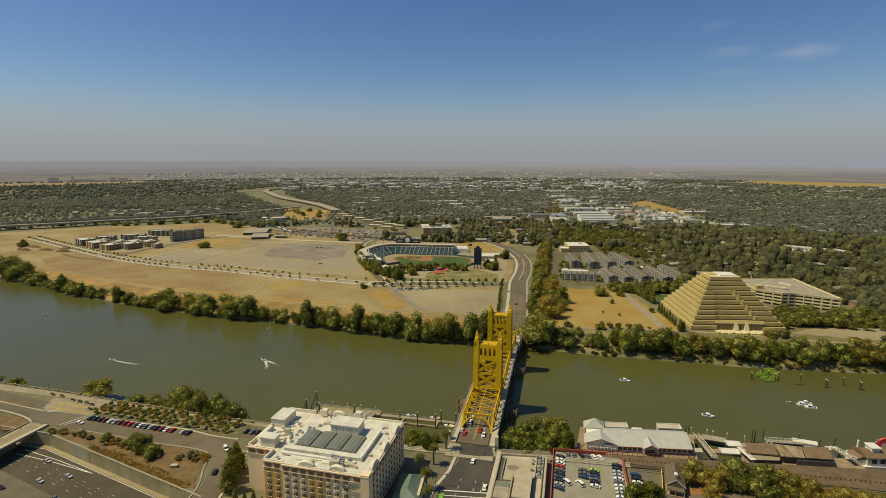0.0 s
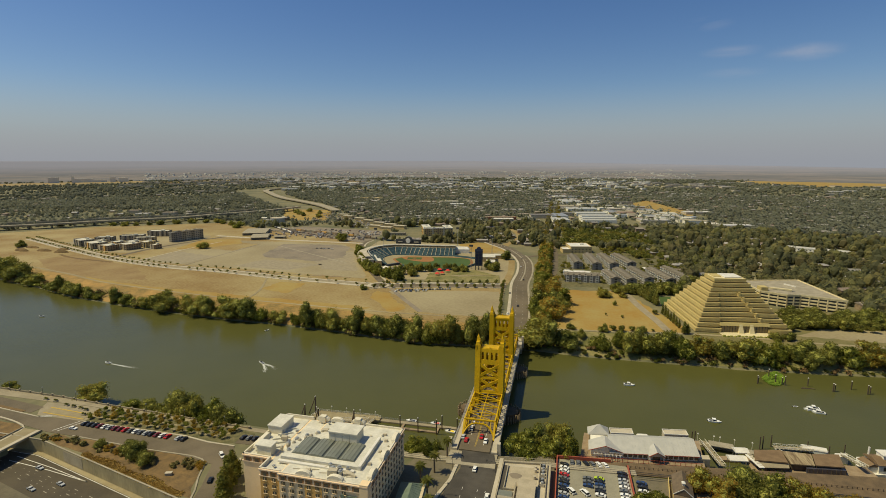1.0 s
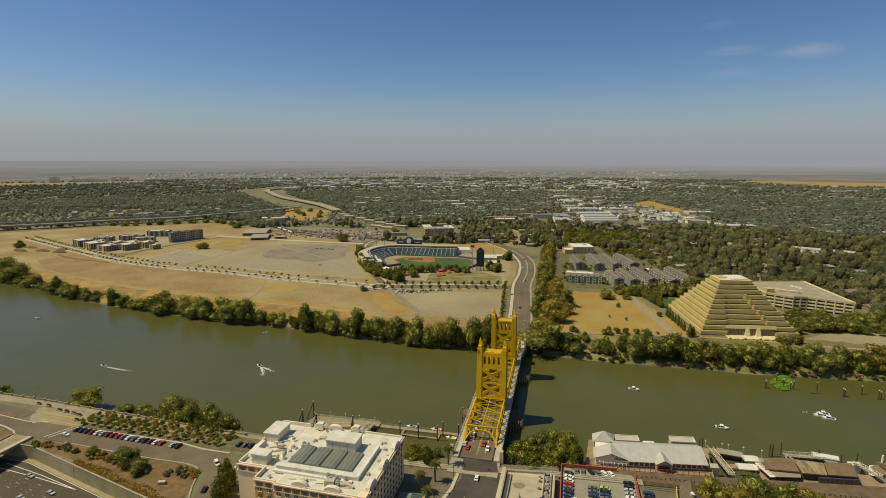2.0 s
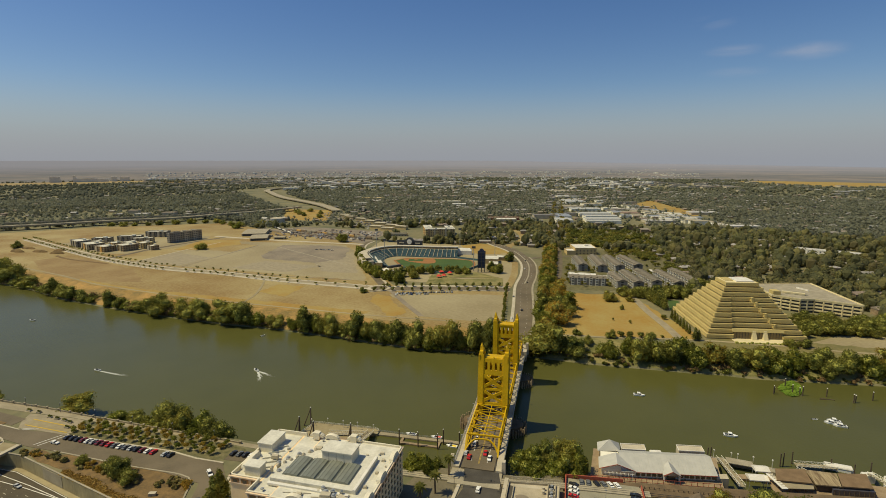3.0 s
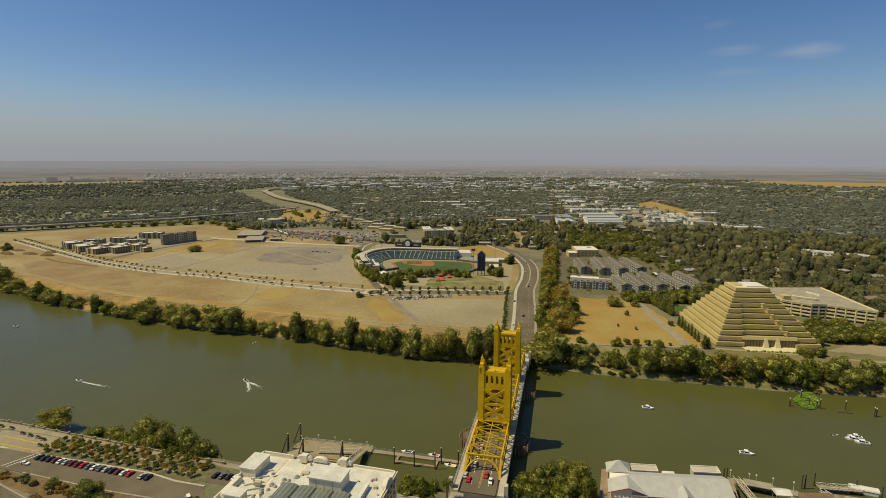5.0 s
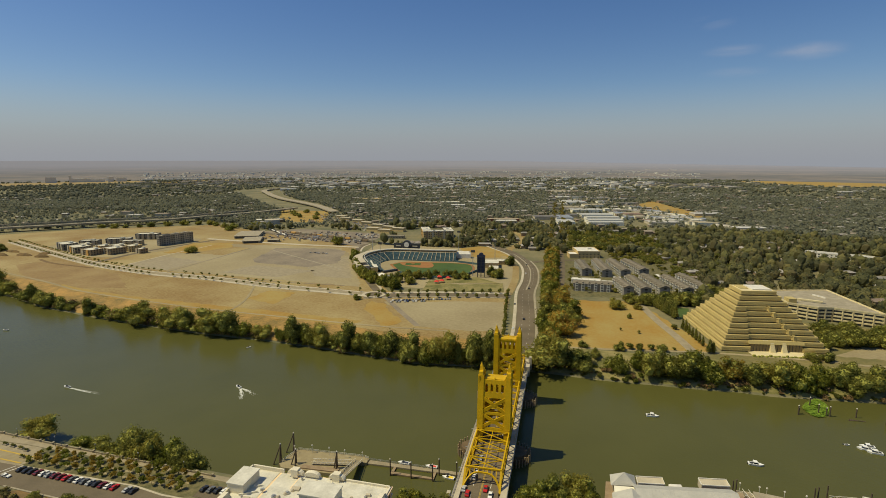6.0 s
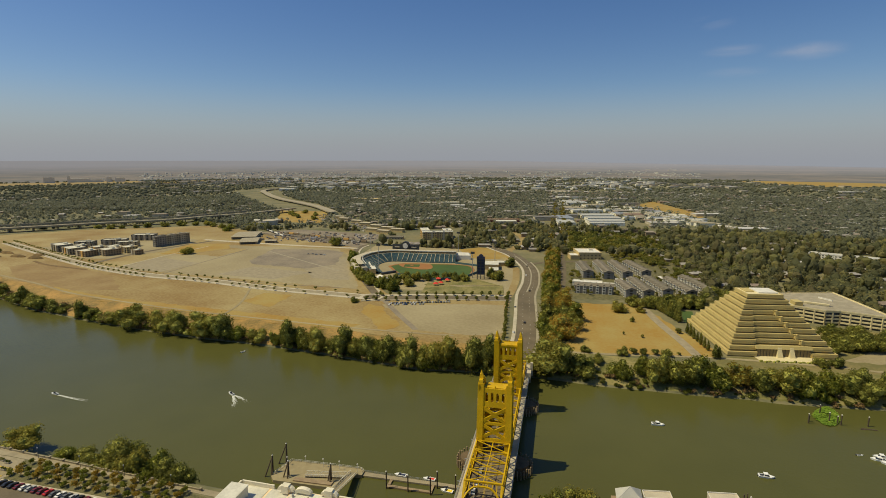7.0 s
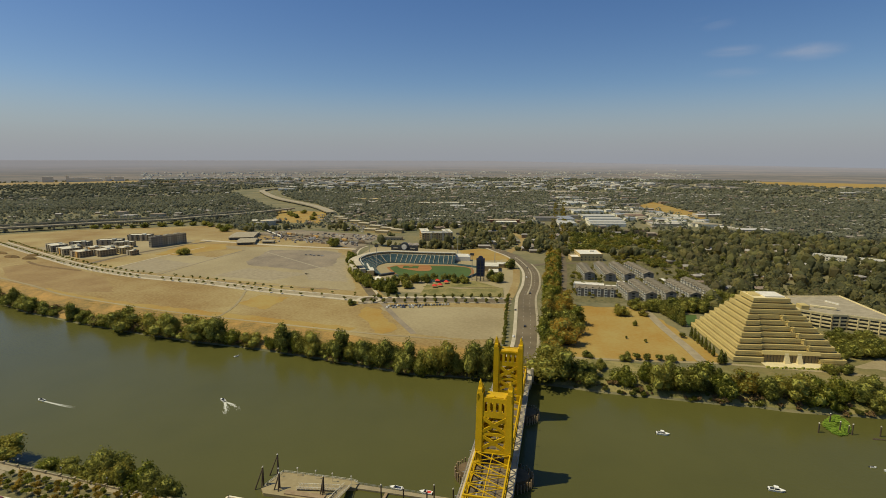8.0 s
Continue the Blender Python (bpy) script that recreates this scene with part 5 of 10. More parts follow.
    for x in (-55, -51.5, -48):
        part("panel_joint", Shape().box(x - 0.06, x + 0.06, -139.08, -138.98, roof + 0.3, roof + 5.8), M["concrete"], g)
    part("corner_tower", Shape().box(-86, -79, -153, -148.6, roof - 1, roof + 3.4), M["roofcream"], g, "square cream corner tower")
    part("corner_tower_cap", Shape().box(-86.4, -78.6, -153.4, -148.2, roof + 3.4, roof + 3.9), M["rooftop"], g)
    part("back_block", Shape().box(-91, -84, -136, -125, roof - 1, roof + 3.2), M["roofcream"], g)
    part("back_block_roof", Shape().box(-91.3, -83.7, -136.3, -124.7, roof + 3.2, roof + 3.6), M["rooftop"], g)
    part("left_ledge", Shape().slant(-89.5, -143, 3.0, 10, roof - 0.8, roof + 1.4, 0, 0.6), M["roofcream"], g)

    def pediment(cx, cy, turn, w=7.0):
        s = Shape()
        n = 8
        pts = [(w / 2 * math.cos(math.pi * i / n), 2.0 * math.sin(math.pi * i / n)) for i in range(n + 1)]
        c, sn = math.cos(radians(turn)), math.sin(radians(turn))
        vs = []
        for d in (-0.9, 0.9):
            vs += [(cx + c * x - sn * d, cy + sn * x + c * d, roof + 0.9 + z) for x, z in pts]
        m = n + 1
        s.add(vs, [tuple(range(m)), tuple(range(2 * m - 1, m - 1, -1))] + [(i, m + i, m + i + 1, i + 1) for i in range(n)] + [(n, 2 * m - 1, m, 0)])
        part("pediment", s, M["roofcream"], g, "rounded cream pediment")
    for cx, cy, turn in ((-57, -164, 0), (-43, -164, 0), (-29.9, -157, 90), (-29.9, -143, 90), (-29.9, -128, 90), (-70, -120.5, 0), (-62.5, -120.5, 0), (-52, -119.5, 0), (-88, -148, 90)):
        pediment(cx, cy, turn)
    part("chimney", Shape().box(-53.5, -50.5, -121, -118.5, roof, roof + 3.4), M["roofcream"], g)
    part("chimney", Shape().box(-71.5, -68.5, -122, -119.5, roof, roof + 3.2), M["roofcream"], g)
    # roof equipment
    for x, y, r in ((-47, -158, 1.3), (-44.5, -157, 1.0), (-43, -159.5, 1.1), (-49, -156, 0.9), (-41, -156.5, 0.8), (-66, -134, 1.1), (-70, -137, 1.0), (-73, -141, 1.1), (-75, -145, 1.0), (-69, -148, 1.1), (-72, -150, 1.0)):
        part("vent_fan", Shape().tube((x, y, roof), (x, y, roof + 2.0), r * 0.8, r, 10).tube((x, y, roof + 2.0), (x, y, roof + 2.5), r * 0.7, r * 0.5, 10), M["steel"], g, "grey round roof fan")
    for x, y, lx, ly, h in ((-46, -160, 4.2, 2.6, 2.4), (-64, -131, 3.6, 2.4, 2.2), (-60, -126.5, 4.0, 2.2, 1.8), (-57, -160.5, 2.4, 1.6, 1.2), (-80, -140, 3.0, 2.0, 1.4), (-34, -150, 1.6, 1.4, 1.0), (-33, -140, 1.4, 1.4, 0.9), (-33.5, -131, 1.6, 1.4, 1.0), (-36, -126, 2.0, 1.4, 0.9)):
        part("air_handler", Shape().slant(x, y, lx, ly, roof + 0.1, roof + 0.1 + h, 8, 0.15), M["pale"], g, "pale rooftop air unit")
    for k in range(4):
        part("duct", Shape().beam((-41.5, -157 - k, roof + 0.8), (-36 - k, -160 + 0.5 * k, roof + 0.6), 0.8), M["pale"], g, "bent pale roof duct")
    part("gutter_step", Shape().box(-73, -38, -157.4, -156, roof, roof + 0.9), M["white"], g)
    for k in range(5):
        part("roof_curb", Shape().slant(-83 + 0.5 * k, -131 - 4 * k, 7, 0.5, roof - 0.7, roof, 30), M["rooftop"], g)
    kit = np.random.default_rng(5)
    for k in range(26):
        x, y = -86 + 55 * kit.random(), -161 + 40 * kit.random()
        if -75 < x < -34 and -156 < y < -129 or (x < -77 and y < -148) or (x < -83 and y > -138):
            continue
        w = 0.4 + 0.9 * kit.random()
        part("roof_vent", Shape().slant(x, y, w, 0.8 * w, roof + 0.1, roof + 0.5 + 0.7 * kit.random(), 90 * kit.random()), M["steel"] if k % 3 else M["pale"], g, "small rooftop vent")
    for k in range(7):
        y = -160.5 + 0.7 * (k % 3)
        part("roof_pipe", Shape().tube((-64 + 4 * k, y, roof + 0.35), (-61 + 4 * k, y + 0.6, roof + 0.35), 0.14, 0.14, 6), M["pale"], g)
    for k in range(8):
        part("vent_fan", Shape().tube((-76 + 1.6 * k, -149 + 2.4 * k, roof), (-76 + 1.6 * k, -149 + 2.4 * k, roof + 1.9), 0.5, 0.8, 10).tube((-76 + 1.6 * k, -149 + 2.4 * k, roof + 1.9), (-76 + 1.6 * k, -149 + 2.4 * k, roof + 2.5), 0.8, 0.4, 10), M["pale"], g, "pale round roof fan")
    # plain shapes where the hotel's sign hangs
    part("sign_badge", Shape().tube((-39.5, -165.45, 24.6), (-39.5, -165.65, 24.6), 0.9, 0.9, 12), M["copper"], g, "round green sign badge")
    part("sign_bar", Shape().box(-38, -33.2, -165.7, -165.5, 24.7, 25.2), M["copper"], g, "green sign bar")
    part("sign_bar", Shape().box(-38, -34.2, -165.7, -165.5, 23.9, 24.3), M["copper"], g)


build_hotel()


def build_office():
    """The small green-roofed pavilion between the hotel and the road."""
    g = thing("pavilion", "small building with a green metal hip roof beside palms", "building", at=(-17.5, -146, LAND), turn=6)
    part("wall", Shape().box(-4.6, 4.6, -8.6, 8.6, -0.2, 5.6), M["cream"], g)
    part("roof", Shape().gable(0, 0, 19, 11, 5.6, 8.8, 90, 5.0, 0.6), M["copper"], g, "ribbed green metal roof")
    for k in range(-8, 9, 2):
        part("roof_rib", Shape().beam((5.9, k, 5.75), (0.1, max(-4.8, min(4.8, k * 0.6)), 8.9), 0.12), M["copper"], g)
    part("chimney_wall", Shape().box(3.4, 5.4, -6, 7.8, -0.2, 6.6), M["cream"], g)


build_office()

# ---- near shore: road to the bridge ----
patch("pavement_plaza", [(-29, -166), (-29, -116), (-24, -99), (22, -96), (42, -90), (42, -168)], LAND + 0.04, M["street"], "worn brown pavement round the bridge approach", "pavement")
setting("road_mall", Shape().strip([(6, -230), (5.6, -165), (5.0, -128), (6.5, -112), (4, -100), (2.2, -92)], [27, 25, 22, 18, 16.5, 16], [LAND + 0.2, LAND + 0.2, LAND + 0.25, LAND + 0.5, 9.9, DECK - 0.05], 0.8), M["asphalt"],
        "dark asphalt street leading to the bridge", "road")
setting("road_crossing", Shape().strip([(-60, -108), (-20, -107), (24, -101.5), (41, -99), (80, -96)], 4.0, LAND + 0.62, 0.6), M["concrete"], "pale concrete rail crossing", "road")
for k in (-0.72, 0.72):
    setting("trim_rail_%d" % (k * 100 + 100), Shape().strip([(-60, -108 + k), (-20, -107 + k), (24, -101.5 + k), (41, -99 + k), (80, -96 + k), (200, -91 + k)], 0.14, LAND + 0.70, 0.1), M["steel_and_shade"], "steel rail", "rail")
mall_line = [Vector((6, -200)), Vector((5.6, -165)), Vector((5.0, -128)), Vector((6.0, -113))]
for k in (-7, -3.5, 3.5):
    dashes("road_marking_mall_%d" % (k * 10 + 100), mall_line, k, LAND + 0.28, 2, 4, 0.18)
setting("road_marking_stop", Shape().strip([(-6, -137), (16, -134)], 0.6, LAND + 0.3, 0.03), M["line"], "white stop line", "road marking")
setting("road_marking_zebra", Shape().strip([(-6, -140.5), (16, -137.5)], 0.4, LAND + 0.3, 0.03), M["line"], "white crosswalk line", "road marking")
setting("road_marking_bike", Shape().strip([(-5.2, -152), (-4.2, -139)], 1.7, LAND + 0.3, 0.03), M["limegreen"], "bright green bicycle lane", "road marking")
setting("road_median", Shape().box(3.4, 6.0, -200, -143, LAND, LAND + 0.5), M["brick"], "brick median strip", "pavement")
setting("pavement_kerb", Shape().strip([(-9.5, -160), (-9.2, -138), (-5.4, -122), (-4.8, -106), (-8, -98)], 1.6, LAND + 0.5, 0.6), M["pale"], "pale curved kerb", "pavement")
setting("wall_approach", Shape().box(15.6, 17.4, -170, -103, LAND - 0.2, LAND + 3.0), M["pale"], "pale concrete wall beside the road", "wall")
for x, y, turn, c in ((-3.6, -76, 91, 0), (-3.6, -70, 91, 0), (-4.2, -89, 91, 4), (-6.4, -86, 91, 1), (-6.6, -80, 91, 3), (3.2, -84, -89, 4), (5.9, -88, -89, 0), (-3.2, -60, 91, 1)):
    car(x, y, DECK, turn, c, van=(y == -76), group="cars on the bridge", where="driving on the bridge roadway")
car(4.6, -112, LAND + 0.45, 90, 0, where="on the dark street")
car(13.5, -131, LAND + 0.27, 92, 0, where="on the dark street")
for x, y in ((-9, -134), (-6.6, -112), (14.6, -112)):
    g = thing("traffic_signal", "dark traffic signal pole with an arm over the street", "traffic signal", "traffic signals", at=(x, y, LAND))
    part("pole", Shape().tube((0, 0, -0.1), (0, 0, 6.2), 0.13, 0.09, 7), M["steel_and_shade"], g)
    part("arm", Shape().tube((0, 0, 5.9), (6.5 if x < 0 else -5.0, 0.4, 6.3), 0.09, 0.06, 6), M["steel_and_shade"], g)
    part("signal_head", Shape().box(5.2 if x < 0 else -4.4, 5.6 if x < 0 else -4.0, 0.1, 0.5, 5.5, 6.7), M["steel_and_shade"], g)


def build_roof_court():
    """The low flat-roofed building right of the road with its open court."""
    g = thing("low_building", "low concrete building with a flat tan roof court and roof machinery", "building", at=(0, 0, LAND))
    part("body", Shape().prism([(17.6, -170), (40.5, -170), (40.5, -103.5), (17.6, -106.5)], -0.2, 3.0), M["pale"], g)
    part("court", Shape().prism([(20.5, -127), (34, -126), (35, -107.5), (20.5, -109)], 3.0, 3.06), M["courtfloor"], g, "stained pale roof surface")
    part("stain", Shape().prism([(24.6 + 2.9 * math.cos(t) * (1 + 0.12 * math.sin(3 * t)), -116 + 2.2 * math.sin(t)) for t in (2 * math.pi * i / 18 for i in range(18))], 3.06, 3.08), M["darklot"], g, "round dark stain")
    part("patch_repair", Shape().prism([(28.4, -121), (33.6, -120.6), (33.8, -118.2), (28.6, -118.4)], 3.06, 3.08), M["concrete"], g, "grey repaired roof patch")
    part("dark_strip", Shape().prism([(18.2, -128), (20.2, -128), (20.2, -108.6), (18.2, -108.2)], 3.0, 3.05), M["asphalt"], g)
    for a, b in (((17.8, -106.8), (36, -104.5)), ((17.9, -170), (17.9, -106.8)), ((35.4, -138), (35.4, -104.5)), ((38.6, -160), (38.6, -104)), ((40.2, -160), (40.2, -104)), ((20, -127.6), (26, -127.2)), ((20.4, -127), (20.4, -109))):
        part("parapet", Shape().strip([a, b], 0.4, 4.0, 1.0), M["concrete"], g)
    part("penthouse", Shape().box(27, 34.2, -142, -122.6, 3.0, 6.0), M["concrete"], g, "grey rooftop block")
    part("penthouse_roof", Shape().box(26.7, 34.5, -142.3, -122.3, 6.0, 6.3), M["courtfloor"], g)
    part("side_wall", Shape().box(25.2, 25.8, -142, -124, 3.0, 5.2), M["concrete"], g)
    part("small_block", Shape().box(18.6, 25, -142, -134, 3.0, 4.6), M["concrete"], g)
    part("glass_roof", Shape().box(18.5, 24.6, -133, -128.5, 3.05, 3.5), M["atrium"], g)
    for i, y in enumerate((-107.2, -109.6, -112.2, -114.6, -118.4, -121)):
        part("roof_unit", Shape().slant(37.0, y, 2.2, 1.7, 3.0, 5.0 - 0.2 * (i % 3), 3, 0.15), M["pale" if i % 2 else "steel_and_shade"], g, "rooftop machine unit")
        part("unit_fan", Shape().tube((37.0, y, 4.7), (37.0, y, 5.3), 0.7, 0.6, 10), M["steel"], g, "round machine fan")
    for y in (-108.4, -111, -116.5):
        part("roof_tank", Shape().tube((33.4, y, 3.05), (33.4, y, 4.6), 0.7, 0.7, 10), M["pale"], g, "upright rooftop tank")
    part("screen_rail", Shape().beam((18, -104.35, 5), (41, -102.1, 5), 0.12).beam((18, -104.35, 4.0), (41, -102.1, 4.0), 0.08), M["pale"], g)
    for i in range(16):
        x = 18 + i * 1.5
        part("screen_post", Shape().box(x, x + 0.12, -104.4 + 0.1 * (x - 18), -104.28 + 0.1 * (x - 18), 3.0, 5.0), M["pale"], g)


build_roof_court()

# ---- near shore: walled car park ----
patch("pavement_car_park", [(43.5, -168), (77.5, -168), (77, -91), (43.5, -92)], LAND + 0.12, M["carlot"], "worn grey asphalt car park", "car park")
for i, (a, b) in enumerate((((43, -170), (43, -91.5)), ((43, -91.5), (69, -89)), ((76.6, -92), (78.5, -170)))):
    setting("wall_car_park_%d" % i, Shape().strip([a, b], 0.5, LAND + 1.7, 2.0), M["redwall"], "low red-painted wall round a car park", "wall")
for i in range(6):
    car(50.2 + 3.0 * i + (0.8 if i > 1 else 0), -94.4 + 0.25 * i, LAND + 0.12, 92 + 25 * (i > 1), (3, 3, 2, 3, 0, 0)[i], group="cars in the walled car park")
for i in range(10):
    car(46.6, -97 - 2.9 * i, LAND + 0.12, 160, (2, 0, 0, 4, 3, 2, 5, 2, 1, 5)[i], group="cars in the walled car park")
for i in range(3):
    car(57.4, -106.2 - 2.8 * i, LAND + 0.12, 172, (3, 3, 5)[i], group="cars in the walled car park")
for i in range(6):
    car(62.6, -105.2 - 2.5 * i, LAND + 0.12, 168, (7, 2, 5, 3, 2, 0)[i], group="cars in the walled car park")
for i in range(11):
    car(73.4, -98.4 - 2.8 * i, LAND + 0.12, 168, (2, 2, 1, 1, 0, 3, 0, 0, 1, 0, 2)[i], group="cars in the walled car park")
car(49.8, -117.6, LAND + 0.12, 128, 0, group="cars in the walled car park", van=True)
car(55.8, -117.4, LAND + 0.12, 128, 0, group="cars in the walled car park", van=True)
for i in range(5):
    car(81.5 + 0.1 * i, -104 - 3.2 * i, LAND + 0.1, 165, (5, 2, 0, 3, 2)[i], group="cars beside the red wall")
g = thing("lamp_post", "grey car park lamp post", "lamp post", at=(60.2, -106, LAND))
part("pole", Shape().tube((0, 0, -0.1), (0, 0, 6), 0.1, 0.08, 7), M["steel"], g)
part("lamp_head", Shape().box(-0.5, 0.5, -0.2, 0.2, 6, 6.2), M["steel"], g)

# ---- near shore: waterfront restaurant on piles ----


def build_restaurant():
    g = thing("restaurant", "long waterfront restaurant with white metal gable roofs on piles", "restaurant", at=(0, 0, 0))
    part("platform", Shape().prism([(54, -88), (115, -79), (118, -50), (57, -56)], 4.6, 5.4), M["wood"], g, "timber platform over the water")
    for i in range(12):
        for k in range(4):
            part("pile", Shape().tube((59 + 4.8 * i, -80 + 8 * k + 0.7 * i, -4), (59 + 4.8 * i, -80 + 8 * k + 0.7 * i, 4.7), 0.3, 0.3, 6), M["darkwood"], g)
    body = part("wall", Shape().prism([(60, -79), (75.5, -77.4), (112.5, -71.4), (111, -58), (60, -64)], 5.4, 9.0), M["whitewall"], g)

    def front(x):
        return -79.0 + 0.158 * (x - 75)
    # long roof: ridge, front slope and shorter back slope
    roof = Shape()
    lip = [(69, front(69), 9.0), (113.4, front(113.4), 9.0), (112.2, -62, 12.5), (68.6, -69, 12.5), (68, -61.6, 9.4), (111.6, -54.8, 9.4)]
    roof.add(lip + [(x, y, z - 0.3) for x, y, z in lip], [(0, 1, 2, 3), (3, 2, 5, 4), (6, 9, 8, 7), (9, 10, 11, 8), (0, 6, 7, 1), (4, 5, 11, 10), (1, 7, 8, 2), (2, 8, 11, 5), (0, 3, 9, 6), (3, 4, 10, 9)])
    part("long_roof", roof, M["metalroof"], g, "white ribbed metal roof")
    for i in range(24):
        x = 76.5 + 1.55 * i
        part("roof_seam", Shape().beam((x, front(x), 9.04), (x - 1.0, -69 + 0.161 * (x - 69.6), 12.54), 0.08), M["metalroof"], g)
    part("gable_roof", Shape().add([(58.6, -79.6, 8.9), (67, -80.2, 12.6), (76.4, -78.4, 8.9), (58.8, -69.5, 8.9), (67, -69.6, 12.6), (76, -68.4, 8.9)] + [(58.6, -79.6, 8.6), (67, -80.2, 12.3), (76.4, -78.4, 8.6), (58.8, -69.5, 8.6), (67, -69.6, 12.3), (76, -68.4, 8.6)],
         [(0, 1, 4, 3), (1, 2, 5, 4), (6, 9, 10, 7), (7, 10, 11, 8), (0, 6, 7, 1), (1, 7, 8, 2), (0, 3, 9, 6), (2, 8, 11, 5), (3, 4, 10, 9), (4, 5, 11, 10)]), M["metalroof"], g, "white front gable roof")
    part("gable_wall", Shape().add([(59.6, -78.9, 8.6), (75.6, -77.6, 8.6), (67, -78.6, 12.2)], [(0, 1, 2)]), M["whitewall"], g)
    part("gable_trim", Shape().beam((58.6, -79.7, 8.75), (67, -80.3, 12.45), 0.2, 0.3).beam((67, -80.3, 12.45), (76.4, -78.5, 8.75), 0.2, 0.3), M["redwall"], g, "red gable trim")
    for k in range(8):
        part("trellis", Shape().beam((61.4 + 1.8 * k, -79.2, 8.0), (61.6 + 1.8 * k, -81.4, 8.1), 0.18).beam((61.6 + 1.8 * k, -81.4, 8.1), (61.6 + 1.8 * k, -81.4, 5.4), 0.14), M["white"], g, "white entrance trellis")
    part("trellis_beam", Shape().beam((61, -81.4, 8.2), (75, -80.0, 8.2), 0.18), M["white"], g)
    part("corner_roof", Shape().prism([(58.6, -64), (70, -62), (70, -53.5), (58.6, -55.5)], 9.0, 13.2, [(64.3, -59.4), (64.9, -59.2), (64.9, -58.9), (64.3, -59.0)]), M["metalroof"], g, "white pyramid corner roof")
    part("corner_wall", Shape().prism([(59.6, -63), (69, -61.4), (69, -54.5), (59.6, -56.3)], 5.4, 9.0), M["pale"], g)
    part("porch_roof", Shape().add([(88.2, -78.6, 8.9), (92.0, -79.6, 12.1), (96.4, -77.4, 8.9), (87.6, -73, 8.9), (91.2, -70.4, 12.1), (95.6, -71.6, 8.9)], [(0, 1, 4, 3), (1, 2, 5, 4), (0, 2, 1), (3, 4, 5), (0, 3, 5, 2)]), M["metalroof"], g, "white porch gable")
    part("porch_trim", Shape().beam((88.2, -78.8, 8.85), (92, -79.8, 12.0), 0.2, 0.3).beam((92, -79.8, 12.0), (96.4, -77.6, 8.85), 0.2, 0.3), M["redwall"], g, "red porch trim")
    for x in (88.8, 95.8):
        part("porch_post", Shape().box(x - 0.4, x + 0.4, front(x) - 1.0, front(x) - 0.2, 5.4, 8.8), M["white"], g)
    part("porch_door", Shape().slant(92.2, front(92.2) - 0.1, 3.6, 0.3, 5.4, 8.4, 9), M["glass"], g, "dark glazed doors")
    for i in range(15):
        x = 77 + 2.5 * i
        if 87.5 < x < 97:
            continue
        part("window", Shape().slant(x, front(x) + 1.45, 1.8, 0.2, 6.2, 8.2, 9), M["glass"], body)
    part("eave_trim", Shape().beam((76.4, front(76.4) - 0.05, 8.75), (113.4, front(113.4) - 0.05, 8.75), 0.15, 0.3), M["redwall"], g, "red eave trim")
    for k, (x0, x1) in enumerate(((71, 83), (99.5, 112))):
        y = -59.5 if k == 0 else -53.8
        pts = [(x0, y), (x1, y + 1.9), (x1 - 0.4, y + 7.2), (x0 - 0.4, y + 5.3)]
        part("rear_wall", Shape().prism(pts, 5.4, 8.4), M["pale"], g)
        part("flat_roof", Shape().prism(pts, 8.4, 8.8), M["pale"], g, "flat grey roof with a low rim")
        part("rim", Shape().strip(pts + pts[:1], 0.35, 9.3, 0.5), M["white"], g)
    part("awning", Shape().slant(88, -57, 6, 3.5, 8.0, 8.8, 9, 0.5), M["white"], g, "white awning")
    for x in (85.5, 90.5):
        part("awning_post", Shape().tube((x, -57, 5.4), (x, -57, 8.1), 0.1, 0.1, 6), M["white"], g)
    for i in range(24):
        x = 55 + 2.5 * i
        y = -87.4 + 0.125 * (x - 55)
        part("fence_post", Shape().box(x - 0.1, x + 0.1, y - 0.1, y + 0.1, 5.2, 9.6), M["redwall"], g)
    for z in (7.6, 9.4):
        part("fence_rail", Shape().beam((54.5, -87.4, z), (113, -80.1, z), 0.14, 0.2), M["redwall"], g, "red timber railing")


build_restaurant()
patch("pavement_boardwalk", [(44, -90.5), (69, -88.5), (115, -82), (137, -79), (200, -70), (320, -60), (320, -82), (200, -89), (115, -94), (78, -97)], LAND - 0.02, M["boards"], "wide weathered timber boardwalk", "boardwalk")
patch("pavement_old_town", [(79, -98), (115, -95), (200, -92), (340, -82), (340, -180), (79, -180)], LAND + 0.03, M["street"], "dusty street by the railway", "street")
for i in range(64):
    x = 76 + 2.1 * i
    g = thing("bollard", "short dark timber fence post on the boardwalk", "post", "boardwalk posts", at=(x, -91.6 + 0.075 * (x - 76), LAND))
    part("post", Shape().box(-0.13, 0.13, -0.13, 0.13, -0.1, 1.0).prism([(-0.16, -0.16), (0.16, -0.16), (0.16, 0.16), (-0.16, 0.16)], 1.0, 1.15, [(-0.05, -0.05), (0.05, -0.05), (0.05, 0.05), (-0.05, 0.05)]), M["darkwood"], g)
g = thing("rope_rail", "sagging dark rope rail between boardwalk posts", "rail")
part("rope", Shape().beam((76, -91.6, LAND + 0.8), (208, -81.7, LAND + 0.8), 0.07), M["darkwood"], g)
for k in (-1.2, 0.3, 3.0, 4.5):
    setting("trim_track_%d" % (k * 10 + 20), Shape().strip([(80, -99 + k), (115, -97 + k), (200, -93.5 + k), (330, -87.5 + k)], 0.14, LAND + 0.16, 0.1), M["steel_and_shade"], "steel railway rail", "rail")


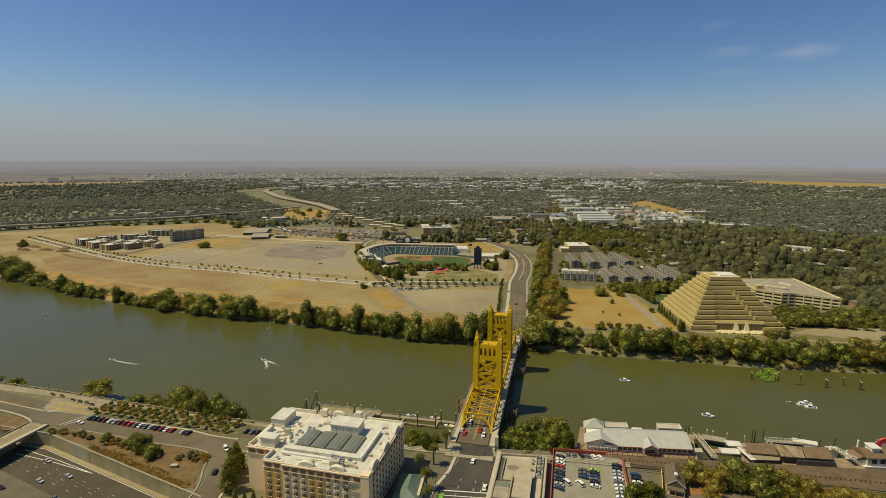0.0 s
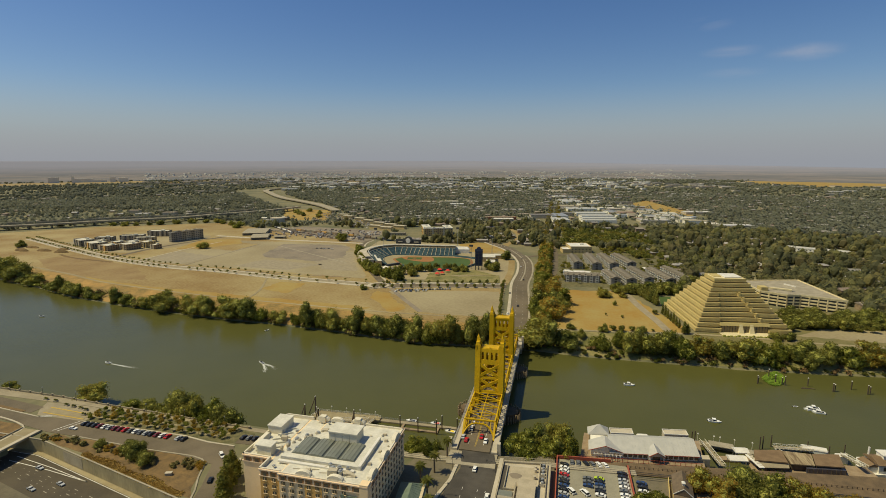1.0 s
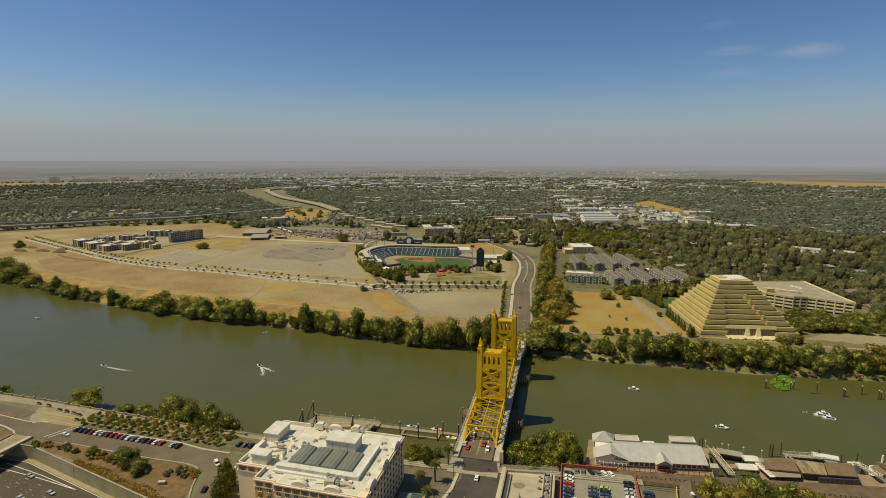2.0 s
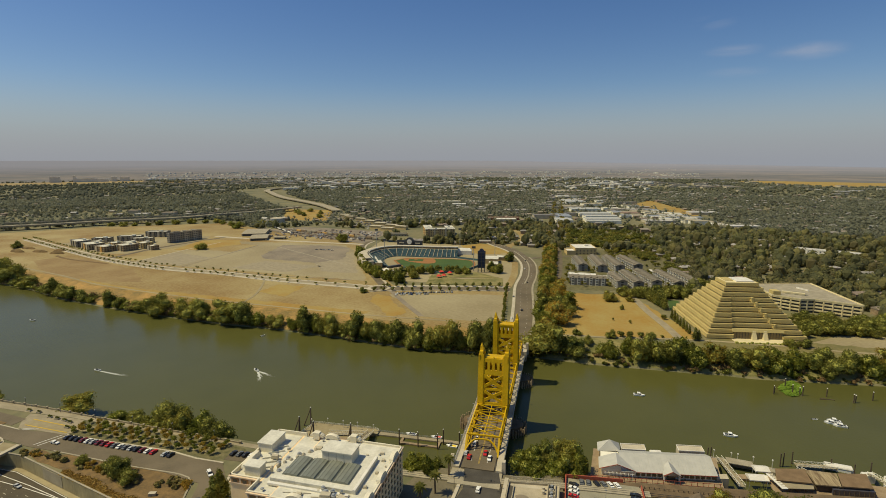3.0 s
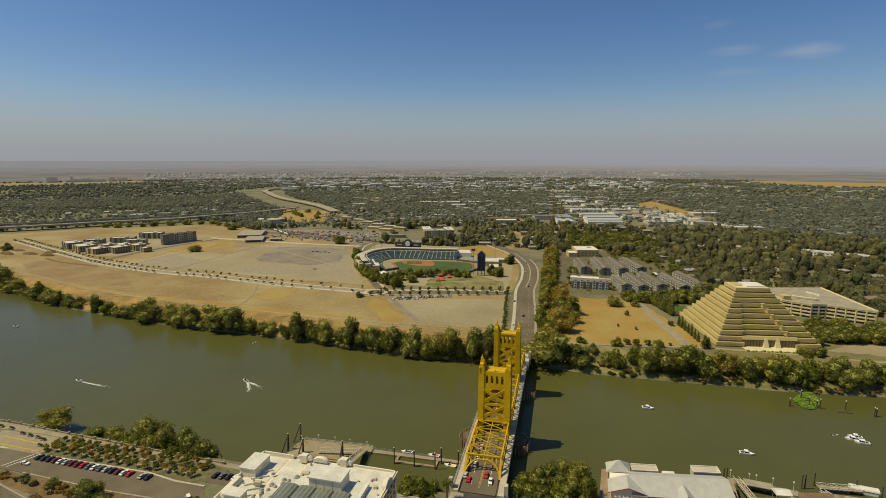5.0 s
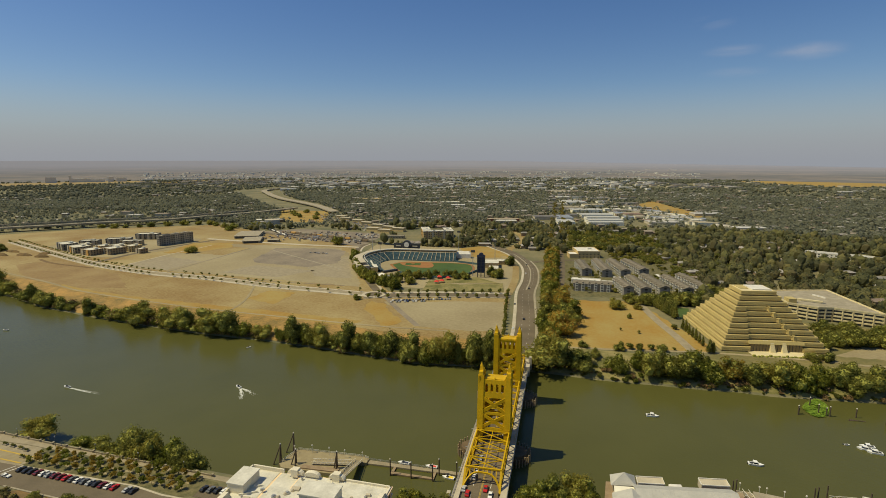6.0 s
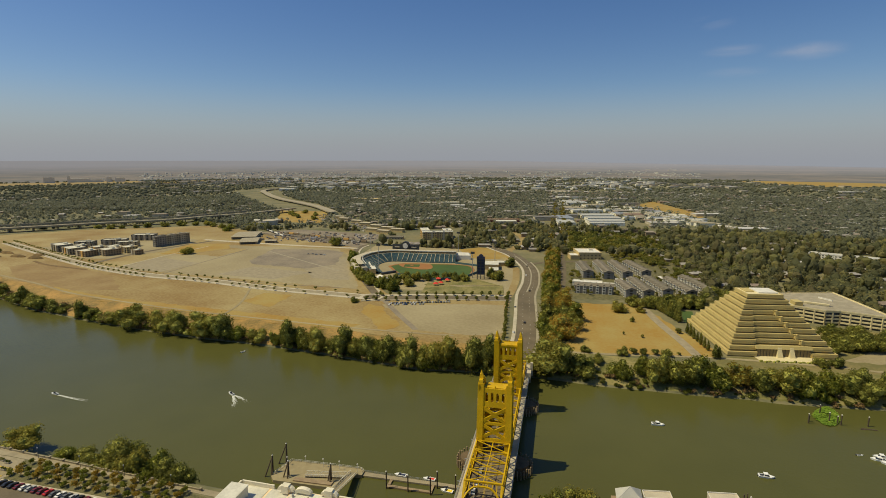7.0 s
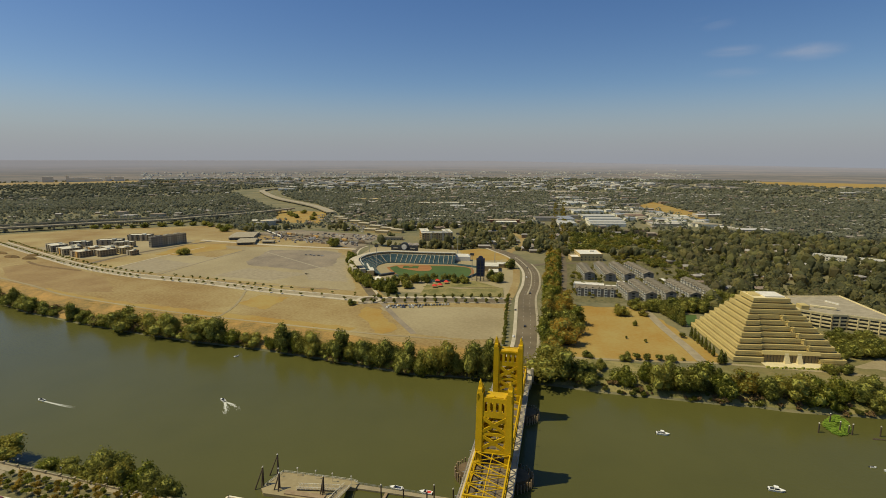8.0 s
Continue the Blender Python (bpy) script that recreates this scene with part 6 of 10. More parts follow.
def build_yellow_house():
    g = thing("house", "small pale yellow house with a grey-brown pitched roof", "house", at=(98.3, -106.6, LAND), turn=-7)
    part("wall", Shape().box(-3.6, 3.6, -7, 7, -0.2, 3.9), M["yellowboard"], g, "pale yellow board walls")
    part("roof", Shape().gable(0, 0, 14, 7.2, 3.9, 6.9, 90, 0, 0.6), M["houseroof"], g)
    part("gable_end", Shape().add([(-3.6, -7.05, 3.9), (3.6, -7.05, 3.9), (0, -7.05, 6.6)], [(0, 1, 2)]).add([(-3.6, 7.05, 3.9), (0, 7.05, 6.6), (3.6, 7.05, 3.9)], [(0, 1, 2)]), M["yellowboard"], g)
    part("verge_trim", Shape().beam((-4.2, -7.7, 3.7), (0, -7.7, 6.95), 0.15, 0.3).beam((0, -7.7, 6.95), (4.2, -7.7, 3.7), 0.15, 0.3), M["white"], g)
    part("cupola", Shape().box(-0.6, 0.6, -4.6, -3.4, 6.2, 7.8).slant(0, -4, 1.7, 1.7, 7.8, 8.6, 0, 0.7), M["white"], g, "small white roof cupola")
    for x in (-2.0, 0.0, 2.0):
        part("window", Shape().box(x - 0.55, x + 0.55, -7.14, -6.9, 1.0, 2.9), M["glass"], g)
    part("side_fence", Shape().box(-5.4, -5.2, -8, 8, -0.2, 2.0), M["yellowboard"], g, "tall yellow fence")
    part("porch_roof", Shape().slant(0, -8.6, 7.6, 3.0, 3.0, 3.5, 0, 0.3), M["houseroof"], g)
    for x in (-3.4, 0, 3.4):
        part("porch_post", Shape().box(x - 0.1, x + 0.1, -9.9, -9.7, -0.1, 3.05), M["white"], g)
    part("porch", Shape().box(-3.8, 3.8, -10.1, -7, -0.2, 0.5), M["wood"], g)


build_yellow_house()
patch("ground_garden_bed", [(104, -113), (118, -110.5), (118, -105.5), (104, -108)], LAND + 0.08, M["dirt"], "orange-brown garden court with pale edging", "garden")

# ---- near shore: docks and wharf on the right ----


def pile_at(x, y, h, r=0.45, label="dark timber mooring pile standing in the river", cap=True):
    g = thing("mooring_pile", label, "pile", "mooring piles", at=(x, y, 0))
    part("post", Shape().tube((0, 0, -4), (0, 0, h), r, r * 0.9, 8), M["darkwood"], g)
    if cap:
        part("cap", Shape().tube((0, 0, h), (0, 0, h + 0.5), r * 1.1, 0.08, 8), M["white"], g, "pale conical cap")
    return g


def dock_lamp(x, y, z, h=4.0):
    g = thing("dock_lamp", "slim white lamp post on a dock", "lamp post", "dock lamps", at=(x, y, z))
    part("pole", Shape().tube((0, 0, -0.1), (0, 0, h), 0.1, 0.07, 6), M["white"], g)
    part("lamp_head", Shape().slant(0, 0, 0.7, 0.7, h, h + 0.5, 0, 0.15), M["white"], g)


def gangway(name, a, b, w, label):
    g = thing("gangway", label, "gangway", at=(0, 0, 0))
    a, b = Vector(a), Vector(b)
    d = (b - a).normalized()
    s = Vector((-d.y, d.x, 0)).normalized() * w / 2
    part("deck", Shape().beam(a, b, w, 0.25), M["paving"], g)
    for k in (-1, 1):
        t = Shape().beam(a + k * s + Vector((0, 0, 1.3)), b + k * s + Vector((0, 0, 1.3)), 0.15)
        n = 9
        for i in range(n):
            p, q = a + (b - a) * i / n + k * s, a + (b - a) * (i + 1) / n + k * s
            t.beam(p, q + Vector((0, 0, 1.3)), 0.14).beam(q, q + Vector((0, 0, 1.3)), 0.14)
        part("side_truss", t, M["whitewall"], g, "light painted lattice side")


gangway("g", (121, -44, 2.6), (122, -79, 9.0), 2.6, "grey steel gangway sloping down to a dock")
gangway("g", (188.5, -45, 4.5), (190, -63, 8.6), 2.2, "pale steel gangway by the wharf")
g = thing("pontoon", "small white mooring pontoon on the river", "pontoon", at=(0, 0, 0))
part("deck", Shape().prism([(185.5, -47), (191, -46), (191, -42.5), (185.5, -43.5)], -0.4, 4.2), M["white"], g)
g = thing("floating_dock", "long grey floating dock on the river", "dock", at=(0, 0, 0))
part("deck", Shape().prism([(118, -46), (148, -50), (148, -45.5), (118, -41.5)], 0.2, 1.3), M["concrete"], g)
part("canopy", Shape().prism([(124, -50), (136, -51.4), (136, -46), (124, -44.5)], 3.4, 3.7), M["concrete"], g, "grey flat canopy")
for x in (125, 130, 135):
    part("canopy_post", Shape().tube((x, -47.5, 1.2), (x, -47.5, 3.5), 0.12, 0.12, 6), M["steel"], g)
part("lower_walk", Shape().prism([(124, -60), (137, -58), (137, -54), (124, -56)], 0.2, 1.3), M["wood"], g)
part("kiosk", Shape().prism([(113.5, -71), (119, -70), (119, -66), (113.5, -67)], 0.3, 6.6), M["pale"], g, "pale dock kiosk")
for x in (119, 127, 130, 137, 145.5):
    dock_lamp(x, -42.6 - 0.13 * (x - 118), 1.2, 4.6)
for x, y, lx, ly in ((136.5, -57, 6.5, 5), (132.5, -65.5, 8.5, 5)):
    g = thing("canopy_tent", "white canopy tent on the dock", "tent", "dock tents", at=(x, y, 4.6))
    part("canvas", Shape().gable(0, 0, lx, ly, 2.2, 3.3, 8, 0, 0.2, 0.5), M["white"], g)
    for a in (-lx / 2 + 0.5, lx / 2 - 0.5):
        for b in (-ly / 2 + 0.4, ly / 2 - 0.4):
            part("tent_pole", Shape().tube((a, b, -6), (a, b, 2.3), 0.1, 0.1, 6), M["steel"], g)


def build_wharf():
    g = thing("wharf_building", "low brown-roofed timber wharf sheds over the water", "wharf", at=(0, 0, 0))
    part("platform", Shape().prism([(137, -79), (196, -72), (194, -56), (138, -60)], 4.4, 5.2), M["wood"], g, "timber wharf platform")
    for i in range(12):
        for k in range(2):
            part("pile", Shape().tube((139 + 4.6 * i, -66 + 7 * k, -4), (139 + 4.6 * i, -66 + 7 * k, 4.5), 0.3, 0.3, 6), M["darkwood"], g)
    part("shed", Shape().prism([(140, -69.5), (154, -68), (154.5, -58), (142, -60.5)], 5.2, 8.9), M["wood"], g)
    part("shed_roof", Shape().prism([(139, -70.2), (154.2, -68.8), (155.2, -57), (141.6, -60)], 8.9, 9.5), M["brownroof"], g, "flat brown roof")
    part("low_roof", Shape().add([(140, -73.4, 7.6), (154.4, -70.6, 7.6), (155, -67.4, 8.6), (140, -69.2, 8.6), (140, -73.4, 7.35), (154.4, -70.6, 7.35), (155, -67.4, 8.3), (140, -69.2, 8.3)],
         [(0, 1, 2, 3), (4, 7, 6, 5), (0, 4, 5, 1), (1, 5, 6, 2), (2, 6, 7, 3), (3, 7, 4, 0)]), M["paving"], g, "pale tan lean-to roof")
    for k in range(5):
        part("low_post", Shape().box(140.8 + 3.3 * k, 141.0 + 3.3 * k, -72.9 + 0.6 * k, -72.7 + 0.6 * k, 5.2, 7.5), M["darkwood"], g)
    part("middle_shed", Shape().prism([(156.5, -68), (165.5, -67), (168, -58), (156, -58)], 5.2, 8.7), M["darkwood"], g)
    part("middle_roof", Shape().prism([(155.4, -69), (166.2, -68), (168.8, -57), (155.6, -57)], 8.7, 9.2), M["streaked"], g, "pale streaked flat roof")
    part("second_shed", Shape().prism([(167.5, -67.5), (178.5, -66), (181, -55.5), (170, -57)], 5.2, 8.9), M["darkwood"], g)
    part("second_roof", Shape().prism([(166.6, -68), (179.4, -66.6), (182.2, -54.4), (169.2, -57)], 8.9, 9.4), M["brownroof"], g, "flat brown roof")
    part("window_front", Shape().prism([(162.5, -69.6), (180.4, -67), (180.2, -65.8), (162.5, -68.4)], 5.2, 8.0), M["slate"], g, "dark slate-blue window front")
    for k in range(9):
        part("window_post", Shape().box(163 + 2.1 * k, 163.2 + 2.1 * k, -69.8 + 0.3 * k, -69.4 + 0.3 * k, 5.2, 8.0), M["darkwood"], g)
    part("stair", Shape().beam((137.6, -64, 8.6), (140.6, -76, 9.0), 2.6, 0.3), M["white"], g, "white outside stair")
    for k in range(8):
        part("stair_tread", Shape().box(137.4 + 0.3 * k, 139.4 + 0.3 * k, -64.4 - 1.4 * k, -64.0 - 1.4 * k, 8.8, 9.2), M["pale"], g)


build_wharf()
gangway("g", (158, -40.6, 2.0), (177, -38.6, 2.0), 3.4, "pale steel truss footbridge to the wharf")
gangway("g", (158, -44.6, 2.0), (160, -57, 5.4), 2.2, "pale steel gangway to a footbridge")
for x, y, h in ((151, -41, 7.5), (152.6, -40.4, 7.8), (158, -36.5, 7), (176, -36, 5.5), (184.6, -40, 6), (192.6, -38, 7), (116, -43, 7), (118, -41, 6.5)):
    pile_at(x, y, h, 0.32, cap=False)


def build_awning_boat():
    g = thing("covered_boat", "moored boat under a long white curved cover", "boat", at=(180, -37, 0), turn=-8)
    part("hull", Shape().prism([(-7, -1.8), (4, -1.8), (6, 0), (4, 1.8), (-7, 1.8)], -0.5, 1.4), M["boat"], g)
    s = Shape()
    n = 8
    vs = []
    for x in (-7, 4.5):
        vs += [(x, 2.0 * math.cos(math.pi * i / n), 1.8 + 1.3 * math.sin(math.pi * i / n)) for i in range(n + 1)]
    m = n + 1
    s.add(vs, [tuple(range(m)), tuple(range(2 * m - 1, m - 1, -1))] + [(i, m + i, m + i + 1, i + 1) for i in range(n)] + [(n, 2 * m - 1, m, 0)])
    part("cover", s, M["white"], g, "white curved cover")


build_awning_boat()


def build_riverboat():
    g = thing("riverboat", "white old river steamer with a red paddle wheel", "riverboat", at=(196, -56, 0), turn=11)
    part("hull", Shape().prism([(0, -1), (44, -1), (50, 7), (44, 15), (4, 15), (-2, 7)], -1, 2.0), M["white"], g)
    house = part("deck_house", Shape().box(4, 42, 0, 10, 2.0, 6.6), M["white"], g)
    part("house_roof", Shape().gable(23, 5, 38, 10, 6.6, 8.6, 0, 0, 0.6), M["brownroof"], g, "brown pitched deck roof")
    part("bow_house", Shape().box(0, 4.2, 1, 8, 2.0, 5.2), M["white"], g)
    part("bow_roof", Shape().gable(2, 4.5, 7, 5.0, 5.2, 6.6, 90, 0, 0.3), M["brownroof"], g, "small brown bow roof")
    part("gable_end", Shape().add([(3.9, 0, 6.6), (3.9, 10, 6.6), (3.9, 5, 8.4)], [(0, 1, 2)]), M["white"], g)
    for i in range(8):
        part("window", Shape().box(6.5 + 4.2 * i, 8.4 + 4.2 * i, -0.12, 0.12, 3.6, 5.2), M["glass"], house)
        part("window_frame", Shape().box(6.2 + 4.2 * i, 8.7 + 4.2 * i, -0.06, 0.1, 3.3, 5.5), M["darkwood"], house)
    part("pilot_house", Shape().box(8, 12, 3, 8, 7.6, 10.0).slant(10, 5.5, 5, 6, 10.0, 10.4, 0, 0.2), M["white"], g)
    part("stack", Shape().tube((5.4, 9.4, 2), (5.4, 9.4, 11), 0.5, 0.5, 10), M["white"], g, "white funnel")
    cx, cy, cz = 24.5, 16.2, 4.6
    for r in (3.9, 3.0, 2.1):
        ring = Shape()
        for i in range(24):
            a, b = 2 * math.pi * i / 24, 2 * math.pi * (i + 1) / 24
            ring.beam((cx + r * math.cos(a), cy, cz + r * math.sin(a)), (cx + r * math.cos(b), cy, cz + r * math.sin(b)), 1.2, 0.42)
        part("paddle_ring", ring, M["red"], g, "bright red paddle wheel ring")
    wheel = Shape()
    for i in range(14):
        t = 2 * math.pi * i / 14
        wheel.beam((cx, cy, cz), (cx + 4.1 * math.cos(t), cy, cz + 4.1 * math.sin(t)), 0.22)
    part("paddle_spokes", wheel, M["white"], g)
    part("wheel_frame", Shape().beam((cx - 7, cy, 2), (cx - 3.6, cy, cz + 3.4), 0.4).beam((cx - 3.6, cy, cz + 3.4), (cx, cy, cz), 0.3), M["steel"], g)


build_riverboat()

# ---- near shore: hotel dock ----


def build_hotel_dock():
    g = thing("barge_landing", "pale concrete barge landing moored beside the hotel", "dock", at=(0, 0, 0))
    part("barge", Shape().prism([(-107, -75.5), (-104, -60.8), (-66, -58.8), (-63, -60), (-63, -64), (-71, -66), (-72, -77), (-104, -78.5)], -0.8, 1.6), M["lot"], g, "tan barge deck")
    rail = Shape()
    pts = [(-106.4, -74), (-103.6, -61.2), (-66, -59.3), (-63.4, -60.2)]
    for a, b in zip(pts, pts[1:]):
        for z in (2.1, 2.7):
            rail.beam((*a, z), (*b, z), 0.1)
        n = max(2, int(math.dist(a, b) / 2.5))
        for i in range(n + 1):
            x, y = a[0] + (b[0] - a[0]) * i / n, a[1] + (b[1] - a[1]) * i / n
            rail.beam((x, y, 1.5), (x, y, 2.75), 0.1)
    part("railing", rail, M["white"], g)
    part("stripe_deck", Shape().prism([(-94, -77), (-74, -76), (-74, -73), (-94, -74)], 1.6, 2.2), M["wood"], g)


build_hotel_dock()
gangway("g", (-90, -71.5, 2.2), (-70, -67.6, 2.2), 3.0, "white steel truss walkway lying on the landing")
gangway("g", (-67, -64, 2.2), (-66, -90, 8.6), 3.6, "white steel truss gangway from the bank to the landing")
g = thing("floating_dock", "narrow floating dock with boat slips", "dock", at=(0, 0, 0))
part("walkway", Shape().prism([(-66, -63.4), (-24, -62.0), (-14, -61.8), (-14, -59.4), (-24, -59.4), (-66, -60.0)], 0.1, 0.9), M["paving"], g)
part("finger", Shape().prism([(-48.4, -68.6), (-25.5, -68.0), (-25.5, -66.6), (-48.4, -66.8)], 0.1, 0.8), M["wood"], g)
for x in (-47.6, -26.3):
    part("cross_walk", Shape().box(x - 0.7, x + 0.7, -67, -62, 0.1, 0.8), M["wood"], g)
rail = Shape()
for z in (1.5, 2.0):
    rail.beam((-65, -60.3, z), (-26, -59.7, z), 0.09)
for i in range(17):
    rail.beam((-65 + 2.44 * i, -60.3 + 0.037 * i, 0.8), (-65 + 2.44 * i, -60.3 + 0.037 * i, 2.05), 0.09)
part("railing", rail, M["steel"], g, "thin grey metal railing")
for x, y, h in ((-47.9, -69.2, 9.8), (-37.0, -69.0, 9.6), (-25.9, -68.6, 9.8), (-24.0, -63.0, 9.6), (-14.9, -62.8, 9), (-11.5, -60, 9)):
    pile_at(x, y, h - 0.6, 0.36)
for x, y, dx, dy in ((-98.5, -73, -4, -7), (-108, -72, -5, -8), (-76, -71.5, -2, -6), (-107, -60.5, -6, -7)):
    g = thing("dolphin", "dark braced timber pile tripod holding a landing", "pile", "landing piles", at=(x, y, 0))
    h = 10.5 if y > -73 else 9.5
    part("post", Shape().tube((0, 0, -4), (0, 0, h), 0.42, 0.38, 8), M["darkwood"], g)
    part("brace", Shape().tube((dx * 0.7, dy * 0.5, -3), (0, 0, h - 0.6), 0.36, 0.3, 7), M["darkwood"], g)
    part("brace", Shape().tube((-dx * 0.3, dy * 0.6, -3), (0, 0, h - 0.6), 0.36, 0.3, 7), M["darkwood"], g)
    part("cap", Shape().tube((0, 0, h), (0, 0, h + 0.5), 0.45, 0.1, 8), M["white"], g)
for x in (-104, -95, -85, -76, -66):
    dock_lamp(x, -62.2 if x > -100 else -65, 1.6, 4.2)


def boat(x, y, turn, L=6.5, cover=None, label="small white motorboat on the river", wake=False):
    g = thing("boat", label, "boat", "boats on the river", at=(x, y, 0), turn=turn)
    W = L * 0.36
    lo = [(-L / 2, -W * 0.4), (L * 0.2, -W * 0.4), (L * 0.42, 0), (L * 0.2, W * 0.4), (-L / 2, W * 0.4)]
    hi = [(-L / 2, -W / 2), (L * 0.2, -W / 2), (L / 2, 0), (L * 0.2, W / 2), (-L / 2, W / 2)]
    part("hull", Shape().prism(lo, -0.3, L * 0.13, hi), M["boat"], g)
    part("cockpit", Shape().prism([(px * 0.6 - L * 0.12, py * 0.72) for px, py in hi], L * 0.13, L * 0.135), M["steel_and_shade"] if cover is None else cover, g, "dark open cockpit")
    part("windscreen", Shape().prism([(L * 0.02, -W * 0.38), (L * 0.16, -W * 0.3), (L * 0.16, W * 0.3), (L * 0.02, W * 0.38)], L * 0.13, L * 0.23, [(-L * 0.02, -W * 0.34), (L * 0.05, -W * 0.26), (L * 0.05, W * 0.26), (-L * 0.02, W * 0.34)]), M["glass"], g)
    if L > 7.0:
        part("cabin_top", Shape().slant(-L * 0.05, 0, L * 0.28, W * 0.75, L * 0.25, L * 0.3, 0, 0.2), M["boat"], g)
        part("radar_arch", Shape().beam((-L * 0.2, -W * 0.4, L * 0.13), (-L * 0.16, -W * 0.34, L * 0.3), 0.2).beam((-L * 0.2, W * 0.4, L * 0.13), (-L * 0.16, W * 0.34, L * 0.3), 0.2), M["boat"], g)
    part("engine", Shape().box(-L / 2 - 0.5, -L / 2, -0.25, 0.25, -0.2, 0.7), M["steel_and_shade"], g)
    return g


boat(-44.8, -57.6, 178, 6.5, M["blue"], "white motorboat with a blue cover at a dock")
boat(-29.7, -57.3, 178, 6.5, M["red"], "white motorboat with red seats at a dock")
boat(-19.0, -64.2, 174, 6.5, M["yellow"], "white motorboat with a yellow cover at a dock")
boat(90, 28.5, 0, 7.5, None, "white cabin cruiser lying on the river")
boat(135, -14, -4, 7.5, None, "white cabin cruiser lying on the river")
for dx, dy in ((0, 0), (2.6, 3.0), (3.4, -3.0)):
    boat(198 + dx, 17 + dy, 172, 7.4, None, "white cabin cruiser rafted with others")
boat(191, 20, 10, 3.5, None, "small white dinghy beside moored cruisers")
boat(-476, 57, 178, 6.5)
boat(-227, 73, 70, 4.5, None, "small dark rowing boat near the bank")


def wake(x, y, turn, L, spread, label, curl=0.0):
    g = thing("boat_wake", label, "wake", "boat wakes", at=(x, y, 0.03), turn=turn)
    r = np.random.default_rng(int(abs(x)))
    s = Shape()
    for i in range(620):
        t = r.random() ** 2.2
        arm = (-1, 1, 1)[i % 3]
        px, py = -L * t, arm * spread * t * (0.5 + 0.12 * r.normal()) + 0.12 * r.normal() + curl * t * t
        a = (0.15 + 0.85 * r.random()) * (1.1 - t)
        d = math.atan2(arm * spread * 0.5 + 2 * curl * t, -L)
        c, q = math.cos(d), math.sin(d)
        s.add([(px + c * u * a * 2.4 - q * v * a * 0.4, py + q * u * a * 2.4 + c * v * a * 0.4, 0.02 + 0.05 * r.random()) for u, v in ((-1, 0), (-0.3, -1), (1, -0.2), (0.4, 1))], [(0, 1, 2, 3)])
    tagged(part("foam", s, M["foam"], g, "broken white foam"), kind="stuff")
    return g


boat(-304, -27, 172, 6.0, None, "speeding white motorboat on the river")
wake(-300, -27.6, 172, 28, 2.0, "thin white wake behind a motorboat", -2.0)
boat(-187, 2.5, 150, 6.0, None, "white motorboat turning on the river")
wake(-185.5, 1.8, 150, 20, 10.0, "curling white wake of a turning motorboat", 3.0)
# piles and a weed islet near the far shore
for x, y, h in ((179, 53, 6), (180, 55, 4), (197, 55, 6.5), (195.6, 56, 5), (192, 58, 6), (191, 68, 6), (212, 57, 6), (225, 51, 6), (226.5, 52, 5), (239, 58, 6), (246, 52, 6.5), (248, 53.5, 5), (266, 57, 6), (285, 55, 6)):
    pile_at(x, y, h, 0.4, "old dark timber pile leaning in the river")
islet = Shape()
r_islet = np.random.default_rng(5)
for i in range(1500):
    q, a = math.sqrt(r_islet.random()), r_islet.random() * 6.28
    x, y = 14.5 * q * math.cos(a) + 1.2 * math.sin(3 * a), 6.4 * q * math.sin(a) * (1 - 0.25 * math.cos(a))
    z = 0.1 + 0.5 * r_islet.random() + 1.6 * r_islet.random() * max(0.0, math.sin(0.5 * x + 1.0) * math.cos(0.6 * y)) * (1 - q * q)
    d = r_islet.normal(size=3) * 0.4
    islet.add([(x - d[0], y - d[1], z), (x + d[1], y - d[0], z + 0.25), (x + d[0], y + d[1], z + 0.1), (x - d[1], y + d[0], z + 0.3)], [(0, 1, 2, 3)])
g = thing("weed_islet", "bright green weed islet round old piles", "islet", at=(194, 66, 0), turn=63)
tagged(part("weed_mat", islet, M["weed"], g), kind="stuff")
part("mud", Shape().prism([(13.4 * math.cos(t), 5.6 * math.sin(t)) for t in (2 * math.pi * i / 18 for i in range(18))], -2, 0.2), M["weed"], g)
g = thing("driftwood", "low dark driftwood raft caught on piles", "driftwood", at=(210, 52, 0))
part("logs", Shape().tube((-4, 0, 0.1), (4, 1, 0.15), 0.4, 0.3, 6).tube((-3, 1.4, 0.1), (5, 0.4, 0.2), 0.35, 0.25, 6), M["darkwood"], g)

# ---- far shore: ballpark ----
rnd = random.Random(4)


def arc_run(pts, step=5.0):
    return [(p.x, p.y) for p in smooth_line(pts, step)]


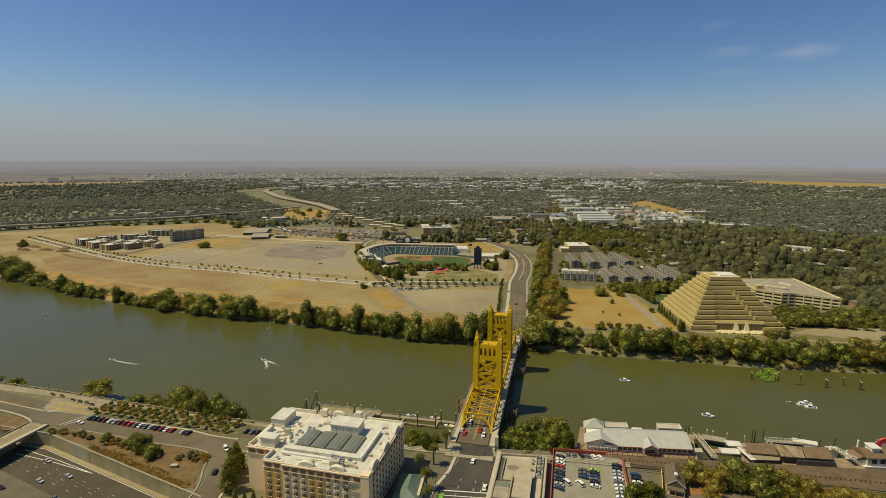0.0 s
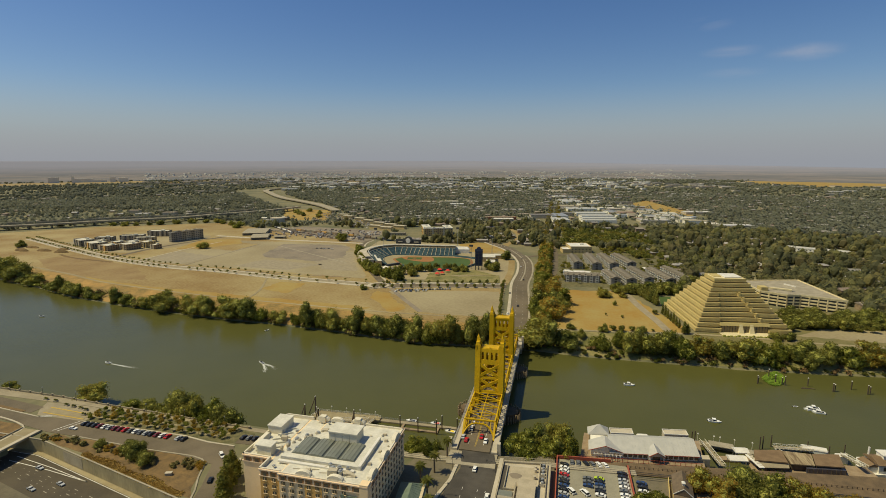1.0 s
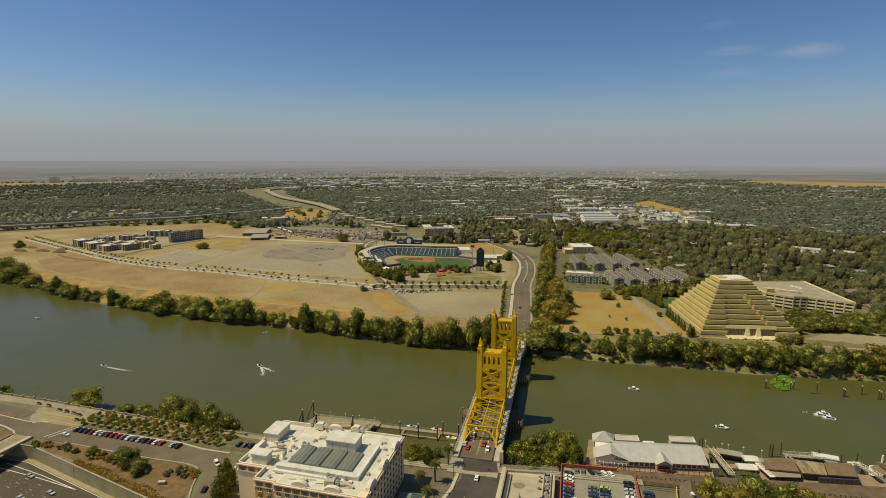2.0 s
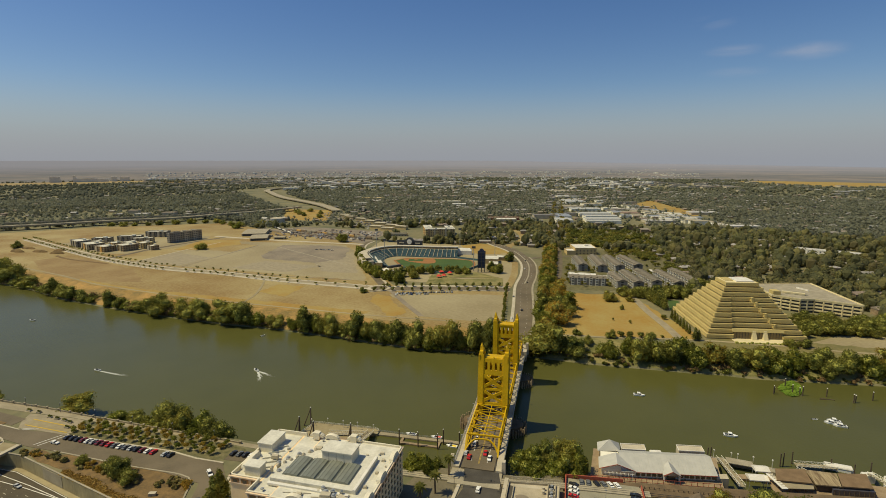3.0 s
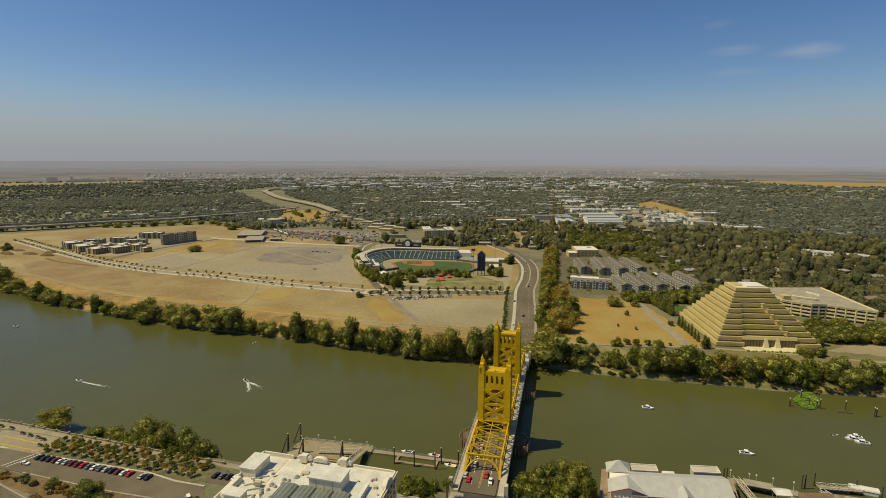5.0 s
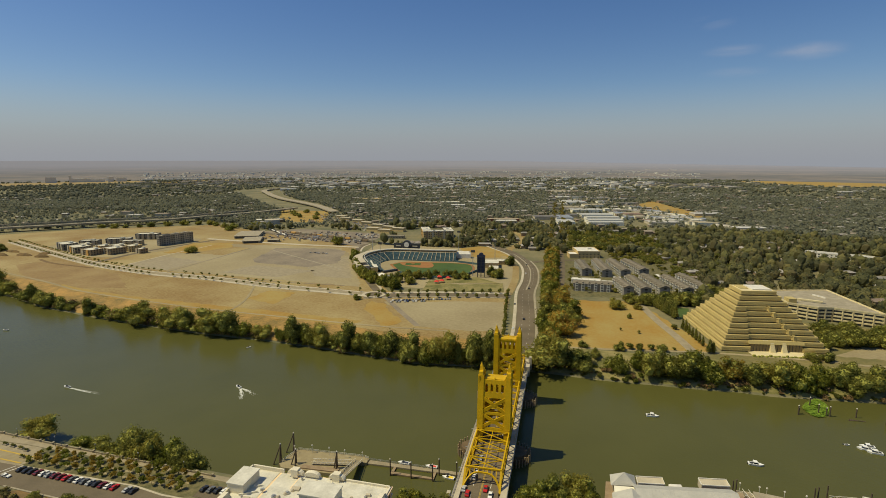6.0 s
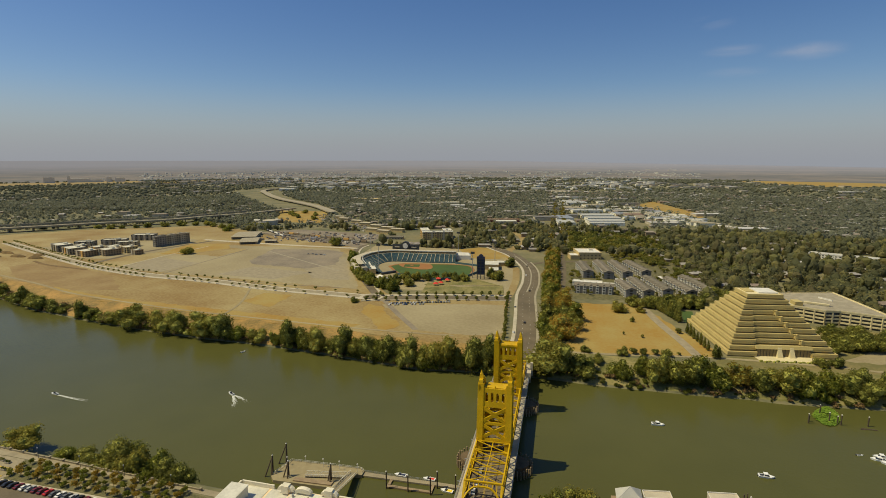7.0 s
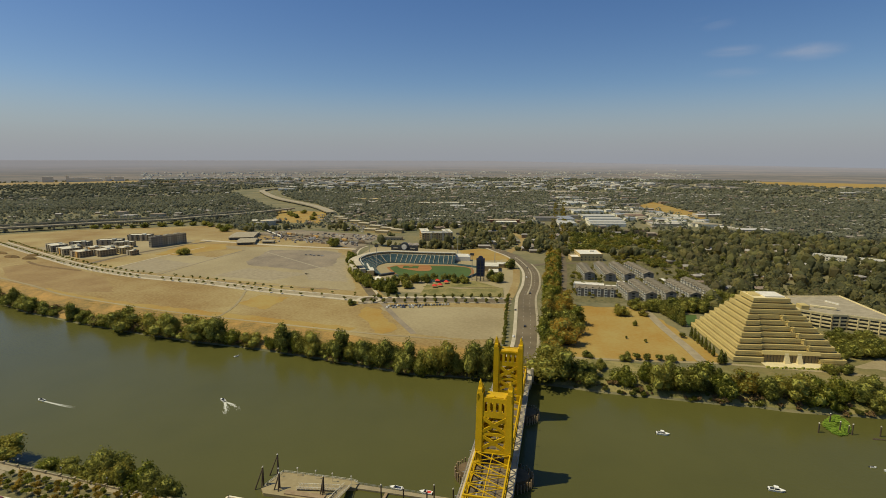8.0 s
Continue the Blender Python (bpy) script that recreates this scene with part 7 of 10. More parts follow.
def build_ballpark():
    g = thing("ballpark", "open baseball ballpark with dark green seats round a mown field", "ballpark", at=(0, 0, LAND))
    green = arc_run([(-214, 395), (-200, 418), (-160, 424), (-126, 428), (-102, 421), (-92, 385), (-98, 352), (-125, 333), (-160, 338), (-185, 352), (-214, 395)])[:-1]
    part("field", Shape().prism(green[::-1], 0.0, 0.20), M["lawn"], g, "mown green playing field")
    part("warning_track", Shape().strip([Vector(p) for p in green] + [Vector(green[0])], 3.6, 0.26, 0.2), M["dirt"], g, "reddish clay warning track")
    clay = arc_run([(-207, 412), (-196, 396), (-179, 388), (-164, 384), (-152, 390), (-154, 408), (-164, 424), (-182, 424), (-200, 419), (-207, 412)])[:-1]
    part("infield", Shape().prism(clay[::-1], 0.0, 0.24), M["dirt"], g, "reddish clay infield")
    part("infield_grass", Shape().slant(-184, 406, 22, 17, 0.1, 0.29, 12), M["lawn"], g)
    part("mound", Shape().prism([(-184 + 2.8 * math.cos(t), 406 + 2.8 * math.sin(t)) for t in (2 * math.pi * i / 14 for i in range(14))], 0.2, 0.6), M["dirt"], g)
    # seating bowl: rows of stepped seats along a bent line
    front = smooth_line([(-206, 350), (-215, 364), (-231, 395), (-226, 424), (-200, 430), (-165, 432), (-128, 438)], 6.0)
    normal = []
    for i, p in enumerate(front):
        d = (front[min(i + 1, len(front) - 1)] - front[max(i - 1, 0)]).normalized()
        normal.append(Vector((-d.y, d.x)))
    rows = 10
    for k in range(rows):
        off = 2.0 + 2.1 * k
        line = [p + n * off for p, n in zip(front, normal)]
        part("seating_tier", Shape().strip(line, 2.2, 1.2 + 0.9 * k, 1.3), M["seats"], g, "row of dark green seats")
    for i in range(1, len(front) - 1, 1):
        a, b = front[i] + normal[i] * 1.0, front[i] + normal[i] * 21.5
        part("aisle", Shape().beam((a.x, a.y, 1.3), (b.x, b.y, 9.9), 0.8, 0.5), M["concrete"], g, "pale concrete aisle steps")
    back = [p + n * 25 for p, n in zip(front, normal)]
    part("concourse", Shape().strip(back, 7.0, 9.6, 9.4), M["pale"], g, "pale concourse structure")
    part("canopy", Shape().strip([p + n * 28 for p, n in zip(front, normal)][1:], 8.0, 13.2, 0.5), M["pale"], g, "pale roof canopy over the stands")
    part("canopy_edge", Shape().strip([p + n * 21.8 for p, n in zip(front, normal)][1:], 0.6, 13.6, 0.9), M["white"], g, "pale canopy fascia")
    part("suites", Shape().strip([p + n * 28.5 for p, n in zip(front, normal)][4:], 6.0, 12.6, 12.4), M["bronze"], g, "glazed press and suite level")
    part("outer_roof", Shape().strip([p + n * 35 for p, n in zip(front, normal)], 6.0, 11.0, 10.8), M["pale"], g, "pale outer roof")
    for i in range(3, len(front), 2):
        p = front[i] + normal[i] * 23.5
        part("canopy_post", Shape().tube((p.x, p.y, 9.0), (p.x, p.y, 12.8), 0.25, 0.25, 6), M["pale"], g)
    for x, y, lx, ly, h, t in ((-240, 372, 12, 30, 6, 28), (-222, 348, 9, 20, 7, 28), (-250, 398, 9, 16, 5, 20), (-72, 418, 20, 24, 7, 8), (-64, 388, 12, 18, 5, 8), (-60, 440, 12, 12, 5, 8)):
        part("side_building", Shape().slant(x, y, lx, ly, -0.2, h, t), M["tan"], g, "tan concession building")
        part("side_roof", Shape().slant(x, y, lx + 1, ly + 1, h, h + 0.5, t), M["rooftop"], g)
    for a, b in (((-128, 436), (-92, 424)), ((-92, 424), (-84, 384)), ((-84, 384), (-96, 345)), ((-96, 345), (-126, 326)), ((-126, 326), (-186, 346))):
        part("outfield_wall", Shape().strip([a, b], 0.6, 2.8, 2.9), M["seats"], g, "dark green outfield wall")
    part("sign_arch", Shape().box(-241, -197, 484, 486, 9, 17.0).tube((-219, 483, 15.0), (-219, 487, 15.0), 7.0, 7.0, 20), M["steel_and_shade"], g, "dark sign board with a round badge above the entrance")
    part("sign_disc", Shape().tube((-219, 482.4, 15.0), (-219, 482.9, 15.0), 4.2, 4.2, 18), M["white"], g, "pale round badge")
    for x, w in ((-233, 8), (-205, 8)):
        part("sign_bar", Shape().box(x - w / 2, x + w / 2, 483.2, 483.8, 12.0, 13.6), M["pale"], g)
    part("dugout", Shape().slant(-199, 350, 4, 22, 0, 2.6, -38), M["steel_and_shade"], g)
    part("tent", Shape().slant(-124, 474, 24, 12, 6.5, 9.5, 8, 3.0).slant(-124, 474, 24, 12, 0, 6.5, 8), M["white"], g, "large white event tent")
    part("tent", Shape().gable(-192, 310, 20, 11, 3.4, 6.2, -40, 2, 0.3).slant(-192, 310, 19, 10, 0, 3.4, -40), M["white"], g, "white tent by the fence")


build_ballpark()
patch("ground_berm", [(-134, 312), (-92, 299), (-42, 318), (-36, 278), (-128, 262)], LAND + 0.5, M["parkgrass"], "dry grass berm behind the outfield", "lawn")
patch("ground_park", [(-135, 300), (-46, 318), (-80, 344), (-125, 326)], LAND + 0.4, M["parkgrass"], "worn picnic lawn behind the outfield", "lawn")
patch("ground_ballpark", [(-290, 470), (-190, 272), (-28, 275), (-40, 420), (-70, 560), (-300, 560)], LAND + 0.03, M["lot"], "pale paved ground round the ballpark", "pavement")


def build_scoreboard():
    g = thing("scoreboard", "tall dark scoreboard seen from behind at the outfield", "scoreboard", at=(-74, 345, LAND), turn=8)
    part("board", Shape().box(-5.2, 5.2, 1.0, 3.4, 6, 29), M["blue"], g, "dark blue-grey board back")
    part("crown", Shape().tube((0, 1.2, 29), (0, 3.0, 29), 3.2, 3.2, 14), M["blue"], g)
    for x in (-4.4, 0, 4.4):
        part("column", Shape().box(x - 0.5, x + 0.5, 0.2, 1.6, -0.3, 27), M["steel_and_shade"], g)
    for z in range(3, 28, 4):
        part("strut", Shape().box(-4.6, 4.6, 0.3, 0.8, z, z + 0.35), M["steel_and_shade"], g)


build_scoreboard()


def light_mast(x, y, h):
    g = thing("light_mast", "tall thin floodlight mast of the ballpark", "light mast", "floodlight masts", at=(x, y, LAND))
    part("pole", Shape().tube((0, 0, -0.3), (0, 0, h), 0.5, 0.28, 8), M["steel"], g)
    part("lamp_rack", Shape().box(-2.6, 2.6, -0.3, 0.3, h - 3, h), M["steel_and_shade"], g)


for x, y, h in ((-212, 348, 40), (-137, 500, 38), (-262, 445, 40), (-70, 440, 34), (-86, 352, 34)):
    light_mast(x, y, h)
for x, y in ((-121, 300), (-116, 306), (-124, 326), (-112, 322)):
    g = thing("sunshade", "red fabric sunshade on the picnic lawn", "sunshade", "picnic sunshades", at=(x, y, LAND))
    part("canopy", Shape().slant(0, 0, 6, 6, 2.6, 4.4, rnd.random() * 40, 2.2), M["red"], g)
    for a in (-2.6, 2.6):
        part("leg", Shape().tube((a, a, -0.1), (a * 0.9, a * 0.9, 2.7), 0.1, 0.1, 5), M["steel"], g)
for i in range(22):
    car(-146 + 2.75 * i, 212.5 + 0.95 * i, LAND + 0.14, 100, rnd.choice((0, 0, 1, 1, 2, 3, 3, 4, 5)), group="cars in the row by the ballpark", where="parked on a sandy lot")
    if i % 3 != 1 and i < 14:
        car(-146 + 2.75 * i, 206.5 + 0.95 * i, LAND + 0.14, 100, rnd.choice((0, 1, 1, 2, 3, 3, 5)), group="cars in the row by the ballpark", where="parked on a sandy lot")
for x, y, turn in ((-18, 230, 92), (-9, 300, 92), (-20, 380, 95), (-4, 180, 90), (-11, 150, 90), (-24, 440, 100)):
    car(x, y, LAND + 0.17, turn, rnd.choice((0, 1, 2, 3)), where="driving on the wide boulevard")
for i in range(5):
    car(-372 + 7 * i, 452 + 2 * (i % 2), LAND + 0.15, 10 * i, rnd.choice((0, 1, 3)), group="cars on the vacant lot", where="standing on a vacant lot")

# ---- far shore: apartment blocks and other large buildings ----


def window_grid(g, cx, cy, lx, ly, z0, floors, storey, turn, pitch=4.0, material="glass"):
    """Windows on all four walls of a turned block."""
    c, s = math.cos(radians(turn)), math.sin(radians(turn))
    pane = Shape().box(-1.0, 1.0, -0.12, 0.12, 0, 1.6).mesh("window", M[material])
    for nx, ny, length, depth in ((0, -1, lx, ly), (-1, 0, ly, lx), (1, 0, ly, lx)):
        n = max(1, int(length / pitch))
        for i in range(n):
            t = (i + 0.5) / n * length - length / 2
            px, py = (t, ny * (ly / 2 + 0.02)) if nx == 0 else (nx * (lx / 2 + 0.02), t)
            for k in range(floors):
                w = part("window", pane, None, g)
                w.matrix_basis = pose(cx + c * px - s * py, cy + s * px + c * py, z0 + storey * k + 1.0, 0, 0, turn + (0 if nx == 0 else 90))


def grey_block(a, b, width, floors=3, white_end=True):
    """A long grey apartment block with its ridge from a to b."""
    cx, cy = (a[0] + b[0]) / 2, (a[1] + b[1]) / 2
    L, turn = math.dist(a, b), math.degrees(math.atan2(b[1] - a[1], b[0] - a[0]))
    g = thing("apartment_block", "long grey-sided apartment block with a grey pitched roof", "apartment building", "grey apartment blocks", at=(cx, cy, LAND), turn=turn)
    width, h = width - 3.0, 3.0 * floors
    part("wall", Shape().box(-L / 2, L / 2, -width / 2, width / 2, -0.2, h), M["greywall"], g)
    part("roof", Shape().gable(0, 0, L, width, h, h + 2.4, 0, 0, 0.8), M["greyroof"], g, "grey shingle roof")
    part("gable_end", Shape().add([(L / 2, -width / 2, h), (L / 2, width / 2, h), (L / 2, 0, h + 2.2)], [(0, 1, 2)]).add([(-L / 2, -width / 2, h), (-L / 2, 0, h + 2.2), (-L / 2, width / 2, h)], [(0, 1, 2)]), M["greywall"], g)
    n = max(2, int(L / 7))
    for i in range(n):
        x = -L / 2 + L * (i + 0.5) / n
        for sy in (-1, 1):
            part("bay", Shape().box(x - 1.7, x + 1.7, *sorted((sy * (width / 2 - 0.3), sy * (width / 2 + 1.1))), 0, h - 0.2), M["white"], g, "white balcony bay")
            part("dormer", Shape().gable(x, sy * width * 0.36, width * 0.28, 3.0, h + 0.4, h + 1.9, 90, 0, 0.2), M["greyroof"], g)
            for k in range(floors):
                part("window", Shape().box(x - 1.1, x + 1.1, *sorted((sy * (width / 2 + 1.0), sy * (width / 2 + 1.2))), 3.0 * k + 0.9, 3.0 * k + 2.5), M["glass"], g)
    for sx in (-1, 1):
        for k in range(floors):
            part("window", Shape().box(*sorted((sx * (L / 2 - 0.05), sx * (L / 2 + 0.1))), -1.6, 1.6, 3.0 * k + 0.8, 3.0 * k + 2.4), M["glass"], g)
    return g


for a, b, w in (((41, 311), (83, 313), 15), ((49, 446), (58, 386), 15), ((72, 460), (83, 385), 15), ((92, 464), (106, 390), 15), ((112, 468), (130, 402), 15),
                ((92, 341), (101, 298), 14), ((107, 359), (119, 297), 14), ((125, 371), (140, 306), 14), ((149, 370), (164, 306), 14), ((169, 385), (185, 318), 14)):
    grey_block(a, b, w)
for cx, cy, lx, t in ((148, 396, 20, -72), (78, 350, 18, 4), (100, 376, 20, 2)):
    g = thing("carport", "long white flat-roofed carport between apartment blocks", "carport", "apartment carports", at=(cx, cy, LAND), turn=t)
    part("roof", Shape().box(-lx / 2, lx / 2, -2.6, 2.6, 2.7, 3.1), M["white"], g)
    for q in (-0.45, 0, 0.45):
        part("post", Shape().box(q * lx - 0.12, q * lx + 0.12, 1.6, 1.84, -0.1, 2.75), M["steel"], g)


def flat_block(label, cx, cy, lx, ly, h, turn, wall, roof="rooftop", floors=0, storey=3.1, group="", category="building", name="building", pitch=4.0, stair=True):
    g = thing(name, label, category, group, at=(0, 0, LAND))
    part("wall", Shape().slant(cx, cy, lx, ly, -0.2, h, turn), M[wall], g)
    part("roof", Shape().slant(cx, cy, lx - 0.8, ly - 0.8, h, h + 0.1, turn), M[roof], g)
    c, s = math.cos(radians(turn)), math.sin(radians(turn))
    cs = [(cx + c * x - s * y, cy + s * x + c * y) for x, y in ((-lx / 2, -ly / 2), (lx / 2, -ly / 2), (lx / 2, ly / 2), (-lx / 2, ly / 2), (-lx / 2, -ly / 2))]
    part("parapet", Shape().strip(cs, 0.6, h + 0.9, 1.0), M[wall], g)
    if floors:
        window_grid(g, cx, cy, lx, ly, 0, floors, storey, turn, pitch)
    if stair:
        part("roof_box", Shape().slant(cx + lx * 0.15 * c, cy + ly * 0.12, min(6, lx * 0.3), min(5, ly * 0.3), h, h + 2.4, turn), M[roof], g)
    return g


def apartment(cx, cy, lx, ly, h, turn, wall, floors, accent="ochre"):
    g = flat_block("modern flat-roofed apartment block of mixed panels", cx, cy, lx, ly, h, turn, wall, "rooftop", floors, h / floors, "new apartment blocks", "apartment building", "apartment_block")
    c, s = math.cos(radians(turn)), math.sin(radians(turn))
    n = max(2, int(lx / 9))
    for i in range(n):
        t = (i + 0.5) / n * lx - lx / 2
        px, py = cx + c * t + s * (ly / 2 + 0.5), cy + s * t - c * (ly / 2 + 0.5)
        part("bay", Shape().slant(px, py, 4.0, 1.4, 0, h + 0.7, turn), M[accent if i % 2 else "pale"], g, "projecting coloured bay")
    return g


for cx, cy, lx, ly, h, turn, wall, fl, acc in ((-730, 400, 22, 16, 8, -20, "pale", 2, "ochre"), (-640, 388, 14, 12, 8, -15, "tan", 2, "pale"), (-772, 404, 24, 14, 8, -24, "concrete", 2, "pale"), (-792, 388, 34, 22, 12, -24, "greywall", 4, "pale"), (-748, 372, 34, 24, 11, -24, "concrete", 4, "ochre"), (-706, 358, 26, 22, 10, -12, "tan", 3, "ochre"),
                                               (-680, 374, 26, 24, 11, -20, "tan", 3, "pale"), (-694, 396, 26, 18, 11, -20, "concrete", 3, "pale"), (-668, 400, 22, 18, 11, -20, "ochre", 3, "pale"),
                                               (-760, 462, 40, 16, 10, 25, "greywall", 3, "pale"), (-716, 446, 34, 14, 10, 25, "concrete", 3, "pale"), (-748, 516, 40, 18, 12, 15, "greywall", 4, "white"),
                                               (-790, 430, 30, 16, 10, 20, "concrete", 3, "pale")):
    apartment(cx, cy, lx, ly, h * 0.85, turn, {"pale": "concrete", "tan": "wood", "ochre": "tan"}.get(wall, wall), fl, acc if acc == "ochre" else "concrete")
for i in range(7):
    t = i / 6
    cx, cy = -664 + 16 * t, 456 + 50 * t
    g = flat_block("tall narrow loft block in grey panels", cx, cy, 11, 8.4, 17.5 + (i % 2) * 1.2, 70, "greywall" if i < 2 else ("pale" if i % 2 else "concrete"), "rooftop", 5, 3.4, "row of loft blocks", "apartment building", "loft_block", 3.6, False)
flat_block("tan office building with bright rooftop panels", 60, 536, 34, 40, 10, 12, "tan", "white", 2, 4.2, "", "office building", "office_building", 5.0)
flat_block("low tan annexe with a white roof", 40, 520, 14, 22, 6, 12, "tan", "white", 0, 3, "", "building", "annexe", 5.0, False)
flat_block("low white clubhouse roof among apartments", 56, 344, 34, 12, 5, -4, "white", "white", 1, 3, "", "clubhouse", "clubhouse", 5.0, False)


def build_courtyard_block():
    """Four-storey tan wings round an inner court, open to the back."""
    g = thing("courtyard_block", "four-storey tan apartment building round a court with a white roof edge", "apartment building", at=(-219, 676, LAND), turn=21)
    for x0, x1, y0, y1, wall in ((-29, 29, -27, -12, "tan"), (-29, -14, -12, 30, "ochre"), (14, 29, -12, 22, "wood")):
        h = 14.5 if wall != "ochre" else 15.4
        part("wing", Shape().box(x0, x1, y0, y1, -0.3, h), M[wall], g, "stucco wing")
        part("roof", Shape().box(x0 + 0.5, x1 - 0.5, y0 + 0.5, y1 - 0.5, h - 0.2, h + 0.2), M["rooftop"], g, "flat pale roof")
        for a, b in (((x0, y0), (x1, y0)), ((x0, y1), (x1, y1)), ((x0, y0), (x0, y1)), ((x1, y0), (x1, y1))):
            part("parapet", Shape().strip([a, b], 0.7, h + 1.0, 1.3), M["white"], g, "white parapet edge")
    for k in range(4):
        z = 1.0 + 3.4 * k
        for i in range(13):
            part("window", Shape().box(-27.5 + 4.4 * i, -25.2 + 4.4 * i, -27.2, -26.9, z, z + 1.7), M["glass"], g)
        for i in range(12):
            part("window", Shape().box(-29.2, -28.9, -25 + 4.5 * i, -22.8 + 4.5 * i, z, z + 1.7), M["glass"], g)
    for i in range(5):
        part("bay", Shape().box(-24 + 11 * i, -20.5 + 11 * i, -28.3, -27, 0, 15.2), M["pale" if i % 2 else "wood"], g, "projecting stucco bay")
    for x, y in ((-20, 10), (-8, -20), (12, -19), (21, 4)):
        part("roof_unit", Shape().slant(x, y, 4, 3, 14.4, 16.2, 8), M["steel"], g)


build_courtyard_block()
flat_block("low grey flat-roofed building by trees", -292, 640, 34, 12, 5, 10, "concrete", "concrete", 1, 3.4, "", "building", "low_building", 5.0, False)
for cx, cy, lx, ly, h, t, wall, roof, words in ((-34, 645, 22, 9, 5, 12, "pale", "white", "low pale building by a dirt road"), (-118, 938, 52, 26, 6, 14, "pale", "white", "white-roofed school hall among trees"), (-128, 972, 78, 18, 6, 14, "brick", "pale", "long red-walled school wing among trees"),
                                                (-210, 850, 26, 14, 6, 14, "cream", "white", "pale house group with a bright roof"), (-290, 1012, 60, 22, 7, 12, "cream", "white", "low white shop row among trees"), (-440, 1400, 60, 36, 8, 14, "brick", "rooftop", "long low shops among trees"),
                                                (-365, 1400, 66, 40, 10, 14, "cream", "rooftop", "long low shops among trees"), (-290, 1440, 60, 36, 8, 14, "pale", "white", "long low shops among trees"), (-645, 1284, 44, 30, 7, 14, "pale", "white", "white shed among trees"),
                                                (-700, 1520, 90, 40, 7, 14, "tan", "tan", "tan flat-roofed block among trees"), (160, 852, 52, 14, 6, 14, "wood", "pale", "long low tan building by the grove"), (366, 936, 62, 24, 7, -38, "pale", "white", "low white-roofed workshop among trees")):
    flat_block(words, cx, cy, lx, ly, h, t, wall, roof, 1 if cy < 1100 else 0, 3.2, "", "building", "low_building", 6.0, False)
flat_block("long white two-storey building among trees", 434, 604, 84, 16, 7, -28, "white", "metalroof", 2, 3.2, "", "building", "long_building", 5.0, False)
flat_block("pale office building behind trees", 372, 262, 26, 30, 8, 10, "pale", "pale", 2, 3.4, "", "office building", "office_building", 4.5)
for i, (a, b) in enumerate(((-540, 930), (-512, 893), (-462, 855), (-424, 817), (-384, 782), (-348, 757), (-318, 735), (-372, 726), (-338, 704))):
    g = thing("motel_block", "long low tan building with a pale pitched roof", "building", "pale-roofed blocks", at=(a, b, LAND), turn=-8)
    part("wall", Shape().box(-13, 13, -6, 6, -0.2, 7.5), M["tan"], g)
    part("roof", Shape().gable(0, 0, 26, 12, 7.5, 8.6, 0, 2, 1.0), M["pale"], g)
mixed_sheds = []
shed_rng = random.Random(15)
for i in range(46):
    u, q = shed_rng.random(), shed_rng.random()
    sx, sy = 160 + 175 * u - 40 * q * (1 - u), 985 + 120 * (1 - u) + 620 * q * (1 - 0.75 * u)
    mixed_sheds.append((sx, sy, 22 + 34 * shed_rng.random() ** 2, 16 + 22 * shed_rng.random(), 6 + 2 * shed_rng.random(), 14 + 3 * shed_rng.random()))
for cx, cy, lx, ly, h, t in [(18, 955, 40, 62, 8, 14), (12, 1050, 42, 70, 8, 14), (112, 950, 80, 24, 8, 14), (112, 1000, 84, 36, 8, 14), (110, 1062, 82, 34, 8, 14), (96, 1128, 82, 44, 8, 14), (74, 1262, 86, 50, 8, 14), (40, 1340, 60, 60, 8, 14), (38, 1560, 70, 110, 8, 14),
                             (100, 1440, 60, 50, 8, 14), (-20, 2140, 60, 120, 9, 14), (20, 1800, 90, 60, 8, 14), (342, 1010, 56, 22, 7, -38), (306, 1100, 70, 26, 7, -38)] + mixed_sheds:
    g = thing("warehouse", "large warehouse with a white flat roof", "warehouse", "white-roofed warehouses", at=(cx, cy, LAND), turn=t)
    part("wall", Shape().box(-lx / 2, lx / 2, -ly / 2, ly / 2, -0.2, h), M["whitewall"], g)
    part("roof", Shape().gable(0, 0, lx, ly, h, h + 1.2, 0, 0, 0.3), M["metalroof"] if lx > 60 else M[("concrete", "metalroof", "steel", "rooftop")[int(cx + cy) % 4]], g)
    for k in range(int(lx / 12) if lx > 60 else 0):
        part("dock_door", Shape().box(-lx / 2 + 4 + 12 * k, -lx / 2 + 8 + 12 * k, -ly / 2 - 0.15, -ly / 2 + 0.1, 0, 4.2), M["steel"], g)
for x, y, lx, ly, h, t in ((-585, 600, 44, 74, 5, 24), (-538, 540, 30, 52, 4.5, 28), (-498, 546, 20, 12, 4, 14)):
    g = thing("storage_shed", "long open-fronted shed with a pale metal roof", "shed", "rail yard sheds", at=(x, y, LAND), turn=t)
    part("wall", Shape().box(-lx / 2, lx / 2, -ly / 2, ly / 2 - 2, -0.2, h), M["concrete"], g)
    part("roof", Shape().gable(0, 0, lx, ly, h, h + 1.4, 0, 0, 1.0), M["concrete"], g)
    # dark sheet before the closed wall, as the shade inside an open front
    part("open_bay", Shape().box(-lx / 2 + 2, lx / 2 - 3, -ly / 2 - 0.2, -ly / 2 + 0.1, 0, h - 1), M["steel_and_shade"], g)


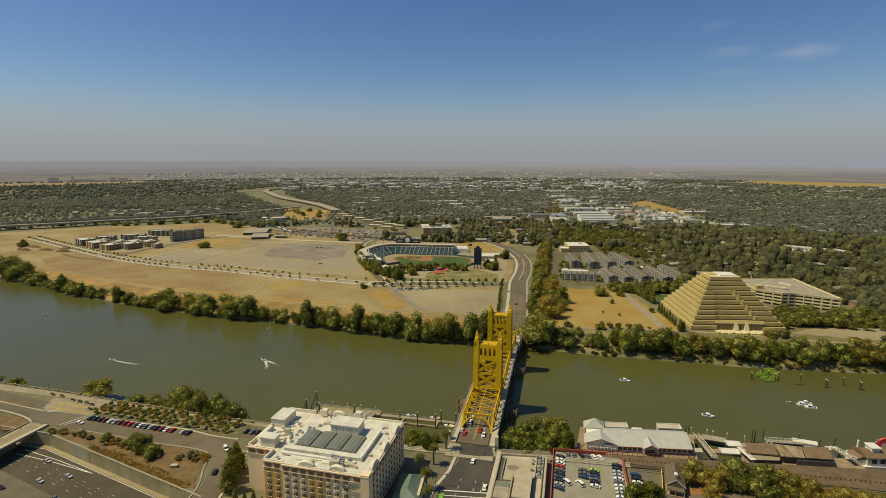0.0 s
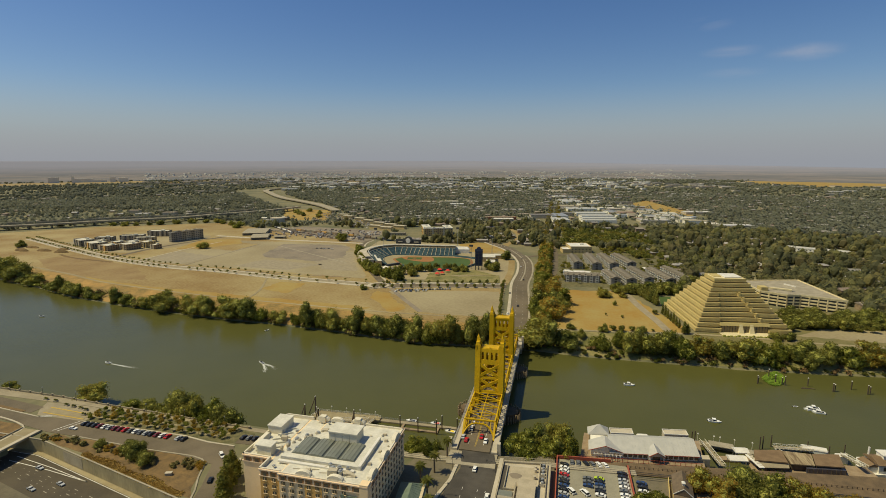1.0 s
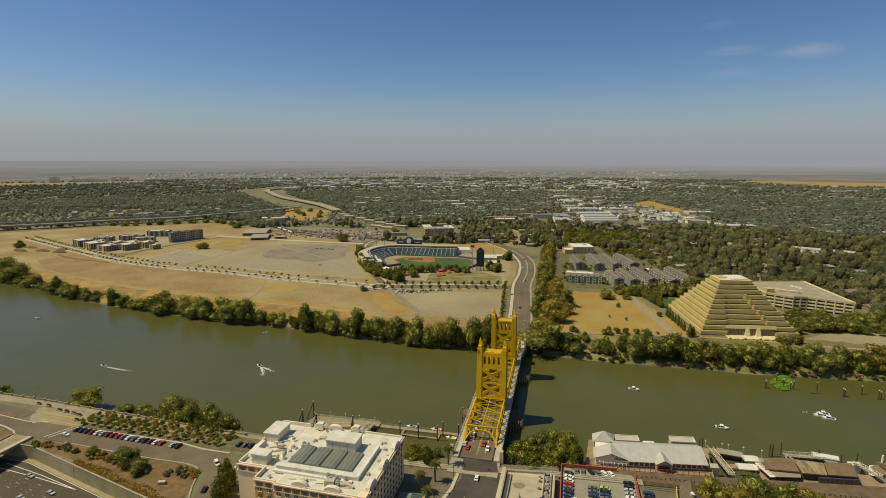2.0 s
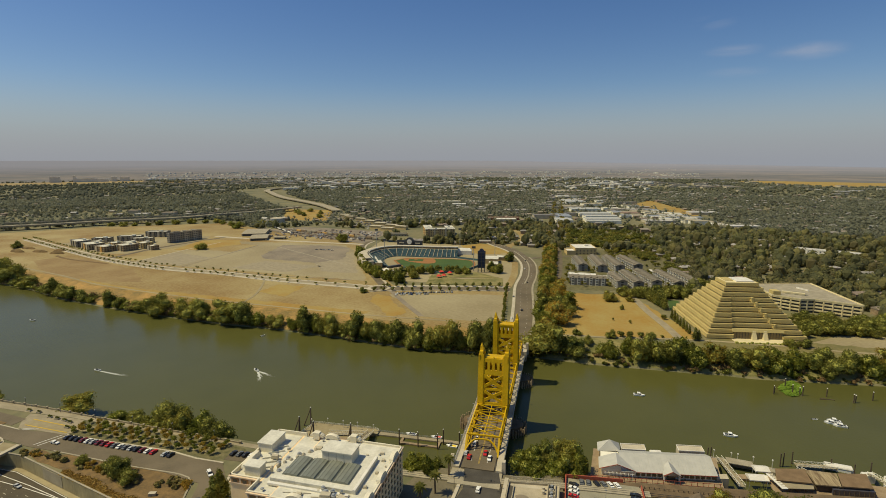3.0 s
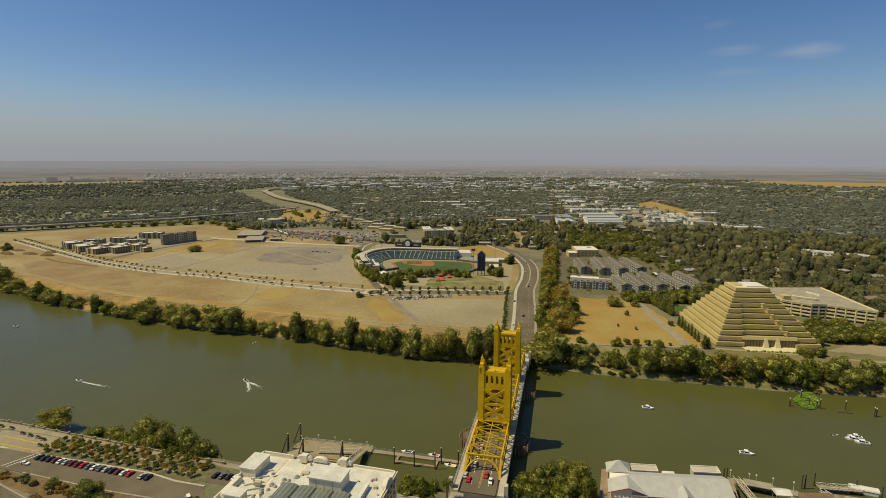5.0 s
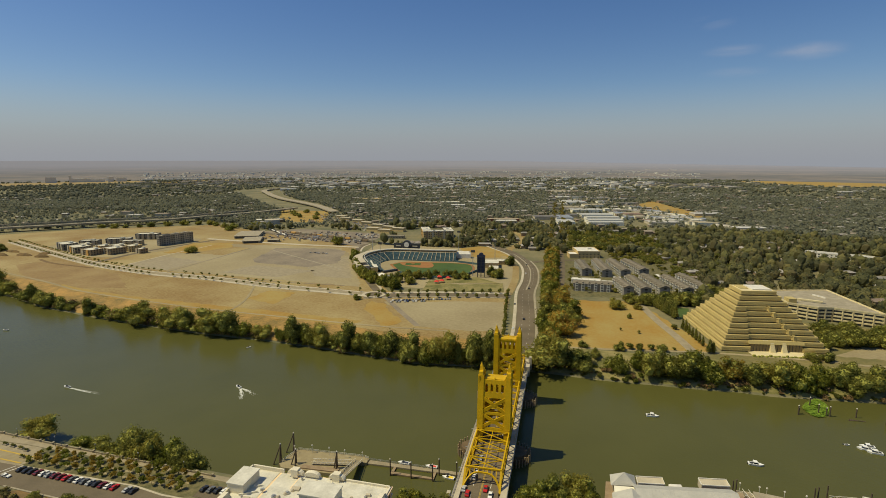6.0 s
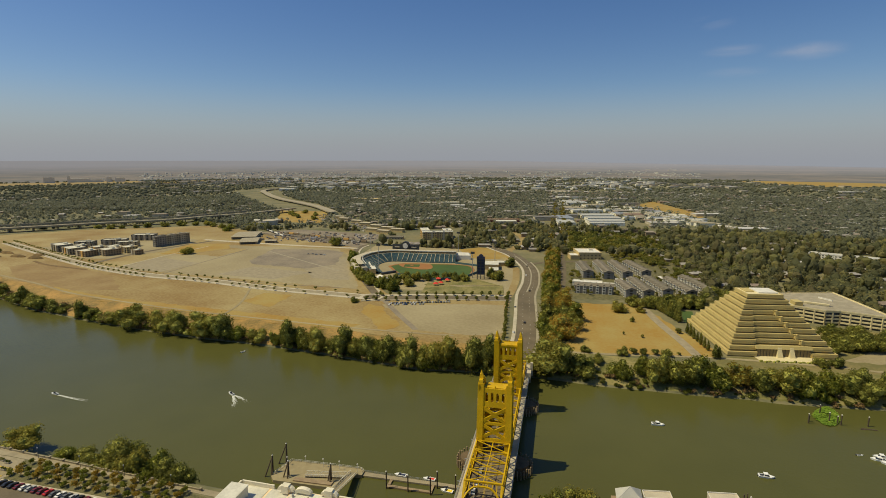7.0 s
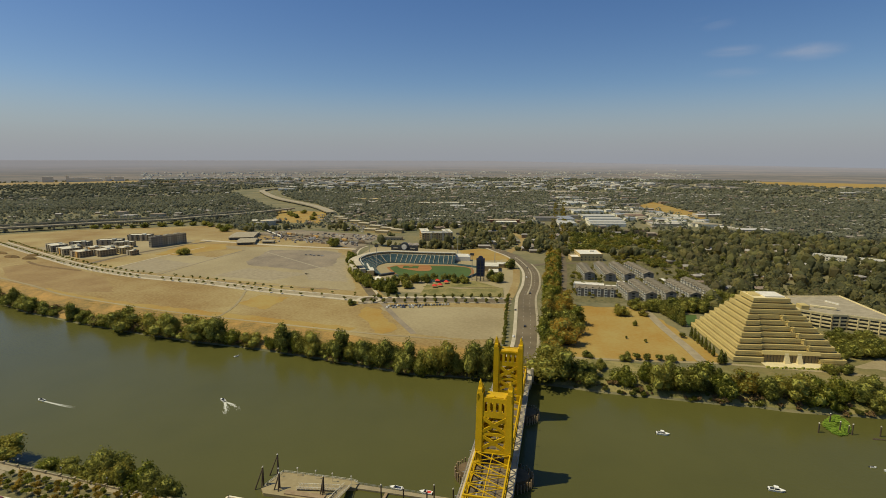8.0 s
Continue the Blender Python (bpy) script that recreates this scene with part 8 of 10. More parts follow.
def build_tank():
    g = thing("storage_tank", "large pale cylindrical storage tank", "tank", at=(-648, 780, LAND))
    part("shell", Shape().tube((0, 0, -0.3), (0, 0, 11), 17, 17, 40), M["steel"], g)
    part("lid", Shape().tube((0, 0, 11), (0, 0, 12.2), 17.2, 2, 40), M["pale"], g)
    for k in range(2):
        part("band", Shape().tube((0, 0, 3.4 + 3.6 * k), (0, 0, 3.7 + 3.6 * k), 17.15, 17.15, 40), M["pale"], g)


build_tank()
for x, y in ((-706, 815), (-676, 840), (-720, 850)):
    g = thing("shed", "small white-roofed shed on a grass slope", "shed", "sheds by the tank", at=(x, y, LAND), turn=20)
    part("wall", Shape().box(-10, 10, -5, 5, -0.2, 5), M["pale"], g)
    part("roof", Shape().gable(0, 0, 20, 10, 5, 7, 0, 0, 0.5), M["white"], g)
for i in range(13):
    t = i / 12
    g = thing("rail_wagon", "tank wagon standing in the rail yard", "rail wagon", "rail wagons", at=(-612 + 104 * t, 700 - 92 * t, LAND), turn=-41)
    part("tank", Shape().tube((-5, 0, 2.6), (5, 0, 2.6), 1.4, 1.4, 10), M["white"] if i % 3 else M["steel_and_shade"], g)
    part("frame", Shape().box(-5.6, 5.6, -1.2, 1.2, 0.6, 1.2), M["steel_and_shade"], g)
for i in range(16):
    t = i / 15
    g = thing("rail_wagon", "orange freight wagon standing in the rail yard", "rail wagon", "rail wagons", at=(-530 + 210 * t, 652 - 60 * t - 8 * t * t, LAND), turn=-16)
    part("box", Shape().box(-6, 6, -1.4, 1.4, 1.0, 4.2), M["ochre"] if i % 5 == 1 else M["wood"] if i % 3 == 2 else M["concrete"], g)
    part("frame", Shape().box(-6.4, 6.4, -1.2, 1.2, 0.4, 1.0), M["steel_and_shade"], g)
for k in range(3):
    road("road_rail_%d" % k, [(-640, 720 - 10 * k), (-597, 655 - 8 * k), (-527, 640 - 10 * k), (-448, 612 - 8 * k), (-386, 601 - 6 * k), (-292, 581 - 4 * k)], 3.0, "freeway", "gravel railway track bed", LAND + 0.14)


def viaduct(name, pts, w, z, label, gap=34):
    line = smooth_line(pts, 10)
    g = thing(name, label, "viaduct", "freeway viaducts")
    part("deck", Shape().strip(line, w, z, 2.2), M["concrete"], g, "grey concrete deck")
    for k in (-1, 1):
        out = []
        for i, p in enumerate(line):
            d = (line[min(i + 1, len(line) - 1)] - line[max(i - 1, 0)]).normalized()
            out.append(p + Vector((-d.y, d.x)) * k * w / 2)
        part("barrier", Shape().strip(out, 0.6, [zz + 1.1 for zz in z] if isinstance(z, list) else z + 1.1, 2.2), M["concrete"], g)
    run = 0.0
    for i in range(1, len(line)):
        run += (line[i] - line[i - 1]).length
        if run > gap:
            run = 0.0
            p = line[i]
            zz = z[i] if isinstance(z, list) else z
            d = (line[i] - line[i - 1]).normalized()
            s = Vector((-d.y, d.x)) * w * 0.3
            for k in (-1, 1):
                part("pier", Shape().tube((p.x + k * s.x, p.y + k * s.y, LAND - 1), (p.x + k * s.x, p.y + k * s.y, zz - 2), 1.2, 1.2, 8), M["concrete"], g)
            part("pier_cap", Shape().beam((p.x - 1.4 * s.x, p.y - 1.4 * s.y, zz - 2.6), (p.x + 1.4 * s.x, p.y + 1.4 * s.y, zz - 2.6), 1.8, 1.6), M["concrete"], g)


# vehicles, pallets and containers strewn over the yards
yard = Shape()
for _ in range(420):
    if rnd.random() < 0.45:
        x, y = -560 + 230 * rnd.random(), 560 + 120 * rnd.random()
    else:
        t = rnd.random()
        x, y = -640 + 230 * t + 60 * rnd.random(), 980 - 220 * t + 90 * (rnd.random() - 0.5)
    yard.slant(x, y, 4 + 4 * rnd.random(), 2 + rnd.random(), LAND, LAND + 1.4 + 1.4 * rnd.random(), rnd.choice((14, 104, -40)), 0.2)
tagged(part("yard_clutter", yard, M["roofs"]), "parked vehicles and containers strewn over rail yards", "vehicles", "", "stuff")
viaduct("freeway_viaduct", [(-1500, 260), (-1180, 470), (-1075, 560), (-1000, 645), (-900, 735), (-855, 830), (-800, 930), (-760, 1080)], 22, 19.0, "long grey concrete freeway viaduct on round piers")
viaduct("freeway_viaduct", [(-1560, 300), (-1230, 520), (-1120, 610), (-1040, 700), (-945, 790), (-895, 880), (-850, 990)], 14, 18.0, "second grey freeway viaduct behind the first")
viaduct("freeway_ramp", [(-615, 1040), (-740, 1190), (-866, 1310), (-1050, 1475), (-1258, 1719), (-1420, 1960), (-1400, 2250), (-1200, 2600)], 26, 15.0, "curving pale freeway leading to the distance", 60)

# dirt heaps at the end of the new road
for x, y, lx, ly, h, t in ((-838, 314, 34, 10, 2.6, -6), (-800, 322, 30, 9, 2.2, 4), (-760, 318, 26, 9, 2.4, 10), (-850, 342, 30, 8, 2.0, 0), (-780, 340, 24, 8, 1.8, 8)):
    g = thing("dirt_heap", "long heap of brown dug earth on a vacant field", "dirt heap", "dirt heaps", at=(x, y, LAND), turn=t)
    n = 14
    heap, rim = Shape(), [(lx / 2 * math.cos(6.283 * i / n) * (1 + 0.1 * math.sin(5 * i + x)), ly / 2 * math.sin(6.283 * i / n) * (1 + 0.12 * math.sin(3 * i + y))) for i in range(n)]
    h *= 1.8
    heap.prism(rim, -0.2, h * 0.5, [(p * 0.8, q * 0.7) for p, q in rim]).prism([(p * 0.8, q * 0.7) for p, q in rim], h * 0.5, h, [(p * 0.45, q * 0.25) for p, q in rim])
    part("heap", heap, M["scrub"], g)
# ---- near shore, lower left: promenade, plaza, street and freeway ----
patch("pavement_promenade", [(-345, -97), (-266, -98), (-180, -100.5), (-120, -102), (-95, -103), (-95, -106), (-120, -105.5), (-180, -104), (-240, -103), (-266, -104), (-345, -105)], LAND + 0.06, M["paving"], "pale riverside promenade", "promenade")
prom = [(-345, -96.4), (-266, -97.4), (-230, -99.4), (-180, -101.2), (-125, -103.2)]
setting("wall_promenade", Shape().strip([Vector(p) for p in prom], 0.5, LAND + 0.9, 3.0), M["paving"], "pale stone promenade parapet", "wall")
for i in range(25):
    x = -345 + 220 * i / 24
    y = float(np.interp(x, [p[0] for p in prom], [p[1] for p in prom]))
    g = thing("wall_pier", "square pale stone pier of the promenade wall", "pier", "promenade piers", at=(x, y, LAND))
    part("pier", Shape().box(-0.5, 0.5, -0.5, 0.5, -1, 1.25), M["paving"], g)
    part("cap", Shape().prism([(-0.62, -0.62), (0.62, -0.62), (0.62, 0.62), (-0.62, 0.62)], 1.25, 1.42), M["paving"], g)
    if i % 3 == 1:
        lamp_post = thing("street_lamp", "slim dark lamp post on the promenade", "street lamp", "promenade lamps", at=(x + 3, y - 1.2, LAND))
        part("post", Shape().tube((0, 0, 0), (0, 0, 5.2), 0.12, 0.08, 8), M["steel_and_shade"], lamp_post)
        part("lantern", Shape().tube((0, 0, 5.2), (0, 0, 5.9), 0.16, 0.3, 8), M["steel"], lamp_post)
patch("pavement_garden", [(-228, -104), (-120, -106.5), (-112, -114), (-130, -120), (-155, -117.5), (-222, -118)], LAND + 0.10, M["beds"], "planted beds of mulch and thin grass", "garden")
for k in range(2):
    setting("pavement_garden_path_%d" % k, Shape().strip([(-222, -108.6 - 4.4 * k), (-132, -110.6 - 4.0 * k)], 1.1, LAND + 0.16, 0.1), M["lot"], "narrow pale garden path", "path")
patch("pavement_plaza", [(-266, -105), (-240, -103.4), (-228, -103.6), (-221, -112), (-223, -119), (-256, -119.5), (-262, -113)], LAND + 0.12, M["paving"], "tan paved plaza at the street end", "plaza")
patch("pavement_crossing", [(-257, -110.4), (-224, -111.8), (-225, -117), (-255, -116.4)], LAND + 0.18, M["lot"], "sandy brick crossing between yellow paving stripes", "plaza")
for k, (a, b) in enumerate((((-257, -110), (-224, -111.6)), ((-255.5, -116.2), (-224.5, -117.2)))):
    setting("road_marking_tactile_%d" % k, Shape().strip([a, b], 0.8, LAND + 0.24, 0.05), M["dullyellow"], "worn yellow paving stripe", "paving stripe")
for x, y in ((-250, -106), (-244, -106.5), (-238, -107), (-233, -108), (-262, -103), (-270, -102.6), (-229, -113)):
    g = thing("planter", "low stone planter with a clipped bush on the plaza", "planter", "plaza planters", at=(x, y, LAND))
    part("box", Shape().box(-1.4, 1.4, -0.8, 0.8, 0, 0.8), M["concrete"], g)
    v, f = leaf_quads(np.random.default_rng(int(-x)), np.array([(-0.6, 0, 1.1), (0.6, 0, 1.1)]), np.array([0.7, 0.6]), 50, 0.22)
    part("bush", raw_mesh("bush", v, f, M["leaf"]), None, g)
setting("road_riverside", Shape().strip([(-360, -106), (-303, -110.4), (-262, -114.5)], 8, LAND + 0.16, 0.4), M["road"], "worn grey riverside street", "road")
setting("ground_median_strip", Shape().strip([(-360, -112.5), (-300, -115.2), (-268, -118)], 2.2, LAND + 0.3, 0.4), M["scrub"], "planted strip of dry brush between two streets", "ground")
setting("pavement_kerb_line", Shape().strip([(-360, -113.6), (-295, -117.2), (-253, -121)], 0.7, LAND + 0.32, 0.4), M["pale"], "pale kerb between two streets", "pavement")
patch("ground_dirt_lot", [(-420, -128), (-300, -126), (-280, -127.2), (-256, -130), (-248.5, -134), (-248, -142), (-420, -142)], LAND + 0.1, M["scrub"], "brown dirt lot beside the overpass", "lot")
setting("pavement_lot_kerb", Shape().strip(smooth_line([(-330, -124.4), (-280, -126.4), (-258, -129.4), (-248, -133.4), (-246.4, -140), (-246, -150)], 4), 0.9, LAND + 0.5, 0.5), M["pale"], "pale kerb curving onto the overpass", "pavement")
setting("road_front_street", Shape().strip([Vector(p) for p in [(-420, -119.5), (-300, -121.6), (-256, -125.6), (-232, -126.2), (-190, -126.4), (-150, -127), (-122, -130)]], [7, 7, 9, 14, 14, 14, 16], LAND + 0.2, 0.4), M["road"], "worn grey street with parked cars", "road")
for k, x in enumerate((-222.5, -219.5)):
    setting("road_marking_crosswalk_%d" % k, Shape().strip([(x - 2.0, -119.6), (x - 7.5, -131.5)], 0.4, LAND + 0.24, 0.04), M["line"], "worn white crosswalk line", "road marking")
    setting("road_marking_crosswalk_%d" % (k + 2), Shape().strip([(x - 32.0, -121.0), (x - 24.0, -117.8)], 0.4, LAND + 0.24, 0.04), M["line"], "worn white crosswalk line", "road marking")
setting("road_front_curve", Shape().strip(smooth_line([(-128, -124), (-119, -133), (-113, -146), (-108, -160), (-104, -185)], 5), 11, LAND + 0.22, 0.4), M["road"], "grey street curving past the hotel", "road")
setting("pavement_curve", Shape().strip(smooth_line([(-214, -133.2), (-164, -134.6), (-136, -134.4), (-127, -138), (-121.5, -149), (-114, -163), (-111, -185)], 4), 0.8, LAND + 0.36, 0.5), M["concrete"], "concrete kerb round a curve", "pavement")
setting("pavement_row", Shape().strip([Vector(p) for p in [(-222, -119.2), (-155, -118.6), (-138, -121), (-122, -121)]], 1.0, LAND + 0.36, 0.4), M["pale"], "pale kerb before parked cars", "pavement")
setting("pavement_hotel_side", Shape().strip(smooth_line([(-112, -130), (-106, -146), (-101, -160), (-97, -185)], 4), 1.2, LAND + 0.36, 0.5), M["pale"], "pale kerb along the hotel side", "pavement")
setting("road_hotel_drive", Shape().strip([(-124, -114), (-95, -112), (-60, -113)], 9, LAND + 0.15, 0.4), M["road"], "hotel driveway", "road")
for i in range(20):
    if i == 17:
        continue
    x = -218.5 + 3.5 * i
    car(x, -121.6 - 0.03 * i, LAND + 0.2, 88, (2, 2, 2, 6, 0, 1, 6, 6, 4, 3, 0, 3, 1, 2, 6, 0, 4, 0, 1, 2)[i], group="row of parked cars by the gardens", where="parked in a row by the street")
car(-220, -127.5, LAND + 0.2, -2, 0, where="driving on the street")
car(-122, -131, LAND + 0.24, -40, 0, where="turning at the street corner", van=True)
car(-114, -150, LAND + 0.24, 110, 2, where="on the curving street")
car(-110, -143, LAND + 0.24, 110, 3, where="on the curving street")
for i in range(5):
    car(-122 + 3.4 * i, -113 + 0.2 * i, LAND + 0.2, 85, (2, 3, 2, 0, 3)[i], group="cars on the hotel drive", where="parked on the hotel driveway")
# dry bank above the sunken freeway


def edge_at(x):
    return float(trench_edge(np.array(float(x))))


setting("ground_terrace", Shape().prism([(-420, edge_at(-420)), (-226, edge_at(-226)), (-100, edge_at(-100)), (-98, -140), (-112, -112), (-232, -112), (-420, -112)], FREEWAY_Z - 1, LAND + 0.02), M["earth"],
        "raised earth behind the freeway wall", "bank")
patch("ground_bank", [(-226, -133.5), (-164, -135), (-137, -135), (-128, -138), (-122, -149), (-114, -163), (-116, edge_at(-116) + 2.4), (-226, edge_at(-226) + 2.4)], LAND + 0.08, M["scrub"], "dry brown bank with scrub above the freeway", "bank")
tuft_rng = np.random.default_rng(12)
tuft_x = -192 + 72 * tuft_rng.random(520)
tuft_c = np.column_stack([tuft_x, np.array([edge_at(x) for x in tuft_x]) + 0.6 + 4.5 * tuft_rng.random(520) ** 1.3 * (0.75 + 0.25 * np.sin(tuft_x * 0.21)), np.full(520, LAND + 0.1)])
v, f = leaf_quads(tuft_rng, tuft_c, np.full(520, 1.3), 22, 0.26, 0.10)
tagged(part("weed_tufts", raw_mesh("weed_tufts", v, f, M["straw"]), None), "golden dry weeds along the top of a wall", "weeds", "", "stuff")
g = thing("utility_cabinet", "grey concrete utility box on a dry bank", "utility box", at=(-136.5, -150.5, LAND))
part("body", Shape().slant(0, 0, 3.0, 1.6, 0, 1.3, 20), M["concrete"], g)
part("lid", Shape().slant(0, 0, 3.2, 1.8, 1.3, 1.45, 20), M["pale"], g)
wall_line = [Vector((x, edge_at(x) - 0.3)) for x in (-420, -300, -226, -206, -190, -160, -130, -108)]
setting("wall_freeway", Shape().strip(wall_line, 0.6, LAND + 0.25, 8.0), M["stained"], "stained tan concrete retaining wall", "wall")
setting("wall_freeway_panel", Shape().strip([p - Vector((0, 0.2)) for p in wall_line[3:5]], 0.5, LAND - 0.4, 6.0), M["concrete"], "repainted pale panel on the retaining wall", "wall")
setting("trim_wall_coping", Shape().strip(wall_line, 0.75, LAND + 0.5, 0.25), M["concrete"], "concrete coping of the retaining wall", "trim")
fw = [Vector((x, edge_at(x) - 32)) for x in (-520, -420, -330, -226, -200, -160, -130, -60, 40)]
setting("road_freeway", Shape().strip(fw, 62, FREEWAY_Z + 0.02, 0.4), M["freeway"], "wide sunken grooved concrete freeway", "road")
setting("ground_shoulder", Shape().strip([p + Vector((0, 30.2)) for p in fw], 2.6, FREEWAY_Z + 0.06, 0.1), M["lot"], "dusty shoulder at the foot of the wall", "ground")
for k in (20.0, 16.2, 12.4):
    dashes("road_marking_freeway_%d" % (k * 10), fw, k, FREEWAY_Z + 0.07, 2.6, 9.0, 0.25, "wornline")
for k in (18.1, 14.3):
    dashes("road_marking_stud_%d" % (k * 10), fw, k, FREEWAY_Z + 0.07, 0.5, 4.5, 0.25, "wornline")
setting("road_marking_shoulder", Shape().strip([p + Vector((0, 28.4)) for p in fw], 0.3, FREEWAY_Z + 0.1, 0.03), M["line"], "solid white shoulder line", "road marking")
for k, q in enumerate(((-236, -147.0), (-236, -151.0))):
    setting("road_marking_gore_%d" % k, Shape().strip([q, ((q[0] - 180) / 2, (q[1] - 156) / 2 + 0.6), (-180, -156)], 0.4, FREEWAY_Z + 0.1, 0.03), M["line"], "solid white merging line", "road marking")
setting("ground_median", Shape().strip([p + Vector((0, 1.0)) for p in fw], 12, FREEWAY_Z + 0.2, 0.3), M["street"], "dusty freeway median", "ground")
for x, y, c in ((-213, -153, 1), (-190, -161, 1), (-200, -167.5, 1), (-213, -176, 2), (-180, -176, 3)):
    car(x, y, FREEWAY_Z + 0.03, -12, c, group="cars on the freeway", where="driving on the freeway")
g = thing("overpass", "street overpass with a green steel girder over the freeway", "overpass")
over = [Vector((-241.6, -133.5)), Vector((-241.4, -152)), Vector((-240, -215))]
part("deck", Shape().strip(over, 12.4, LAND + 0.45, 0.9), M["lot"], g)
for k in (-1, 1):
    s = Vector((6.6 * k, 0))
    part("girder", Shape().strip([p + s for p in over[1:]] if k > 0 else [p + s for p in over], 0.6, LAND + 0.2, 2.6), M["girdergreen"], g, "dull green steel girder")
    part("parapet", Shape().strip([p + s for p in over], 0.4, LAND + 1.1, 0.9), M["concrete"], g, "concrete parapet with railing")
part("walkway", Shape().strip([p + Vector((4.6, 0)) for p in over], 2.4, LAND + 0.62, 0.2), M["pale"], g, "pale raised walkway")
part("pier", Shape().slant(-239.5, -176, 12, 1.2, FREEWAY_Z - 0.5, LAND - 0.4, 0), M["concrete"], g)

# ---- trees and plants ----
rng = np.random.default_rng(7)


def tree_proto(seed, height, width, leaf, label, leaves=3000, size=0.42, lobes=9, low=0.1, narrow=False, category="tree"):
    """A tapered trunk with limbs, and a crown of small leaf clumps on several uneven lobes with gaps between."""
    r = np.random.default_rng(seed)
    t = thing("tree", label, category)
    R = width / 2
    centres, radii = [], []
    stems = 1 if lobes < 8 else 4 + seed % 2
    shoots = []
    for k in range(stems):
        a, q = 2.4 * k + 1.1 * r.random(), 0.0 if stems == 1 else R * ((0.22 if k == 0 else 0.48) + 0.16 * r.random())
        shoots.append((q * math.cos(a), q * math.sin(a), height * (1.0 if k == 0 else 0.52 + 0.40 * r.random()), R * (0.75 if stems == 1 else 0.50 + 0.14 * r.random())))
    for k in range(lobes):
        if narrow:
            u = (k + 0.5) / lobes
            centres.append((0.08 * R * r.normal(), 0.08 * R * r.normal(), height * (low + 0.12 + (0.84 - low) * u)))
            radii.append((R * (1.05 - 0.80 * u), R * (1.05 - 0.80 * u), height * 0.16))
            continue
        stem = k % stems
        u = (k // stems + 0.2 + 0.6 * r.random()) / math.ceil(lobes / stems)
        sx, sy, top, broad = shoots[stem]
        wide = broad * (0.55 + 0.4 * r.random()) * (0.94 + 0.2 * math.sin(3.14 * u))
        tall = wide * (0.85 + 0.5 * r.random())
        foot = height * low + 0.6 * tall
        a, q = 6.283 * r.random(), broad * (0.85 * r.random()) * (1.0 - 0.35 * u)
        centres.append((sx * (0.6 + 0.4 * u) + q * math.cos(a), sy * (0.6 + 0.4 * u) + q * math.sin(a), foot + (top - tall - foot) * u))
        radii.append((wide, wide * (0.8 + 0.35 * r.random()), tall))
    centres, radii = np.array(centres), np.array(radii)
    wood = Shape()
    fork = (0.02 * height * r.normal(), 0.02 * height * r.normal(), height * (low + 0.12))
    wood.tube((0, 0, -0.8), fork, height * 0.020 + 0.10, height * 0.013 + 0.05, 7)
    for c in centres:
        wood.tube(fork, tuple(c), height * 0.008 + 0.05, 0.05, 5)
    part("trunk", wood, M["bark"], t, "grey-brown trunk and limbs")
    share = radii.prod(axis=1) ** (2 / 3)
    faces = []
    for c, rad, n in zip(centres, radii, (leaves * share / share.sum()).astype(int)):
        d = r.normal(size=(n, 3))
        d[:, 2] += 0.25
        d /= np.linalg.norm(d, axis=1)[:, None]
        w = r.normal(size=(3, 3)) * 3.2
        bump = 1.0 + 0.10 * np.sin(d @ w[0] + seed) + 0.10 * np.sin(d @ w[1] * 1.7) + 0.07 * np.sin(d @ w[2] * 2.6)
        p = c + d * rad * (bump * (0.74 + 0.42 * r.random(n) ** 1.5))[:, None]
        deep = np.zeros(n, bool)
        for c2, r2 in zip(centres, radii):
            deep |= (((p - c2) / r2) ** 2).sum(axis=1) < 0.45
        faces.append(leaf_faces(r, p[~deep], d[~deep], size))
    lv = np.concatenate(faces).reshape(-1, 3)
    part("crown", raw_mesh("crown", lv, np.arange(len(lv)).reshape(-1, 4), leaf), None, t)
    tv, tf = BALL1
    cv = np.concatenate([c + tv * rad * (0.66 + 0.24 * r.random((len(tv), 1))) for c, rad in zip(centres, radii)])
    cf = np.concatenate([tf + len(tv) * i for i in range(len(centres))])
    part("inner_crown", raw_mesh("inner_crown", cv, cf, M["core"]), None, t)
    return t


PROTO = {}


def stand_height(x, y):
    """Height of the ground, or of the terrace kept up by the freeway wall."""
    return LAND if x < -98 and edge_at(x) < y < -112 else float(ground_height(x, y))


def plant(kind, x, y, h, w=None, z=None, group=""):
    """Stands a tree of a kind on the ground."""
    make, base_h, base_w, n = KINDS[kind]
    i = int(rng.integers(n))
    z = stand_height(x, y) if z is None else z
    s = h / base_h
    sw = (w / base_w) if w else s
    sw = min(max(sw, 0.8 * s), 1.7 * s)
    m = Matrix.Translation((x, y, z)) @ Matrix.Rotation(rng.random() * 6.283, 4, "Z") @ Matrix.Diagonal((sw, sw, s, 1))
    if (kind, i) not in PROTO:
        t = make(i)
        t.matrix_basis = m
        PROTO[kind, i] = t
    else:
        src = PROTO[kind, i]
        t = copy_thing(src, Matrix.Identity(4))
        t.matrix_basis = m
    if group:
        t["group"] = group
    return t


